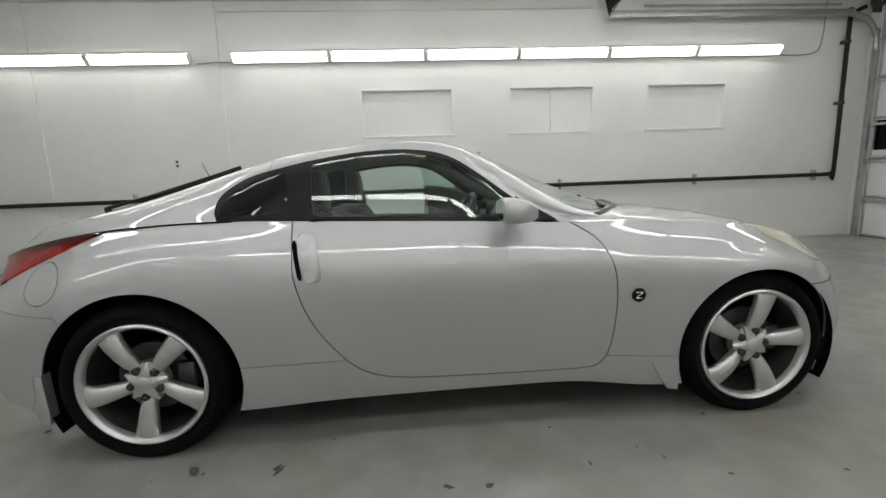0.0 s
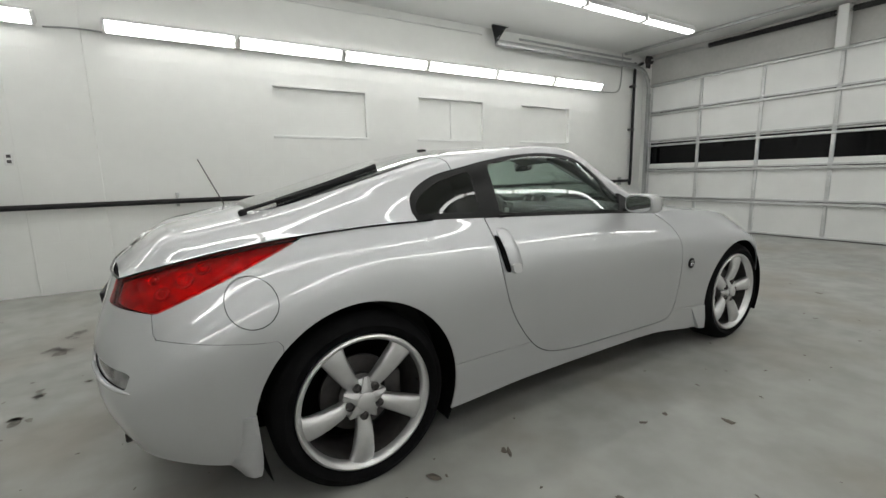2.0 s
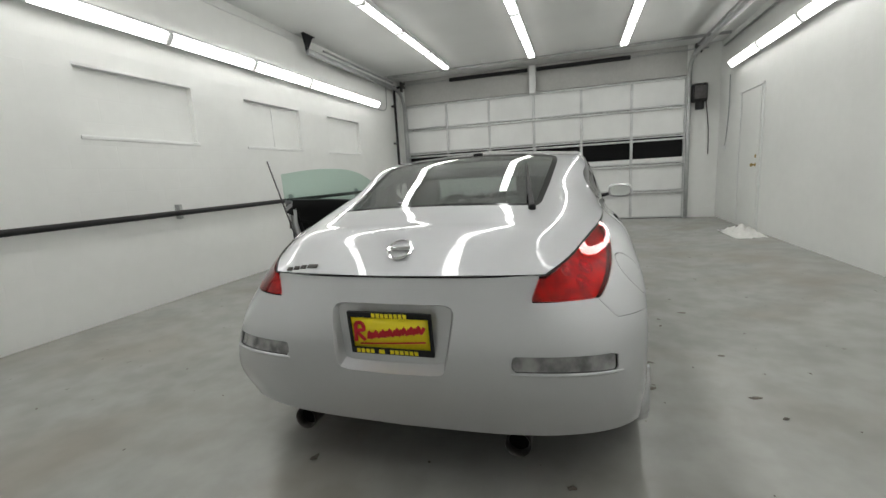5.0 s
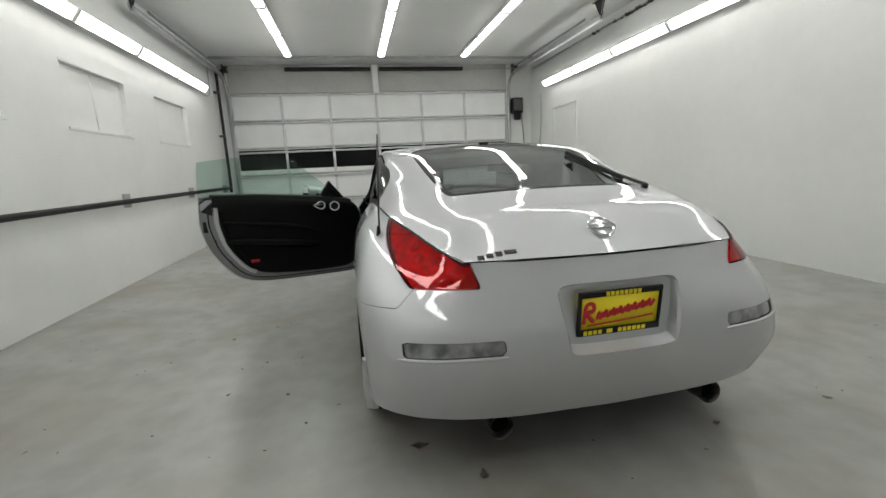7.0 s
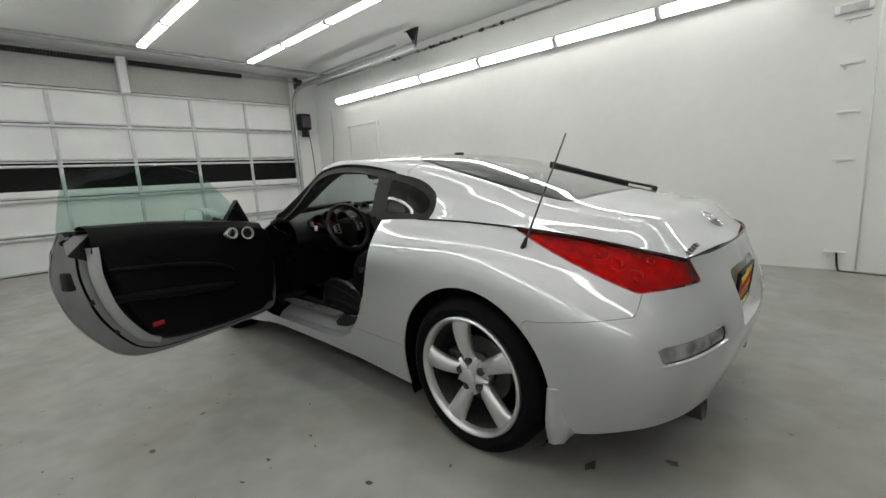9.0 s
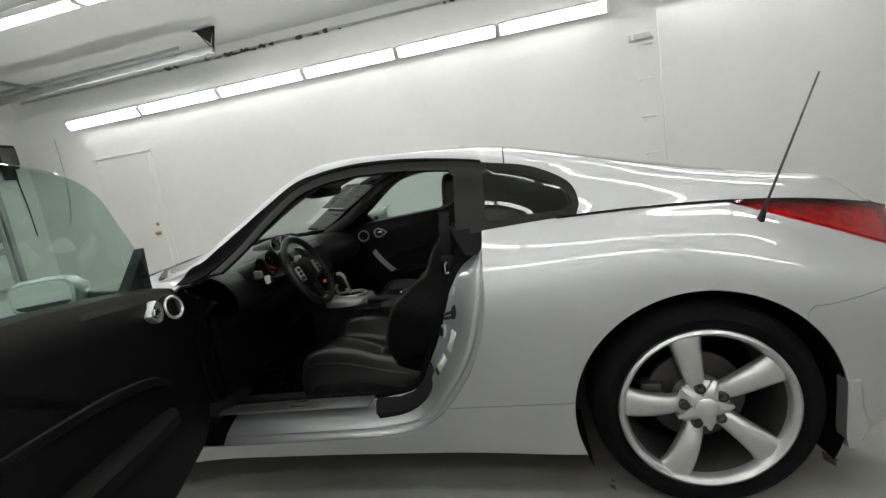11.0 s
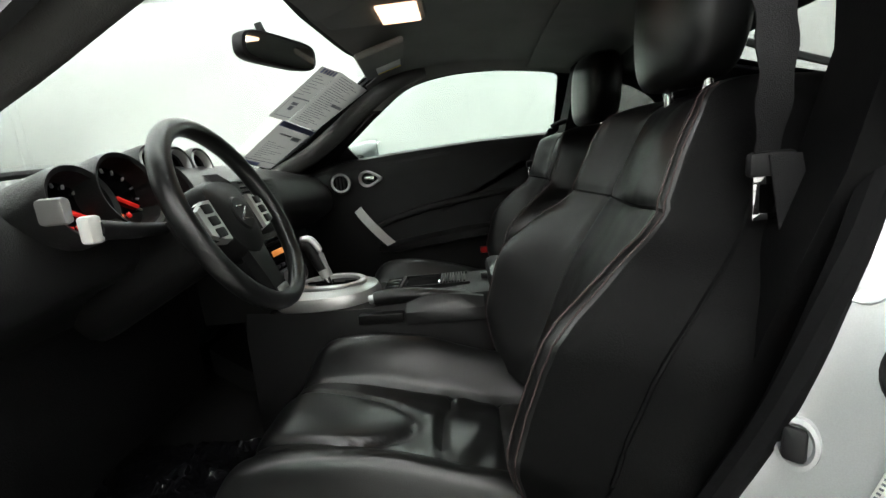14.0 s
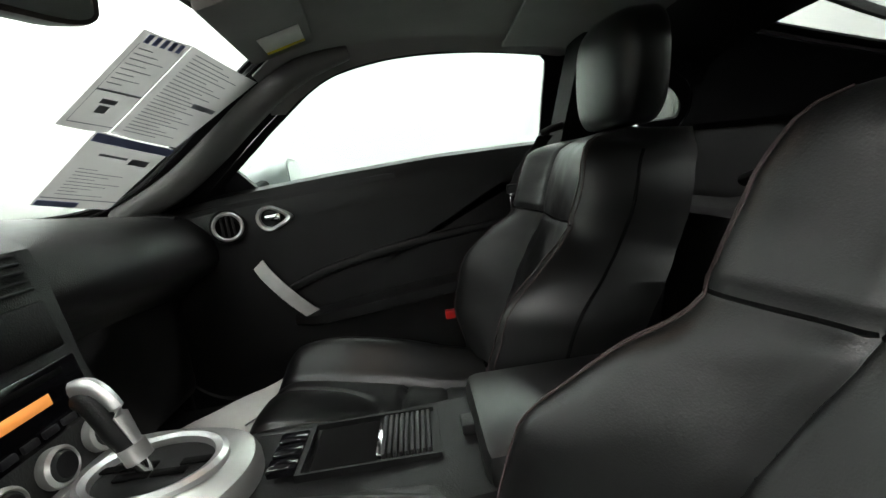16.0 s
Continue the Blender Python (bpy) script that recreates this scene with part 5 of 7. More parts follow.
    part("pillar_cap", loft([[(x, y, z) for x, z in cap] for y in (.715, .758)] + [[(-.637 + (x + .637) * k, y, .935 + (z - .935) * k) for x, z in cap] for k, y in ((.96, .763), (.5, .7635), (.02, .764))], cap=True), BLACK, CAR, "black plastic pillar cap", angle=20)
    # dark sheet over the hinge pillar jamb, its colour standing in for shade
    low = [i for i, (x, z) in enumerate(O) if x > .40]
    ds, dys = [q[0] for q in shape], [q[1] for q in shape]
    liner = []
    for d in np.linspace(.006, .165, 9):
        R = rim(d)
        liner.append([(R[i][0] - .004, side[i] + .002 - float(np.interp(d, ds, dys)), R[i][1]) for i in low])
    part("hinge_shade", loft(liner, close=False), SHADETRIM, CAR, "dark shade sheet over the hinge pillar jamb")
    rows = []
    for z, x0, x1, y0, y1 in ((.24, -.40, -.60, .60, .70), (.48, -.425, -.64, .61, .705), (.70, -.50, -.70, .62, .705), (.85, -.565, -.74, .625, .705), (.97, -.612, -.78, .61, .69), (1.10, -.64, -.79, .572, .655), (1.20, -.655, -.80, .525, .605)):
        rows.append([(x0, y1, z), (x0 - .01, y0, z), (x1, y0, z), (x1, y1, z)])
    for s in (1, -1):
        part("pillar_trim", loft([[(x, s * y, z) for x, y, z in r] for r in rows], cap=True), SHADEVINYL, CAR, "black inner pillar trim", angle=60)


PAPER = mat("paper", (0.72, 0.72, 0.69), 0.6, var=0.04, scale=30)
INK = mat("grey_ink", (0.16, 0.17, 0.19), 0.6)
BLUEINK = mat("blue_ink", (0.10, 0.13, 0.24), 0.6)
BRUSHED = mat("brushed_steel", (0.42, 0.42, 0.42), 0.36, 0.9, var=0.1, scale=40)
CARPET = mat("black_carpet", (0.0035, 0.0035, 0.0038), 0.95, var=0.25, scale=60, bump=0.5, bump_scale=500)
LEATHER = mat("black_leather", (0.0062, 0.0064, 0.0064), 0.36, spec=0.55, var=0.06, scale=3, bump=0.09, bump_scale=620, detail=2.0)
# black trim darkened to stand in for a person's shadow at the doorway
SHADETRIM = mat("shade_darkened_trim", (0.0022, 0.0022, 0.0024), 0.7, spec=0.10, var=0.2, scale=9, bump=0.2, bump_scale=400)
# black vinyl darkened further for the shade of a person in the doorway
SHADEVINYL = mat("shade_darkened_vinyl", (0.0024, 0.0024, 0.0026), 0.6, spec=0.10, var=0.2, scale=6, bump=0.15, bump_scale=500)
LEATHER2 = mat("black_leather_insert", (0.0066, 0.0068, 0.0068), 0.30, spec=0.62, var=0.05, scale=3, bump=0.08, bump_scale=660, detail=2.0)
STITCH = mat("dull_red_stitching", (0.038, 0.023, 0.023), 0.7, var=0.3, scale=80)
HEADLINER = mat("headliner_cloth", (0.23, 0.23, 0.22), 0.9, var=0.1, scale=6, bump=0.3, bump_scale=600)
PILLARCLOTH = mat("pillar_trim_grain", (0.07, 0.07, 0.067), 0.7, var=0.1, scale=8, bump=0.25, bump_scale=500)
DASH = mat("dash_plastic", (0.0100, 0.0102, 0.0103), 0.37, spec=0.5, var=0.1, scale=10, bump=0.35, bump_scale=480)
SATIN = mat("satin_silver", (0.50, 0.50, 0.49), 0.33, 0.75, var=0.05, scale=20)
ORANGE = mat("orange_display", (1.0, 0.36, 0.08), 0.4, emit=0.11)
REDGLOW = mat("red_needle", (1.0, 0.03, 0.02), 0.4, emit=0.07)
DOME = mat("dome_lens", (1.0, 0.66, 0.42), 0.4, emit=0.8)
REDPLASTIC = mat("red_plastic", (0.45, 0.008, 0.008), 0.35)
WEBBING = mat("belt_webbing", (0.010, 0.010, 0.011), 0.62, spec=0.25, var=0.1, scale=40, bump=0.4, bump_scale=700)
FILM = mat("clear_film", (0.006, 0.006, 0.007), 0.06, spec=0.8, var=0.2, scale=9)
doorway()


def grid_part(name, fn, nu, nv, material, parent, label="", wrap=False):
    bm = bmesh.new()
    G = [[bm.verts.new(fn(i / nu, j / nv)) for j in range(nv + (0 if wrap else 1))] for i in range(nu + 1)]
    for i in range(nu):
        for j in range(nv):
            k = (j + 1) % nv if wrap else j + 1
            bm.faces.new((G[i][j], G[i + 1][j], G[i + 1][k], G[i][k]))
    if wrap:
        bm.faces.new([v for v in G[0]]), bm.faces.new([v for v in G[-1]][::-1])
    bmesh.ops.recalc_face_normals(bm, faces=bm.faces[:])
    return part(name, bm, material, parent, label, angle=65)


def seat(yc, s, name, dx, bx, hx):
    """A bolstered bucket seat; s: +1 when its outer side faces +y."""
    e = new(name)
    e.parent = CAR
    e["label"] = "black leather bucket seat with dull red stitching"
    vk = [0, .2, .4, .55, .65, .8, .9, 1.0]
    fx = lambda v: bx + float(spline(vk, [-.315, -.365, -.415, -.455, -.478, -.508, -.525, -.54], [v])[0])
    fz = lambda v: float(spline(vk, [.43, .54, .655, .74, .795, .88, .935, .975], [v])[0])
    hw = lambda v: float(spline(vk, [.235, .285, .288, .262, .232, .226, .208, .15], [v])[0])
    bo = lambda v: float(spline(vk, [.05, .115, .125, .085, .052, .052, .045, .02], [v])[0])
    shut = lambda v: math.sqrt(max(0.0, 1 - max(0, (v - .88) / .12) ** 2))

    rise = lambda v: min(max((v - .45) / .45, 0), 1) ** 1.3 if s > 0 else 0.0

    def back(v, k):
        # k runs round the section: front left to right, then behind
        if k < .62:
            u = -1 + 2 * k / .62
            a = abs(u)
            f = bo(v) * (math.exp(-((a - .84) / (.25 if a < .84 else .20)) ** 2)) - .15 * max(0, (a - .87) / .13) ** 2
            f -= .007 * math.exp(-((a - .47) / .016) ** 2)
            f -= .006 * math.exp(-((v - .655 - .05 * (u * u if a < .47 else .2)) / .009) ** 2) * (1 if a < .90 else 0)
            if a < .47:
                f += .016 * (1 - (a / .47) ** 2) * (math.exp(-((v - .25) / .25) ** 2) + .9 * math.exp(-((v - .80) / .11) ** 2))
            f += .004 * noise.noise((u * 3, v * 9, yc * 7)) + .0015 * noise.noise((u * 9, v * 26, yc * 3))
            return (fx(v) - .032 * rise(v) - .145 + (.145 + f) * (.30 + .70 * shut(v)), yc + u * hw(v) * ((1.09 - .20 * rise(v)) if u * s > 0 else 1.0), fz(v) + .25 * f * shut(v) - .02 * (1 - shut(v)) * a)
        u = 1 - 2 * (k - .62) / .38
        return (fx(v) - .032 * rise(v) - .145 + .045 * u * u - .02 * (1 - v), yc + u * hw(v) * ((1.06 - .20 * rise(v)) if u * s > 0 else .97), fz(v) - .03)

    ob = grid_part("backrest", lambda v, k: back(.999 * v, k * .9999), 70, 150, LEATHER, e, "bolstered black leather backrest", wrap=True)
    # outer side and rear take the vinyl with shade in its colour
    ob.data.materials.append(SHADEVINYL)
    for q, p in enumerate(ob.data.polygons):
        k = (q % 150 + .5) / 150
        if q < 70 * 150 and (k > .62 or s * (-1 + 2 * k / .62) > .90):
            p.material_index = 1
    # cushion
    uk = [0, .06, .2, .5, .8, 1.0]
    cx = lambda v: dx + float(spline(uk, [.165, .175, .12, -.08, -.26, -.36], [v])[0])
    cz = lambda v: float(spline(uk, [.36, .425, .462, .425, .385, .375], [v])[0])
    cb = lambda v: float(spline(uk, [.0, .02, .055, .085, .075, .06], [v])[0])

    def cushion(v, k):
        w = .262 - .02 * v
        if k < .62:
            u = -1 + 2 * k / .62
            a = abs(u)
            f = 1.15 * cb(v) * math.exp(-((a - .80) / (.24 if a < .8 else .18)) ** 2) - .11 * max(0, (a - .86) / .14) ** 2
            f -= .012 * math.exp(-((a - .48) / .024) ** 2) - .004 * noise.noise((u * 4, v * 7, yc * 5))
            if a < .50:
                f -= .012 * math.exp(-((v - .60 - .10 * u * u) / .011) ** 2) + .010 * math.exp(-((v - .78) / .009) ** 2) - .012 * (1 - (a / .5) ** 2)
                q = math.hypot(u / .30, max(0, v - .30) / .22)
                f += .008 * max(0.0, 1 - q ** 4) - .010 * math.exp(-((q - 1) / .07) ** 2) * (1 if v > .12 else v / .12)
                if .62 < v < .77:
                    f += .0025 * math.sin(38 * v + 9 * u) * math.sin(math.pi * (v - .62) / .15)
            return (cx(v) - .02 * u * u * (1 - v), yc + u * w, cz(v) + f)
        u = 1 - 2 * (k - .62) / .38
        return (cx(v) - .02, yc + u * w * .96, .27 + .02 * u * u)

    grid_part("cushion", lambda v, k: cushion(v, k * .9999), 60, 150, LEATHER2, e, "bolstered black leather cushion", wrap=True)
    # seams with stitching
    for u in (-.85, .85, -.885, .885):
        pts = [back(v, .31 * (1 + u)) for v in np.linspace(.05, .93, 40)]
        part("stitching", tube([(x + .0015, y, z + .0005) for x, y, z in pts], .0012, 5), STITCH, e, "dull red seam stitching")
    for u in (-.47, .47):
        pts = [back(v, .31 * (1 + u)) for v in np.linspace(.04, .94, 40)]
        part("seam", tube([(x - .0005, y, z) for x, y, z in pts], .0026, 5), DARK, e)
        pts = [cushion(v, .31 * (1 + u)) for v in np.linspace(.08, .92, 30)]
        part("seam", tube([(x, y, z - .0005) for x, y, z in pts], .0030, 5), DARK, e)
    for u0, u1 in ((-.88, -.48), (-.46, .46), (.48, .88)):
        pts = [back(.655 + .05 * (u * u if abs(u) < .47 else .2), .31 * (1 + u)) for u in np.linspace(u0, u1, 60)]
        part("seam", tube([(x + .0012, y, z) for x, y, z in pts], .0028, 5), DARK, e)
    for u in (-.96, .96):
        pts = [back(v, .31 * (1 + u)) for v in np.linspace(.04, .90, 30)]
        part("piping", tube([(x + .002, y, z) for x, y, z in pts], .003, 6), SHADEVINYL, e)
    for u in (-.93, .93):
        pts = [cushion(v, .31 * (1 + u)) for v in np.linspace(.05, .9, 24)]
        part("piping", tube([(x, y, z + .004) for x, y, z in pts], .004, 6), LEATHER, e)
    # headrest
    def head(a, b):
        t = (a - .5) * math.pi
        r = max(math.cos(t), 0) ** .27
        ang = 2 * math.pi * b
        c, q = math.cos(ang), math.sin(ang)
        c, q = math.copysign(abs(c) ** .6, c), math.copysign(abs(q) ** .6, q)
        z = 1.075 + .105 * math.copysign(abs(math.sin(t)) ** .8, t)
        w = (.112 if s > 0 else .122) + .010 * math.sin(t + .6)
        return (hx - .25 * (z - 1.07) * .25 + (.058 if s > 0 else .068) * r * c - (.012 * math.cos(ang) * abs(q)), yc + w * r * q, z)
    grid_part("headrest", head, 28, 40, LEATHER, e, "black leather headrest", wrap=True)
    for d in (-.06, .06):
        part("headrest_post", tube([(hx, yc + d, .93), (hx, yc + d, 1.0)], .007, 10), CHROME, e, "chrome headrest post")
    # base with adjuster knobs
    part("seat_base", box(-.36, .13, yc - .23, yc + .235, .23, .33, .02), BLACK, e)
    part("side_shield", loft([[(x, yc + s * y, z) for x, z in ((.12, .33), (.10, .40), (-.1, .40), (-.30, .36), (-.40, .38), (-.44, .33), (-.40, .27), (.08, .27))] for y in (.235, .262)], cap=True), BLACK, e, "black plastic side shield")
    for x in (.02, -.09):
        bm = bmesh.new()
        for k in range(6):
            a = math.pi * k / 3
            box(-.009, .009, .0, .030, -.008, .010, .003, bm=bm, m=Matrix.Translation((x, yc + s * .267, .335)) @ pose(0, 0, 0, -90, 0, 0) @ pose(0, 0, 0, 0, 0, math.degrees(a)))
        lathe([(.022, -.01), (.022, .008), (.018, .012), (0, .012)], 18, Matrix.Translation((x, yc + s * .267, .335)) @ pose(0, 0, 0, -90 * s, 0, 0), bm=bm)
        part("adjuster_knob", bm, BLACK, e, "black adjuster knob")
    return e


seat(.40, 1, "driver_seat", 0.0, 0.0, -.575)
seat(-.385, -1, "passenger_seat", .015, -.045, -.672)


def linings():
    part("cabin_floor", box(-.75, .95, -.72, .70, .215, .25, .01), CARPET, CAR, "black carpet floor")
    t = keep(ROOF, .115 - ROOF[0][:, 0])
    t = keep(t, t[0][:, 0] + .80)
    t = keep(t, -np.minimum(sdf(t[0][:, [0, 2]], DLO), t[0][:, 1] - .4) + .010)
    t = keep(t, -sdf(t[0][:, :2], SCREEN) - .006)
    t = keep(t, -sdf(t[0][:, :2], HATCH_GLASS) - .006)
    t = keep(t, t[0][:, 2] - 1.14)
    sheet_part("headliner", offset(join(t, mirror(t)), -.019), HEADLINER, CAR, "dark grey cloth headliner", 0.004)
    # bulkhead behind the seats and load floor
    part("bulkhead", box(-.90, -.74, -.70, .70, .22, .80, .03), CARPET, CAR, "black bulkhead behind the seats")
    part("load_floor", box(-1.85, -.88, -.62, .62, .70, .76, .03), CARPET, CAR, "black load floor")
    part("strut_bar", tube([(-1.12, -.60, .80), (-1.08, -.3, .86), (-1.08, .3, .86), (-1.12, .60, .80)], .028, 12, smooth_steps=5, flat=.7), TRIM, CAR, "strut brace cover")
    for s in (-1, 1):
        part("quarter_trim", loft([[(x, s * y, z) for x, y, z in r] for r in ([(-.74, .70, .25), (-.74, .70, .93), (-.74, .665, .95)], [(-1.0, .70, .25), (-1.0, .705, .95), (-1.0, .66, .965)], [(-1.3, .66, .60), (-1.3, .67, .94), (-1.3, .62, .955)], [(-1.8, .56, .60), (-1.8, .58, .88), (-1.8, .5, .89)])], close=False), TRIM, CAR, "black quarter trim")
        # kick panels carry the doorway shadow in their colour
        part("kick_panel", box(.50, .95, s * .70 - .01, s * .70 + .01, .22, .90, .004), SHADETRIM, CAR)
        # seat belts
        fw = .0 if s > 0 else .045
        top, low = Vector((-.552 if s > 0 else -.585, s * .622, 1.035 if s > 0 else .985)), Vector((-.538 + fw, s * .640, .862))
        rows = []
        for k in range(15):
            t = k / 14
            c = top.lerp(low, t) + Vector((0, s * .010 * math.sin(math.pi * t), 0))
            w = .022 - .006 * max(0, t - .75) / .25 - .004 * math.sin(3 * math.pi * t) ** 2
            turn = Vector((w, s * .35 * w * math.sin(2 * t - .6), .05 * w))
            rows.append([c - turn, c + turn, c + turn - Vector((0, s * .002, 0)), c - turn - Vector((0, s * .002, 0))])
        part("seat_belt", loft(rows, cap=True), WEBBING, CAR, "black seat belt", angle=50)
        rows = [[(x + fw - w, s * y, z), (x + fw + w, s * y, z), (x + fw + w, s * (y + .002), z), (x + fw - w, s * (y + .002), z)] for x, y, z, w in ((-.552, .646, .868, .016), (-.575, .655, .72, .020), (-.60, .662, .55, .021), (-.62, .668, .30, .021))]
        part("seat_belt", loft(rows, cap=True), WEBBING, CAR, "lower run of the seat belt")
        part("belt_guide", tube([(-.535 if s > 0 else -.572, s * .618, 1.045 if s > 0 else .99), (-.575 if s > 0 else -.60, s * .614, 1.060 if s > 0 else 1.0), (-.635 if s > 0 else -.66, s * .612, 1.085 if s > 0 else 1.01)], [.008, .010, .010], 10, smooth_steps=4), BLACK, CAR, "black belt guide loop")
        bm = bmesh.new()
        for x0, x1, z0, z1 in ((-.017, .017, .800, .808), (-.017, .017, .838, .850), (-.017, -.010, .806, .842), (.010, .017, .806, .842)):
            box(-.541 + fw + x0, -.541 + fw + x1, s * .641 - .002, s * .641 + .002, z0, z1, .001, bm=bm)
        part("belt_tongue", bm, CHROME, CAR, "steel belt tongue")
        part("tongue_grip", box(-.566 + fw, -.518 + fw, s * .641 - .006, s * .641 + .006, .846, .872, .005), BLACK, CAR, "black grip of the tongue")
        part("belt_buckle", box(-.335, -.275, s * .11 - .012 + s * .02, s * .11 + .012 + s * .02, .45, .50, .006), REDPLASTIC, CAR, "red belt buckle button")
        part("buckle_body", box(-.37, -.30, s * .13 - .014, s * .13 + .014, .34, .455, .008), BLACK, CAR)
    part("belt_buckle", box(-.305, -.265, -.665, -.645, .52, .545, .004), REDPLASTIC, CAR, "red belt buckle button")
    # film on the driver's footwell
    bm = bmesh.new()
    n = 34
    G = [[bm.verts.new((.02 + .62 * i / n, .16 + .50 * j / n, .266 + .024 * noise.noise((i * .35, j * .4, 3.1)) + .020 * noise.noise((i * .9, j * .8, 7)) + .008 * noise.noise((i * 1.9, j * 2.1, 1)))) for j in range(n + 1)] for i in range(n + 1)]
    for i in range(n):
        for j in range(n):
            bm.faces.new((G[i][j], G[i + 1][j], G[i + 1][j + 1], G[i][j + 1]))
    part("floor_film", bm, FILM, CAR, "crumpled clear film on the carpet")
    ca, cb, cc, cd = (Vector(q) for q in ((.49, -.47, .385), (.177, -.605, .449), (.163, -.30, .346), (.03, -.55, .358)))
    bm = bmesh.new()
    G = [[bm.verts.new(ca.lerp(cb, i / 10).lerp(cc.lerp(cd, i / 10), j / 10) + Vector((0, 0, .012 * noise.noise((i * .3, j * .3, 2))))) for j in range(11)] for i in range(11)]
    for i in range(10):
        for j in range(10):
            bm.faces.new((G[i][j], G[i + 1][j], G[i + 1][j + 1], G[i][j + 1]))
    part("paper_mat", bm, PAPER, CAR, "white paper floor mat, curled up", angle=80)
    part("footwell_hump", loft([[(x, -.66, z - .13), (x, -.13, z - .13), (x, -.13, z - .05), (x, -.45, z - .025), (x, -.66, z)] for x, z in ((.0, .34), (.2, .37), (.5, .36), (.62, .45))], cap=True), CARPET, CAR, "carpeted footwell side")
    bm = bmesh.new()
    for k in range(5):
        c = ca.lerp(cb, .45 + .1 * k).lerp(cc.lerp(cd, .45 + .1 * k), .42 + .05 * (k % 2)) + Vector((0, 0, .009))
        box(-.016, .016, -.006, .006, -.001, .001, bm=bm, m=Matrix.Translation(c) @ pose(0, 0, 0, 18, 10, 40))
    part("mat_print", bm, INK, CAR, "grey bars of print")
    for y, w in ((.40, .05), (.26, .03)):
        part("pedal", box(-.008, .008, -w, w, -.05, .05, .004, m=Matrix.Translation((.60, y, .40)) @ pose(0, 0, 0, 0, 30, 0)), BRUSHED, CAR, "metal pedal")


linings()


def dashboard():
    e = new("dashboard")
    e.parent = CAR
    e["label"] = "black dashboard with three round pods on top"
    ys = [-.70, -.66, -.45, -.20, -.12, .0, .12, .20, .45, .66, .70]
    rows = []
    for y in ys:
        b = max(0, 1 - abs(abs(y) - .40) / .30)
        f = .02 * b
        z = .925 + (.02 if abs(y) < .25 else 0) - (.02 if abs(y) > .6 else 0)
        prof = [(.93, .90), (.80, z + .0), (.60, z + .012), (.45, z + .008), (.375 - f, z - .025), (.335 - f, z - .085), (.345 - f, z - .15), (.43, z - .20), (.50, .62), (.60, .45), (.93, .40)]
        rows.append([(x, y, zz) for x, zz in catmull(prof, 3)])
    part("dash_body", loft(rows, close=False, cap=False), DASH, e, "black dash body")
    # knee panel coloured darker for the same shadow
    part("knee_panel", box(.46, .52, .12, .69, .40, .74, .03), SHADETRIM, e)
    part("glovebox", box(.44, .50, -.66, -.12, .42, .72, .03), TRIM, e)
    # centre stack
    prof = [(.345, .925), (.318, .905), (.305, .86), (.29, .74), (.262, .60), (.30, .56), (.45, .56), (.45, .925)]
    part("centre_panel", loft([[(x, y, z) for x, z in prof] for y in (-.115, -.105, .105, .115)], cap=True), DASH, e, "black centre panel", angle=25)
    def face(y, z):
        x = float(np.interp(z, [.60, .74, .86, .905], [.262, .29, .305, .318]))
        return Matrix.Translation((x, y, z)) @ pose(0, 0, 0, 90, 0, -90) @ pose(0, 0, 0, -9, 0, 0)
    for k in range(5):
        part("vent_slat", box(-.085, .085, -.002, .002, -.004, .004, m=face(0, .90 - .012 * k)), BLACK, e)
    part("storage_lid", box(-.095, .095, -.034, .034, -.004, .004, .004, m=face(0, .80)), TRIM, e)
    part("radio", box(-.10, .10, -.045, .045, -.004, .004, .004, m=face(0, .708)), GLOSSBLACK, e, "dark radio panel")
    part("cd_slot", box(-.07, .07, -.004, .004, .002, .006, m=face(0, .738)), DARK, e)
    part("display", box(-.048, .036, -.0075, .0075, .003, .0055, m=face(0, .712)), ORANGE, e, "orange lit radio display")
    for k in range(6):
        part("button", box(-.011, .011, -.005, .005, .002, .008, .002, m=face(-.075 + .03 * k, .677)), BLACK, e)
    for y in (-.075, 0, .075):
        m = face(y, .635)
        part("climate_knob", lathe([(.026, 0), (.026, .012), (.022, .016), (.019, .012), (0, .012)], 26, m), SATIN, e, "silver-rimmed climate knob")
        part("knob_face", lathe([(.020, .014), (.016, .018), (0, .018)], 20, m), BLACK, e)
    # three pods on the dash top
    for y in (.205, .115, .03):
        m = Matrix.Translation((.43, y, .955)) @ pose(0, 0, 0, 0, -78, 0)
        part("gauge_pod", lathe([(.042, -.10), (.044, .0), (.041, .008), (.036, .004), (.033, -.02)], 28, m), DASH, e, "round gauge pod")
        part("pod_ring", lathe([(.036, .004), (.034, .008), (.031, .004), (.031, -.01)], 28, m), SATIN, e)
        part("pod_dial", lathe([(.032, -.018), (0, -.018)], 22, m), GLOSSBLACK, e, "dark dial")
        part("pod_needle", box(-.02, .0, -.002, .002, -.016, -.013, m=m), REDGLOW, e, "red needle")
    # main instruments
    for y, r, z in ((.533, .045, .888), (.440, .054, .899), (.335, .045, .889)):
        m = Matrix.Translation((.315, y, z)) @ pose(0, 0, 0, 0, -75, 0)
        part("instrument_hood", lathe([(r + .010, -.15), (r + .013, .0), (r + .010, .016), (r + .003, .012), (r - .003, -.04)], 36, m), DASH, e, "round instrument hood")
        part("instrument_dial", lathe([(r, -.022), (0, -.022)], 30, m), GLOSSBLACK, e, "dark instrument dial")
        part("needle", box(-r * .75, 0, -.0022, .0022, -.020, -.015, m=m @ pose(0, 0, 0, 0, 0, 62)), REDGLOW, e, "red needle")
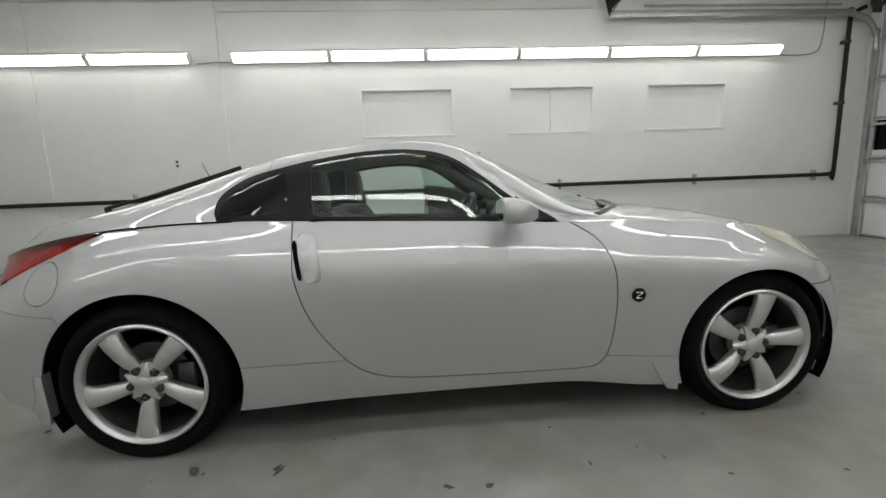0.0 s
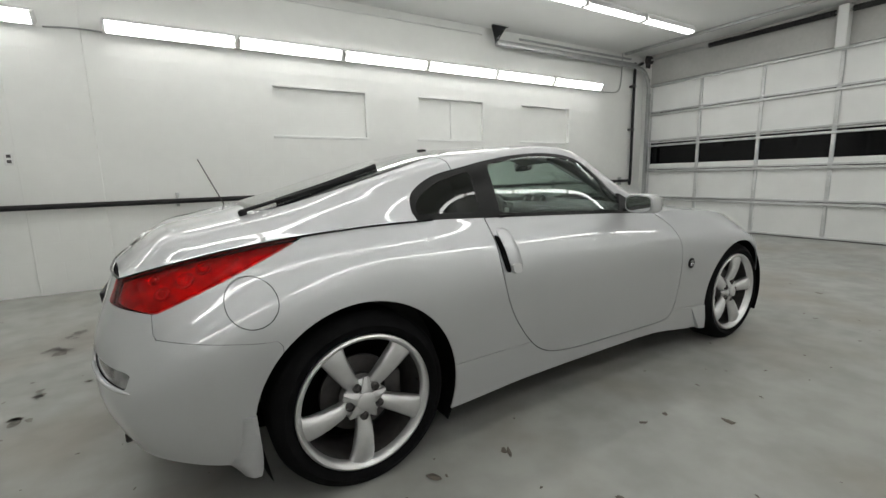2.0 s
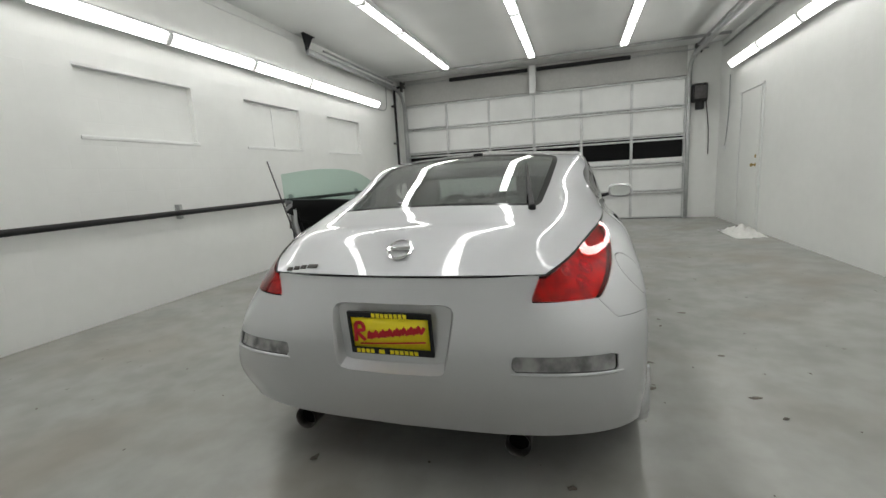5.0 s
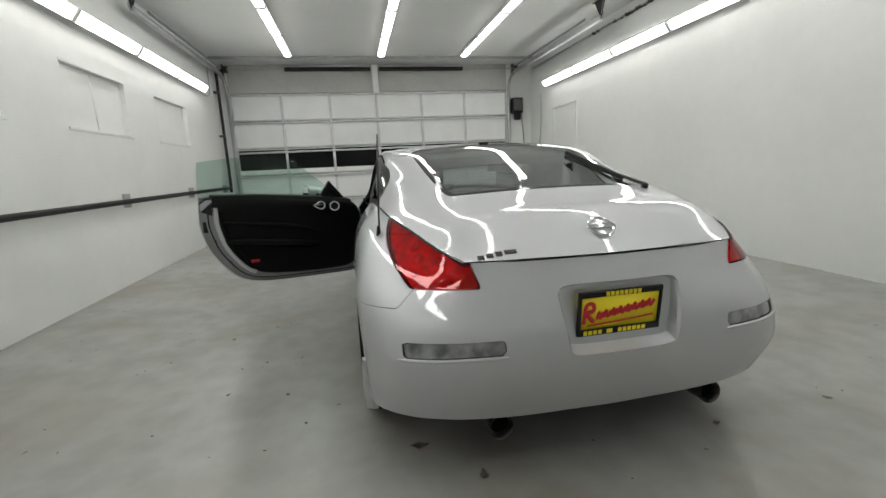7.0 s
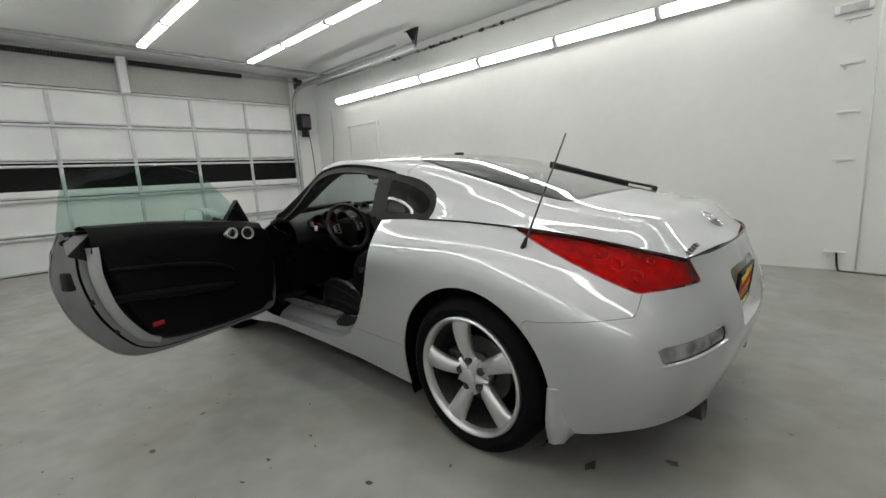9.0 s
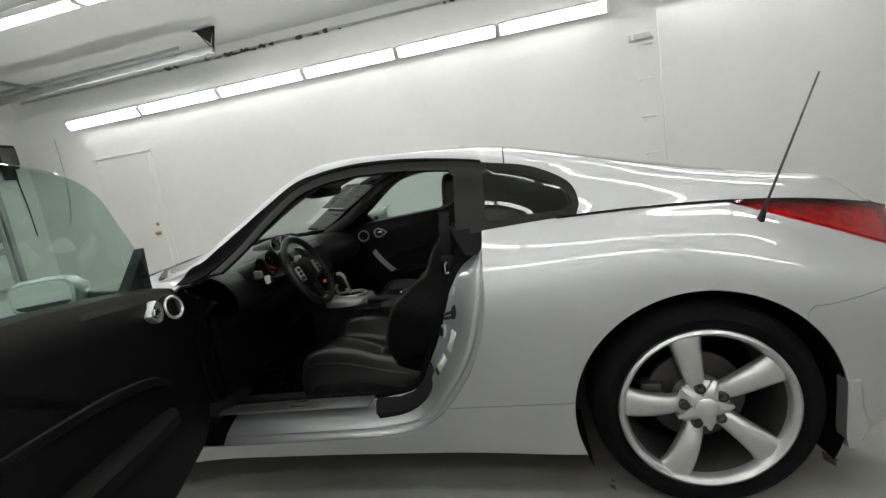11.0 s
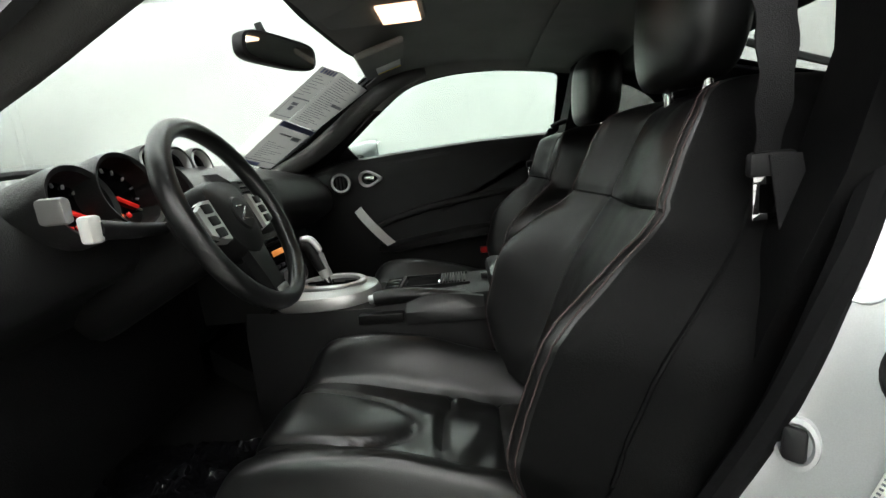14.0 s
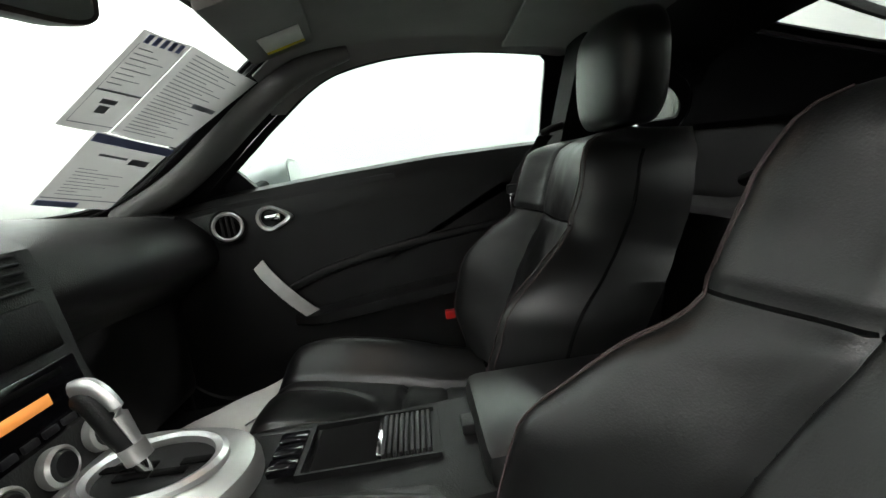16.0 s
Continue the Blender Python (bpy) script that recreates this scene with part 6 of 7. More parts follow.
        for k in range(2):
            part("dial_glow", box(r * .52, r * .66, -.0035, .0035, -.021, -.018, m=m @ pose(0, 0, 0, 0, 0, 170 + 30 * k)), REDGLOW, e, "red lit dial figure bar")
        for k in range(11):
            part("dial_mark", box(r * .78, r * .92, -.0014, .0014, -.021, -.018, m=m @ pose(0, 0, 0, 0, 0, -120 + 24 * k)), SATIN, e, "pale dial mark")
    part("warning_light", box(-.012, .012, -.006, .006, -.020, -.016, m=Matrix.Translation((.315, .440, .899)) @ pose(0, 0, 0, 0, -75, 0) @ Matrix.Translation((-.036, .012, 0))), ORANGE, e, "orange warning light")
    for y in (.603, .262):
        part("pod_side", box(.262, .300, y - .008, y + .008, .868, .902, .006), SATIN, e, "satin silver side of the pod")
    part("stalk_tip", box(.240, .258, .582, .604, .840, .876, .005), PAPER, e, "pale tip of the stalk")
    part("stalk", tube([(.27, .43, .838), (.26, .51, .845), (.250, .588, .857)], [.010, .012, .014], 10), BLACK, e, "black stalk")
    part("stalk", tube([(.26, .31, .835), (.235, .24, .845), (.215, .18, .86)], [.010, .012, .014], 10), BLACK, e, "black stalk")
    part("column_shroud", tube([(.50, .375, .70), (.30, .375, .79), (.22, .372, .82)], [.075, .065, .055], 14), TRIM, e, "black column shroud")
    part("side_vent_rail", tube([(.40, -.66, .897), (.50, -.665, .91), (.62, -.66, .915)], [.012, .02, .012], 8, smooth_steps=4), TRIM, e)


dashboard()


def steering_wheel():
    e = new("steering_wheel")
    e.parent = CAR
    e["label"] = "black leather steering wheel with silver button pads"
    e.matrix_basis = Matrix.Translation((.170, .380, .8435)) @ Vector((-.915, -.087, .382)).to_track_quat("Z", "Y").to_matrix().to_4x4()
    n, R, r = 64, .1665, .0155
    bm = bmesh.new()
    G = [[bm.verts.new(((R + r * math.cos(b)) * math.cos(a), (R + r * math.cos(b)) * math.sin(a), r * 1.1 * math.sin(b))) for b in np.linspace(0, 2 * math.pi, 14, endpoint=False)] for a in np.linspace(0, 2 * math.pi, n, endpoint=False)]
    for i in range(n):
        for j in range(14):
            bm.faces.new((G[i][j], G[(i + 1) % n][j], G[(i + 1) % n][(j + 1) % 14], G[i][(j + 1) % 14]))
    bmesh.ops.recalc_face_normals(bm, faces=bm.faces[:])
    part("rim", bm, LEATHER2, e, "black leather rim")
    pts = catmull([(.075, .035), (.06, .062), (0, .072), (-.06, .062), (-.075, .035), (-.065, -.02), (-.045, -.06), (0, -.075), (.045, -.06), (.065, -.02)], 4, True)
    part("hub_pad", loft([[(x * k, y * k, h) for x, y in pts] for k, h in ((.9, -.06), (1, -.045), (1, -.015), (.92, -.002), (.6, .006), (.2, .008))], cap=True), TRIM, e, "black airbag pad")
    part("hub_logo", lathe([(.032, .002), (.032, .008), (.029, .0105), (0, .010)], 26), TRIM, e, "round hub badge")
    bm = bmesh.new()
    for x0, y0, x1, y1 in ((-.018, .012, .020, .012), (.020, .012, -.020, -.012), (-.020, -.012, .018, -.012)):
        tube([(x0, y0, .0115), (x1, y1, .0115)], .0024, 6, bm=bm, flat=.6)
    part("hub_mark", bm, CHROME, e, "chrome strokes on the hub")
    for s in (-1, 1):
        part("spoke", loft([[(s * x, y, z + .0) for y, z in ((-h, -.022), (h, -.022), (h, -.004), (-h, -.004))] for x, h in ((.06, .036), (.11, .030), (.168, .020))], cap=True), TRIM, e, "black spoke")
        part("button_pad", loft([[(s * x, y, z) for y, z in ((-h, -.01), (h, -.01), (h * .9, .004), (-h * .9, .004))] for x, h in ((.076, .038), (.10, .034), (.128, .022))], cap=True), SATIN, e, "silver button pad")
        for k in (-1, 0, 1):
            part("button", box(-.012, .012, -.0075, .0075, 0, .008, .002, m=Matrix.Translation((s * .100, k * .020, 0))), BLACK, e)
    part("lower_spoke", loft([[(x * w, y, z) for x, z in ((-1, -.022), (1, -.022), (1, -.004), (-1, -.004))] for y, w in ((-.06, .036), (-.12, .028), (-.168, .030))], cap=True), TRIM, e, "black lower spoke")
    part("spoke_insert", box(-.022, .022, -.168, -.14, -.008, .001, .004), BRUSHED, e, "metal insert of the lower spoke")


steering_wheel()


def console():
    e = new("centre_console")
    e.parent = CAR
    e["label"] = "black centre console with a silver shifter surround"
    rows = []
    for x, w, z in ((.34, .125, .585), (.20, .125, .575), (.02, .120, .572), (-.24, .115, .588), (-.27, .112, .588), (-.52, .11, .585)):
        rows.append([(x, -w - .02, .24), (x, -w - .01, z - .06), (x, -w + .01, z - .004), (x, -w + .03, z), (x, w - .03, z), (x, w - .01, z - .004), (x, w + .01, z - .06), (x, w + .02, .24)])
    part("console_body", loft(rows, cap=True), TRIM, e, "black console body", angle=30)
    out = catmull([(.272, -.09), (.282, 0), (.270, .095), (.21, .122), (.12, .115), (.05, .075), (.025, .0), (.05, -.07), (.12, -.105), (.22, -.115)], 5, True)
    part("shifter_surround", loft([[(.16 + (x - .16) * k, y * k, z + .02 * (x - .1)) for x, y in out] for k, z in ((1.0, .572), (1.0, .588), (.95, .602), (.66, .612), (.62, .606))]), SATIN, e, "satin silver shifter surround")
    m = Matrix.Translation((.150, .0, .612)) @ pose(0, 0, 0, 0, -1, 0) @ Matrix.Diagonal((1.15, .92, 1, 1))
    part("gate_ring", lathe([(.078, -.01), (.078, .006), (.072, .010), (.064, .007), (.062, -.004)], 44, m), ALLOY, e, "bright oval gate ring")
    part("gate_plate", lathe([(.066, -.002), (0, .0)], 40, m), TRIM, e, "black shift gate")
    bm = bmesh.new()
    for k, (x, y) in enumerate(((.05, -.01), (.02, -.01), (.02, .012), (-.02, .012), (-.045, -.006))):
        box(x - .018, x + .018, y - .006, y + .006, .0, .003, bm=bm, m=m)
    part("gate_slot", bm, DARK, e)
    part("shift_lever", tube([(.158, 0, .60), (.172, 0, .645)], .009, 12), CHROME, e, "chrome shift lever")
    part("shift_grip", tube([(.168, 0, .64), (.180, .0, .665), (.192, .0, .698), (.203, .0, .716), (.219, .0, .720)], [.013, .016, .017, .017, .011], 14, smooth_steps=4), TRIM, e, "black shift grip")
    part("grip_trim", tube([(.160, 0, .648), (.168, .0, .675), (.180, .0, .711), (.198, .0, .733), (.219, .0, .7335)], [.005, .007, .009, .010, .009], 10, smooth_steps=4, flat=1.3), ALLOY, e, "silver trim of the shift grip")
    part("grip_collar", tube([(.164, 0, .630), (.171, 0, .652)], .0165, 14), SATIN, e)
    part("console_button", lathe([(.012, 0), (.012, .005), (0, .006)], 14, Matrix.Translation((.235, .085, .602))), BLACK, e)
    # hand brake
    part("brake_lever", tube([(.020, .100, .588), (-.03, .100, .592), (-.12, .100, .586), (-.20, .100, .572)], [.017, .019, .017, .015], 12, smooth_steps=4), LEATHER, e, "black leather hand brake")
    part("brake_button", tube([(.016, .100, .588), (.034, .100, .587)], .011, 12), ALLOY, e, "silver brake button")
    part("brake_boot", loft([[(x, .100 + y, z) for y, z in ((-.045, .575), (-.02, h), (.02, h), (.045, .56), (.045, .53), (-.045, .53))] for x, h in ((-.06, .578), (-.12, .594), (-.19, .588), (-.245, .578))], cap=True), LEATHER, e, "gathered leather boot")
    part("brake_tray", box(-.05, .06, .105, .135, .535, .558, .004), TRIM, e)
    # cup holder, ribbed cover, switches, lid
    part("cup_holder", box(-.135, -.045, -.070, .022, .5835, .5895, .004), DARK, e, "dark cup holder")
    part("cup_frame", loft([[(-.13 + x * k, -.024 + y * k, z) for x, y in ((-.085, -.056), (.10, -.056), (.10, .056), (-.085, .056))] for k, z in ((1.0, .582), (1.0, .5925), (.93, .5925), (.93, .584))]), TRIM, e, smooth=False)
    for k in range(9):
        x = -.140 - .0075 * k
        part("rib", box(x - .003, x + .002, -.068, .022, .585, .5955, .001), DASH, e)
    part("chrome_strip", box(-.138, -.131, -.068, .022, .586, .5965, .002), CHROME, e)
    for k in range(3):
        part("switch", box(-.028, .012, -.070 + .030 * k, -.045 + .030 * k, .580, .5925, .003), GLOSSBLACK, e, "dark seat switch")
    part("armrest_lid", box(-.50, -.262, -.105, .105, .575, .628, .018), LEATHER, e, "padded armrest lid")
    part("lid_latch", box(-.264, -.245, -.028, .002, .588, .604, .003), DASH, e)


console()


def overhead():
    part("mirror_arm", tube([(.225, .03, 1.262), (.215, .02, 1.225)], .010, 8), BLACK, CAR)
    m = Matrix.Translation((.200, -.006, 1.203)) @ pose(0, 0, 0, 0, -6, -20)
    rows = []
    for x, k in ((.028, .80), (.018, .96), (-.004, 1.0), (-.014, .98)):
        rows.append([tuple(m @ Vector((x, .128 * k * math.copysign(abs(math.cos(a)) ** .45, math.cos(a)), .036 * k * math.copysign(abs(math.sin(a)) ** .6, math.sin(a)) - .004 * math.cos(a)))) for a in np.linspace(0, 2 * math.pi, 28, endpoint=False)])
    part("rear_view_mirror", loft(rows, cap=True), BLACK, CAR, "black rear-view mirror")
    g = [tuple(m @ Vector((-.0152, .116 * math.copysign(abs(math.cos(a)) ** .45, math.cos(a)), .029 * math.copysign(abs(math.sin(a)) ** .6, math.sin(a))))) for a in np.linspace(0, 2 * math.pi, 28, endpoint=False)]
    part("mirror_pane", loft([g, [(x - .0015, y, z) for x, y, z in g]], cap=True), MIRROR, CAR, "mirror pane")
    part("overhead_console", box(-.17, .09, -.085, .085, 1.257, 1.284, .014), HEADLINER, CAR, "grey overhead console")
    for y in (-.032, .032):
        part("dome_light", box(-.155, -.058, y - .026, y + .026, 1.249, 1.2585, .004), DOME, CAR, "lit warm dome light")
    for s in (-1, 1):
        m = Matrix.Translation((.0, s * .36, 1.238)) @ pose(0, 0, 0, s * 3, 16, -s * 6)
        part("sun_visor", box(-.075, .075, -.19, .19, -.011, .011, .010, m=m), HEADLINER, CAR, "grey sun visor")
        if s < 0:
            part("visor_label", box(-.055, .03, -.12, -.02, -.0135, -.0115, m=m), PAPER, CAR, "pale warning label")
            part("label_strip", box(-.055, .03, -.138, -.12, -.0138, -.0115, m=m), PLATE, CAR, "yellow label strip")


def window_paper(tl, tr, bl, br, bars):
    """A sheet of print inside the windshield, from its corners; bars in its own axes (u across, v down)."""
    c = [Vector(k) for k in (tl, tr, bl, br)]
    nrm = (c[1] - c[0]).cross(c[2] - c[0]).normalized()
    if nrm.z > 0:
        nrm = -nrm
    def at(u, v, d):
        return c[0] * (1 - u) * (1 - v) + c[1] * u * (1 - v) + c[2] * (1 - u) * v + c[3] * u * v + nrm * d
    def patch(u0, u1, v0, v1, d, n):
        bm = bmesh.new()
        G = [[bm.verts.new(at(u0 + (u1 - u0) * i / n, v0 + (v1 - v0) * j / n, d + (.003 * math.sin(math.pi * i / n) if n > 1 else .003))) for j in range(n + 1)] for i in range(n + 1)]
        for i in range(n):
            for j in range(n):
                bm.faces.new((G[i][j], G[i + 1][j], G[i + 1][j + 1], G[i][j + 1]))
        return bm
    p = part("window_paper", patch(0, 1, 0, 1, .014, 6), SHEET, CAR, "printed sheet taped inside the windshield")
    for u0, u1, v0, v1, ink in bars:
        part("print_bar", patch(u0, u1, v0, v1, .0155, 1), ink, p)


SHEET = mat("thin_paper", (0.60, 0.60, 0.585), 0.7, var=0.03, scale=30)
_nt = SHEET.node_tree
_tl, _mx = _nt.nodes.new("ShaderNodeBsdfTranslucent"), _nt.nodes.new("ShaderNodeMixShader")
_tl.inputs[0].default_value = (0.62, 0.63, 0.62, 1)
_mx.inputs[0].default_value = 0.14
_nt.links.new(_nt.nodes["Principled BSDF"].outputs[0], _mx.inputs[1])
_nt.links.new(_tl.outputs[0], _mx.inputs[2])
_nt.links.new(_mx.outputs[0], _nt.nodes["Material Output"].inputs[0])
BLUEBAR = mat("blue_print", (0.16, 0.19, 0.36), 0.6)
overhead()
window_paper((.178, -.275, 1.236), (.150, -.375, 1.234), (.392, -.323, 1.117), (.370, -.426, 1.108), [(.1 + .16 * k, .2 + .16 * k, .01, .09, BLUEBAR) for k in range(5)] + [(.06, .94, .56, .58, INK), (.06, .94, .92, .93, INK), (.3, .6, .65, .70, INK), (.35, .55, .72, .80, INK), (.06, .07, .1, .92, INK), (.93, .94, .1, .92, INK)] + [(.12, .4 + .45 * ((k * 3) % 7) / 7, .14 + .05 * k, .149 + .05 * k, INK) for k in range(8)])
window_paper((.150, -.378, 1.234), (.112, -.592, 1.206), (.370, -.430, 1.107), (.330, -.592, 1.082), [(.07, .45 + .40 * ((k * 7) % 5) / 5, .04 + .038 * k, .049 + .038 * k, INK) for k in range(24)] + [(.55, .9, .45, .50, INK)])
window_paper((.374, -.400, 1.110), (.334, -.592, 1.080), (.592, -.468, .990), (.552, -.64, .960), [(0, 1, .0, .10, BLUEBAR), (.72, .95, .02, .08, SHEET), (.2, .55, .22, .25, INK), (.6, .85, .22, .30, INK), (0, 1, .85, .865, INK), (0, .5, .90, .98, BLUEBAR)] + [(.12, .35 + .5 * ((k * 5) % 7) / 7, .43 + .045 * k, .439 + .045 * k, INK) for k in range(9)])


def pillar_trims():
    for s in (-1, 1):
        part("pillar_trim", tube([(.56, s * .685, .915), (.40, s * .665, .975), (.26, s * .635, 1.055), (.12, s * .60, 1.145), (.0, s * .578, 1.205), (-.12, s * .575, 1.232)], [.03, .036, .036, .033, .028, .015], 10, smooth_steps=5), PILLARCLOTH, CAR, "dark grey windshield pillar trim")
    # dark header behind the cabin, under the hatch glass
    for x0, x1, m, label in ((-.50, -.80, HEADLINER, "grey cloth rear of the headliner"), (-.80, -1.02, TRIM, "black rear header trim")):
        t = keep(ROOF, x0 - ROOF[0][:, 0])
        t = keep(t, t[0][:, 0] - x1)
        t = keep(t, t[0][:, 2] - 1.10)
        t = keep(t, -np.minimum(sdf(t[0][:, [0, 2]], DLO), t[0][:, 1] - .4) - .012)
        sheet_part("rear_header", offset(join(t, mirror(t)), -.050), m, CAR, label, 0.006)


pillar_trims()


# ---------------------------------------------------------------- small things in the garage
def wall_bits():
    d = thing("door_2", "flush side door painted over in wall white, with a small knob", "door", kind="structure")
    part("door_leaf", box(4.20, 5.0, Y0 - .004, Y0 + .012, .09, 2.20, .004), WALL, d, smooth=False)
    part("head_trim", box(4.10, 5.08, Y0, Y0 + .022, 2.215, 2.245, .004), WHITE, d)
    for x in (4.12, 5.05):
        part("side_trim", box(x - .012, x + .012, Y0, Y0 + .012, .09, 2.215, .003), WHITE, d)
    part("knob", lathe([(.028, 0), (.026, .006), (.012, .012), (.012, .03), (.026, .04), (.028, .055), (.018, .066), (0, .068)], 18, Matrix.Translation((4.29, Y0 + .012, 1.07)) @ pose(0, 0, 0, -90, 0, 0)), BRASS, d, "brass door knob")
    part("deadbolt", lathe([(.026, 0), (.024, .010), (0, .014)], 18, Matrix.Translation((4.29, Y0 + .012, 1.20)) @ pose(0, 0, 0, -90, 0, 0)), BRASS, d, "brass deadbolt")
    # stubs of an old ladder on the south wall
    for z, w in ((2.29, .13), (1.92, .10), (1.51, .10), (1.10, .08), (.25, .08)):
        t = thing("wall_stub", "short white-painted metal stub on the block wall", "wall stub", "stubs on the wall")
        part("stub", box(-2.40 - w / 2, -2.29, Y0, Y0 + .022, z - .012, z + .012, .005), WHITE, t)
        part("flange", box(-2.335, -2.315, Y0, Y0 + .012, z - .05, z + .01, .003), WHITE, t)
    t = thing("wall_conduit", "thin white conduit on the south wall", "conduit")
    part("conduit_run", tube([(-2.52, Y0 + .012, .10), (-2.52, Y0 + .012, 2.62)], .007, 8), WHITE, t)
    t = thing("junction_box", "small white junction box on the wall", "junction box")
    part("box_body", box(-2.47, -2.22, Y0, Y0 + .05, 2.33, 2.40, .008), WHITE, t)
    part("box_lid", box(-2.44, -2.26, Y0 + .05, Y0 + .056, 2.335, 2.395, .003), STEEL, t)
    t = thing("floor_cable", "black cable lying along the south wall", "cable")
    part("cable", tube([(-2.38, Y0 + .02, .25), (-2.40, Y0 + .03, .10), (-2.46, Y0 + .06, .082), (-2.8, Y0 + .10, .08), (-3.4, Y0 + .07, .085), (-4.4, Y0 + .12, .082)], .009, 8, smooth_steps=6), BLACK, t)
    t = thing("wall_cable", "thin white drop cable hung on the south wall", "cable")
    part("cable", tube([(5.62, Y0 + .02, 2.62), (5.62, Y0 + .02, 2.0), (5.72, Y0 + .02, 1.5), (5.80, Y0 + .02, 1.42)], .008, 8, smooth_steps=5), STEEL, t)
    part("cable_end", box(5.76, 5.86, Y0, Y0 + .03, 1.34, 1.43, .006), WHITE, t)
    # switch and conduit on the north wall
    t = thing("wall_outlet", "small white wall outlet with two dark sockets", "outlet")
    part("outlet_plate", box(-3.185, -3.115, Y1 - .010, Y1, 1.345, 1.46, .004), WHITE, t)
    for z in (1.378, 1.427):
        part("socket", box(-3.166, -3.134, Y1 - .013, Y1 - .009, z - .015, z + .015, .003), IRON, t, "dark socket face")
    for x in (-2.48, -4.7):
        t = thing("wall_pilaster", "shallow white pilaster edge in the block wall", "pilaster", kind="structure")
        part("strip", box(x - .6 if x < -4 else x - .62, x, Y1 - .022, Y1, .05, ZC, .004), WALL, t, smooth=False)
    t = thing("light_cable", "thin cable between the wall lights", "cable")
    part("cable", tube([(-2.75, Y1 - .04, 2.60), (-2.5, Y1 - .03, 2.62), (-2.26, Y1 - .04, 2.61)], .008, 6, smooth_steps=4), STEEL, t)
    part("cable", tube([(4.85, Y1 - .04, 2.61), (5.1, Y1 - .02, 2.60), (5.42, Y1 - .02, 2.63), (5.52, Y1 - .02, 2.8), (5.54, Y1 - .02, ZC)], .008, 6, smooth_steps=5), STEEL, t)
    t = thing("top_conduit", "thin conduit along the top of the wall", "conduit", "conduits")
    part("pipe", tube([(-2.45, Y1 - .012, 3.21), (2.3, Y1 - .012, 3.22)], .008, 6), WHITE, t)
    t = thing("top_conduit", "stained pipe along the top of the south wall", "conduit", "conduits")
    part("pipe", tube([(-6.0, Y0 + .03, 3.185), (0, Y0 + .03, 3.19), (6.0, Y0 + .03, 3.195)], .016, 8), STEEL, t)
    rnd = random.Random(7)
    for a, b in ((1.05, 1.75), (1.95, 3.05), (3.3, 3.75), (-.6, -.2)):
        pts, rad = [], []
        for k in range(int((b - a) / .035)):
            pts.append((a + .035 * k, Y0 + .028 + rnd.uniform(-.004, .004), 3.19 + rnd.uniform(-.012, .008)))
            rad.append(rnd.uniform(.006, .026))
        part("rust_scale", tube(pts, rad, 7), RUST, t, "dark flaking rust on the pipe")
    t = thing("ceiling_trim", "grey steel angle along the ceiling before the door", "trim", kind="structure")
    part("angle", box(5.55, 5.60, Y0 + .05, Y1 - .05, 3.285, ZC, .004), STEEL, t)
    # crumpled cloth by the wall
    t = thing("crumpled_cloth", "crumpled white cloth on the floor by the wall", "cloth")
    bm = bmesh.new()
    n = 26
    G = [[bm.verts.new((3.95 + .9 * (i / n - .5) * (1 + .2 * noise.noise((j * .3, 1, 4))), -2.96 + .42 * (j / n - .5), .07 + max(0, .10 * (1 - (2 * i / n - 1) ** 2) * (1 - (2 * j / n - 1) ** 2) * (1 + 1.1 * noise.noise((i * .33, j * .33, 2)))))) for j in range(n + 1)] for i in range(n + 1)]
    for i in range(n):
        for j in range(n):
            bm.faces.new((G[i][j], G[i + 1][j], G[i + 1][j + 1], G[i][j + 1]))
    part("cloth", bm, PAPER, t, angle=80)


RUST = mat("dark_rust", (0.045, 0.038, 0.032), 0.85, var=0.4, scale=30, bump=0.4, bump_scale=80)
BRASS = mat("brass", (0.45, 0.33, 0.14), 0.3, 0.9, var=0.1, scale=30)
wall_bits()


def flake(x, y, r, stretch, seed, bm):
    rnd = random.Random(seed)
    n = 9
    a0 = rnd.uniform(0, 6.28)
    z = floor_z(x, y)
    ring = []
    for k in range(n):
        a = 2 * math.pi * k / n
        q = r * rnd.uniform(.55, 1.15)
        u, w = q * math.cos(a) * stretch, q * math.sin(a)
        ring.append(bm.verts.new((x + u * math.cos(a0) - w * math.sin(a0), y + u * math.sin(a0) + w * math.cos(a0), z + .0025)))
    top = bm.verts.new((x, y, z + .0035 + r * .12))
    for k in range(n):
        bm.faces.new((ring[k], ring[(k + 1) % n], top))


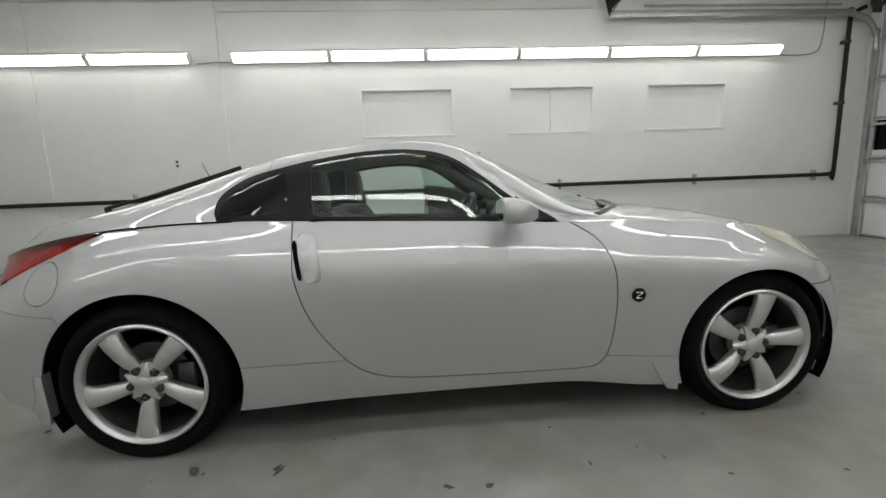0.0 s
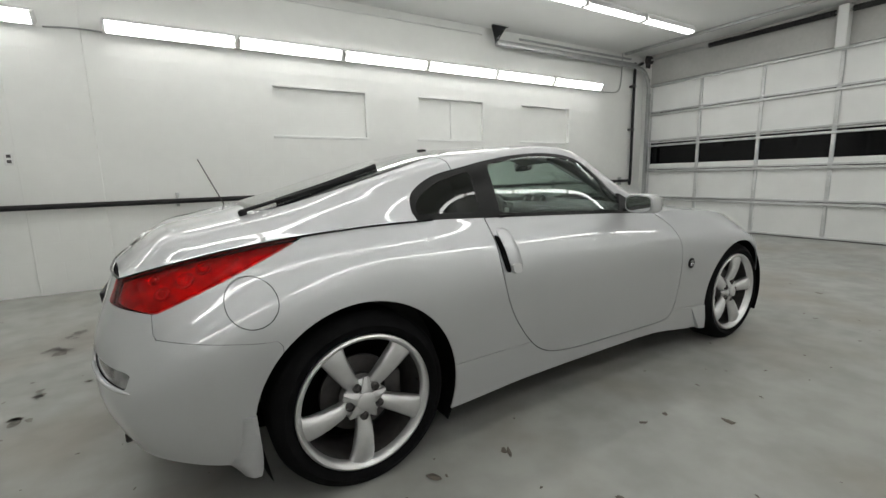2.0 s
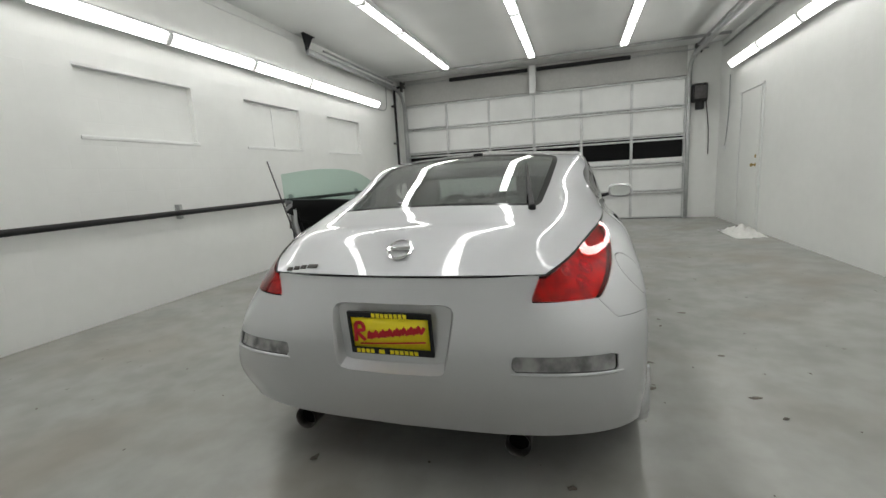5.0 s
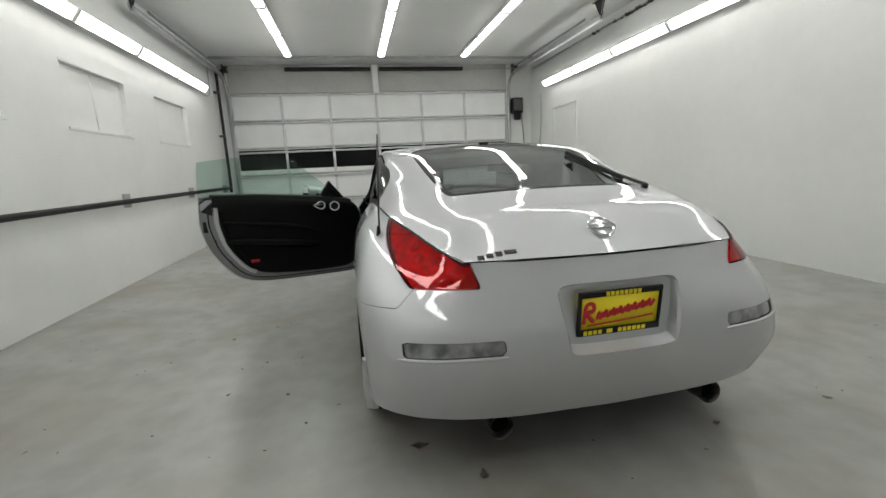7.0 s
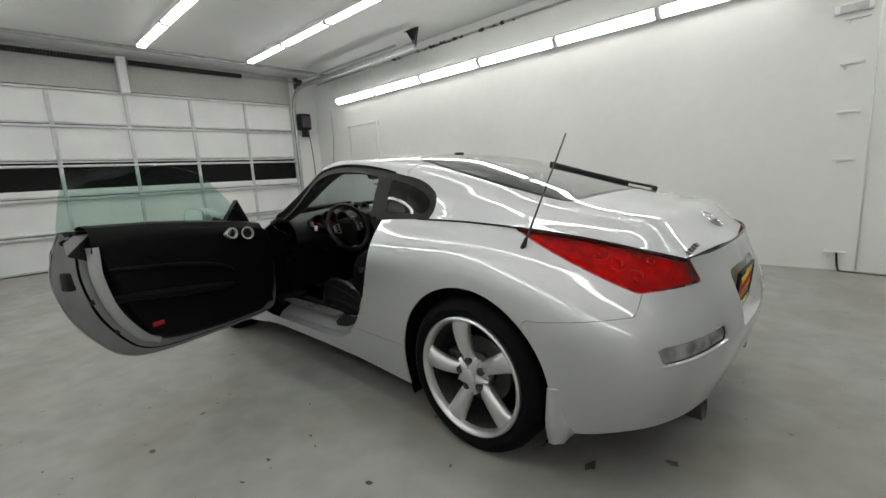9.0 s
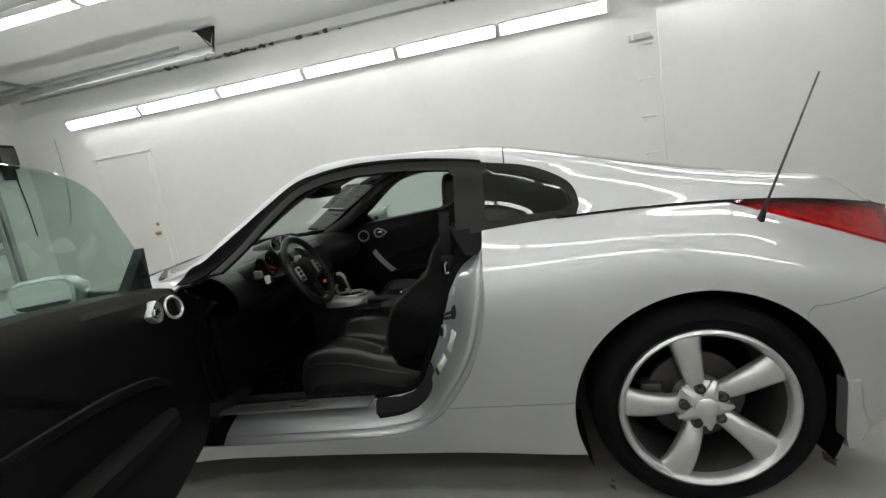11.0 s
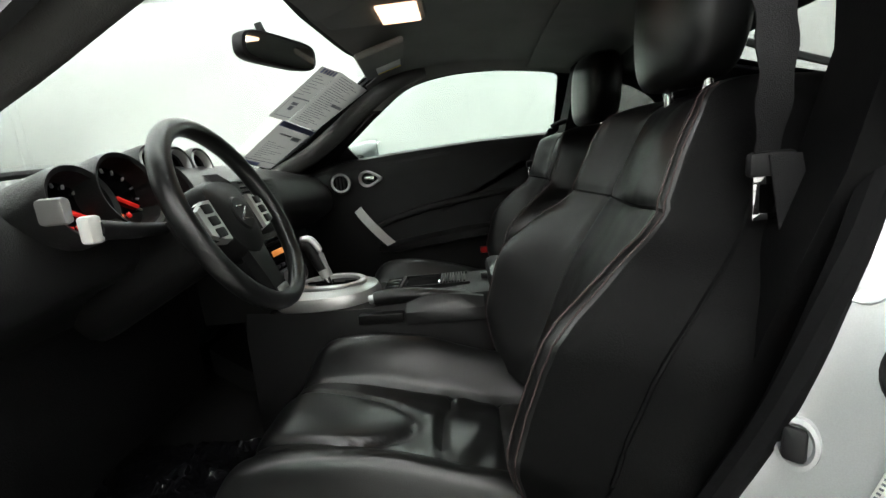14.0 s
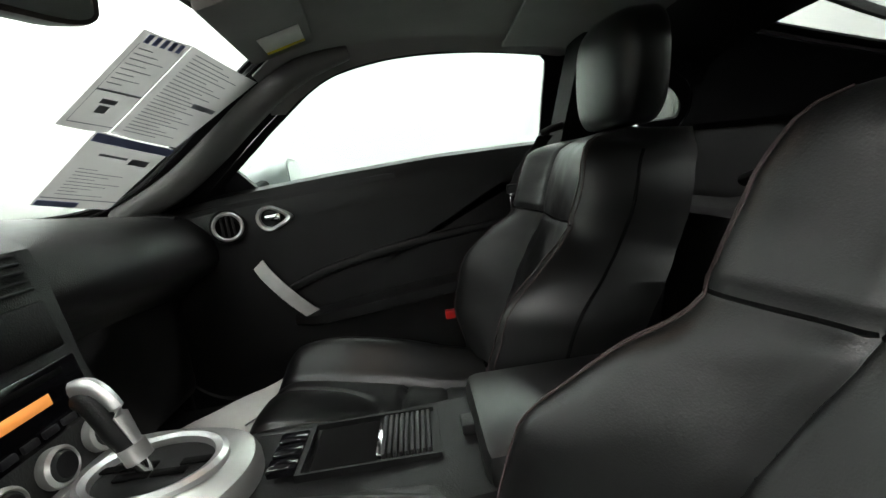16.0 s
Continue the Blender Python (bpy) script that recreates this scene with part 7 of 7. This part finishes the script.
def floor_dirt():
    rnd = random.Random(4)
    big = [(-1.11, -.99, .022, 1.6), (-.78, -1.01, .016, 1.4), (-.11, -1.20, .013, 1.7), (.22, -1.41, .020, 2.2), (-.61, -1.45, .017, 1.5), (.04, -1.21, .012, 1.6), (-1.12, -1.46, .020, 1.8),
           (-1.96, -.60, .018, 1.4), (-1.77, .68, .024, 1.6), (-2.01, .47, .019, 1.5), (-1.15, 1.30, .013, 1.3), (-1.06, 1.62, .012, 1.4), (-.19, 1.80, .016, 1.5), (-.02, 1.53, .013, 1.5), (-1.93, -1.24, .016, 1.5),
           (-2.41, .85, .016, 1.5), (-1.3, -1.52, .014, 1.6), (2.47, -1.94, .022, 1.5), (3.11, -.78, .026, 1.5), (-.77, -1.03, .012, 3.0)]
    for k, (x, y, r, st) in enumerate(big):
        t = thing("debris_flake", "small dark flake of dirt on the floor", "debris", "flakes on the floor")
        bm = bmesh.new()
        flake(x, y, r, st, k, bm)
        part("flake", bm, DIRT, t, smooth=False)
    # worn-off paint patches
    for k, (x, y, r, st) in enumerate(((-2.70, 1.55, .075, 1.9), (-2.63, 1.90, .06, 1.6), (-2.62, .81, .034, 1.5), (-2.62, .51, .05, 1.7), (-2.95, 1.2, .05, 1.5))):
        t = thing("worn_patch", "dark patch of worn floor paint", "stain", "worn patches")
        bm = bmesh.new()
        for q in range(4):
            a = rnd.uniform(0, 6.28)
            flake(x + r * .7 * math.cos(a), y + r * 1.2 * math.sin(a), r * rnd.uniform(.35, .7), st, 50 * k + q, bm)
        for v in bm.verts:
            v.co.z = floor_z(v.co.x, v.co.y) + .003
        part("patch", bm, PATCH, t, smooth=False)
    bm = bmesh.new()
    for k in range(420):
        x, y = rnd.uniform(-4.2, 5.5), rnd.uniform(-2.9, 3.0)
        flake(x, y, rnd.uniform(.0025, .008), rnd.uniform(1, 2.6), 900 + k, bm)
    tagged(part("grit", bm, DIRT, smooth=False), "fine grit scattered over the floor", "grit", kind="stuff")


PATCH = mat("worn_concrete", (0.13, 0.12, 0.105), 0.7, var=0.3, scale=30)
floor_dirt()
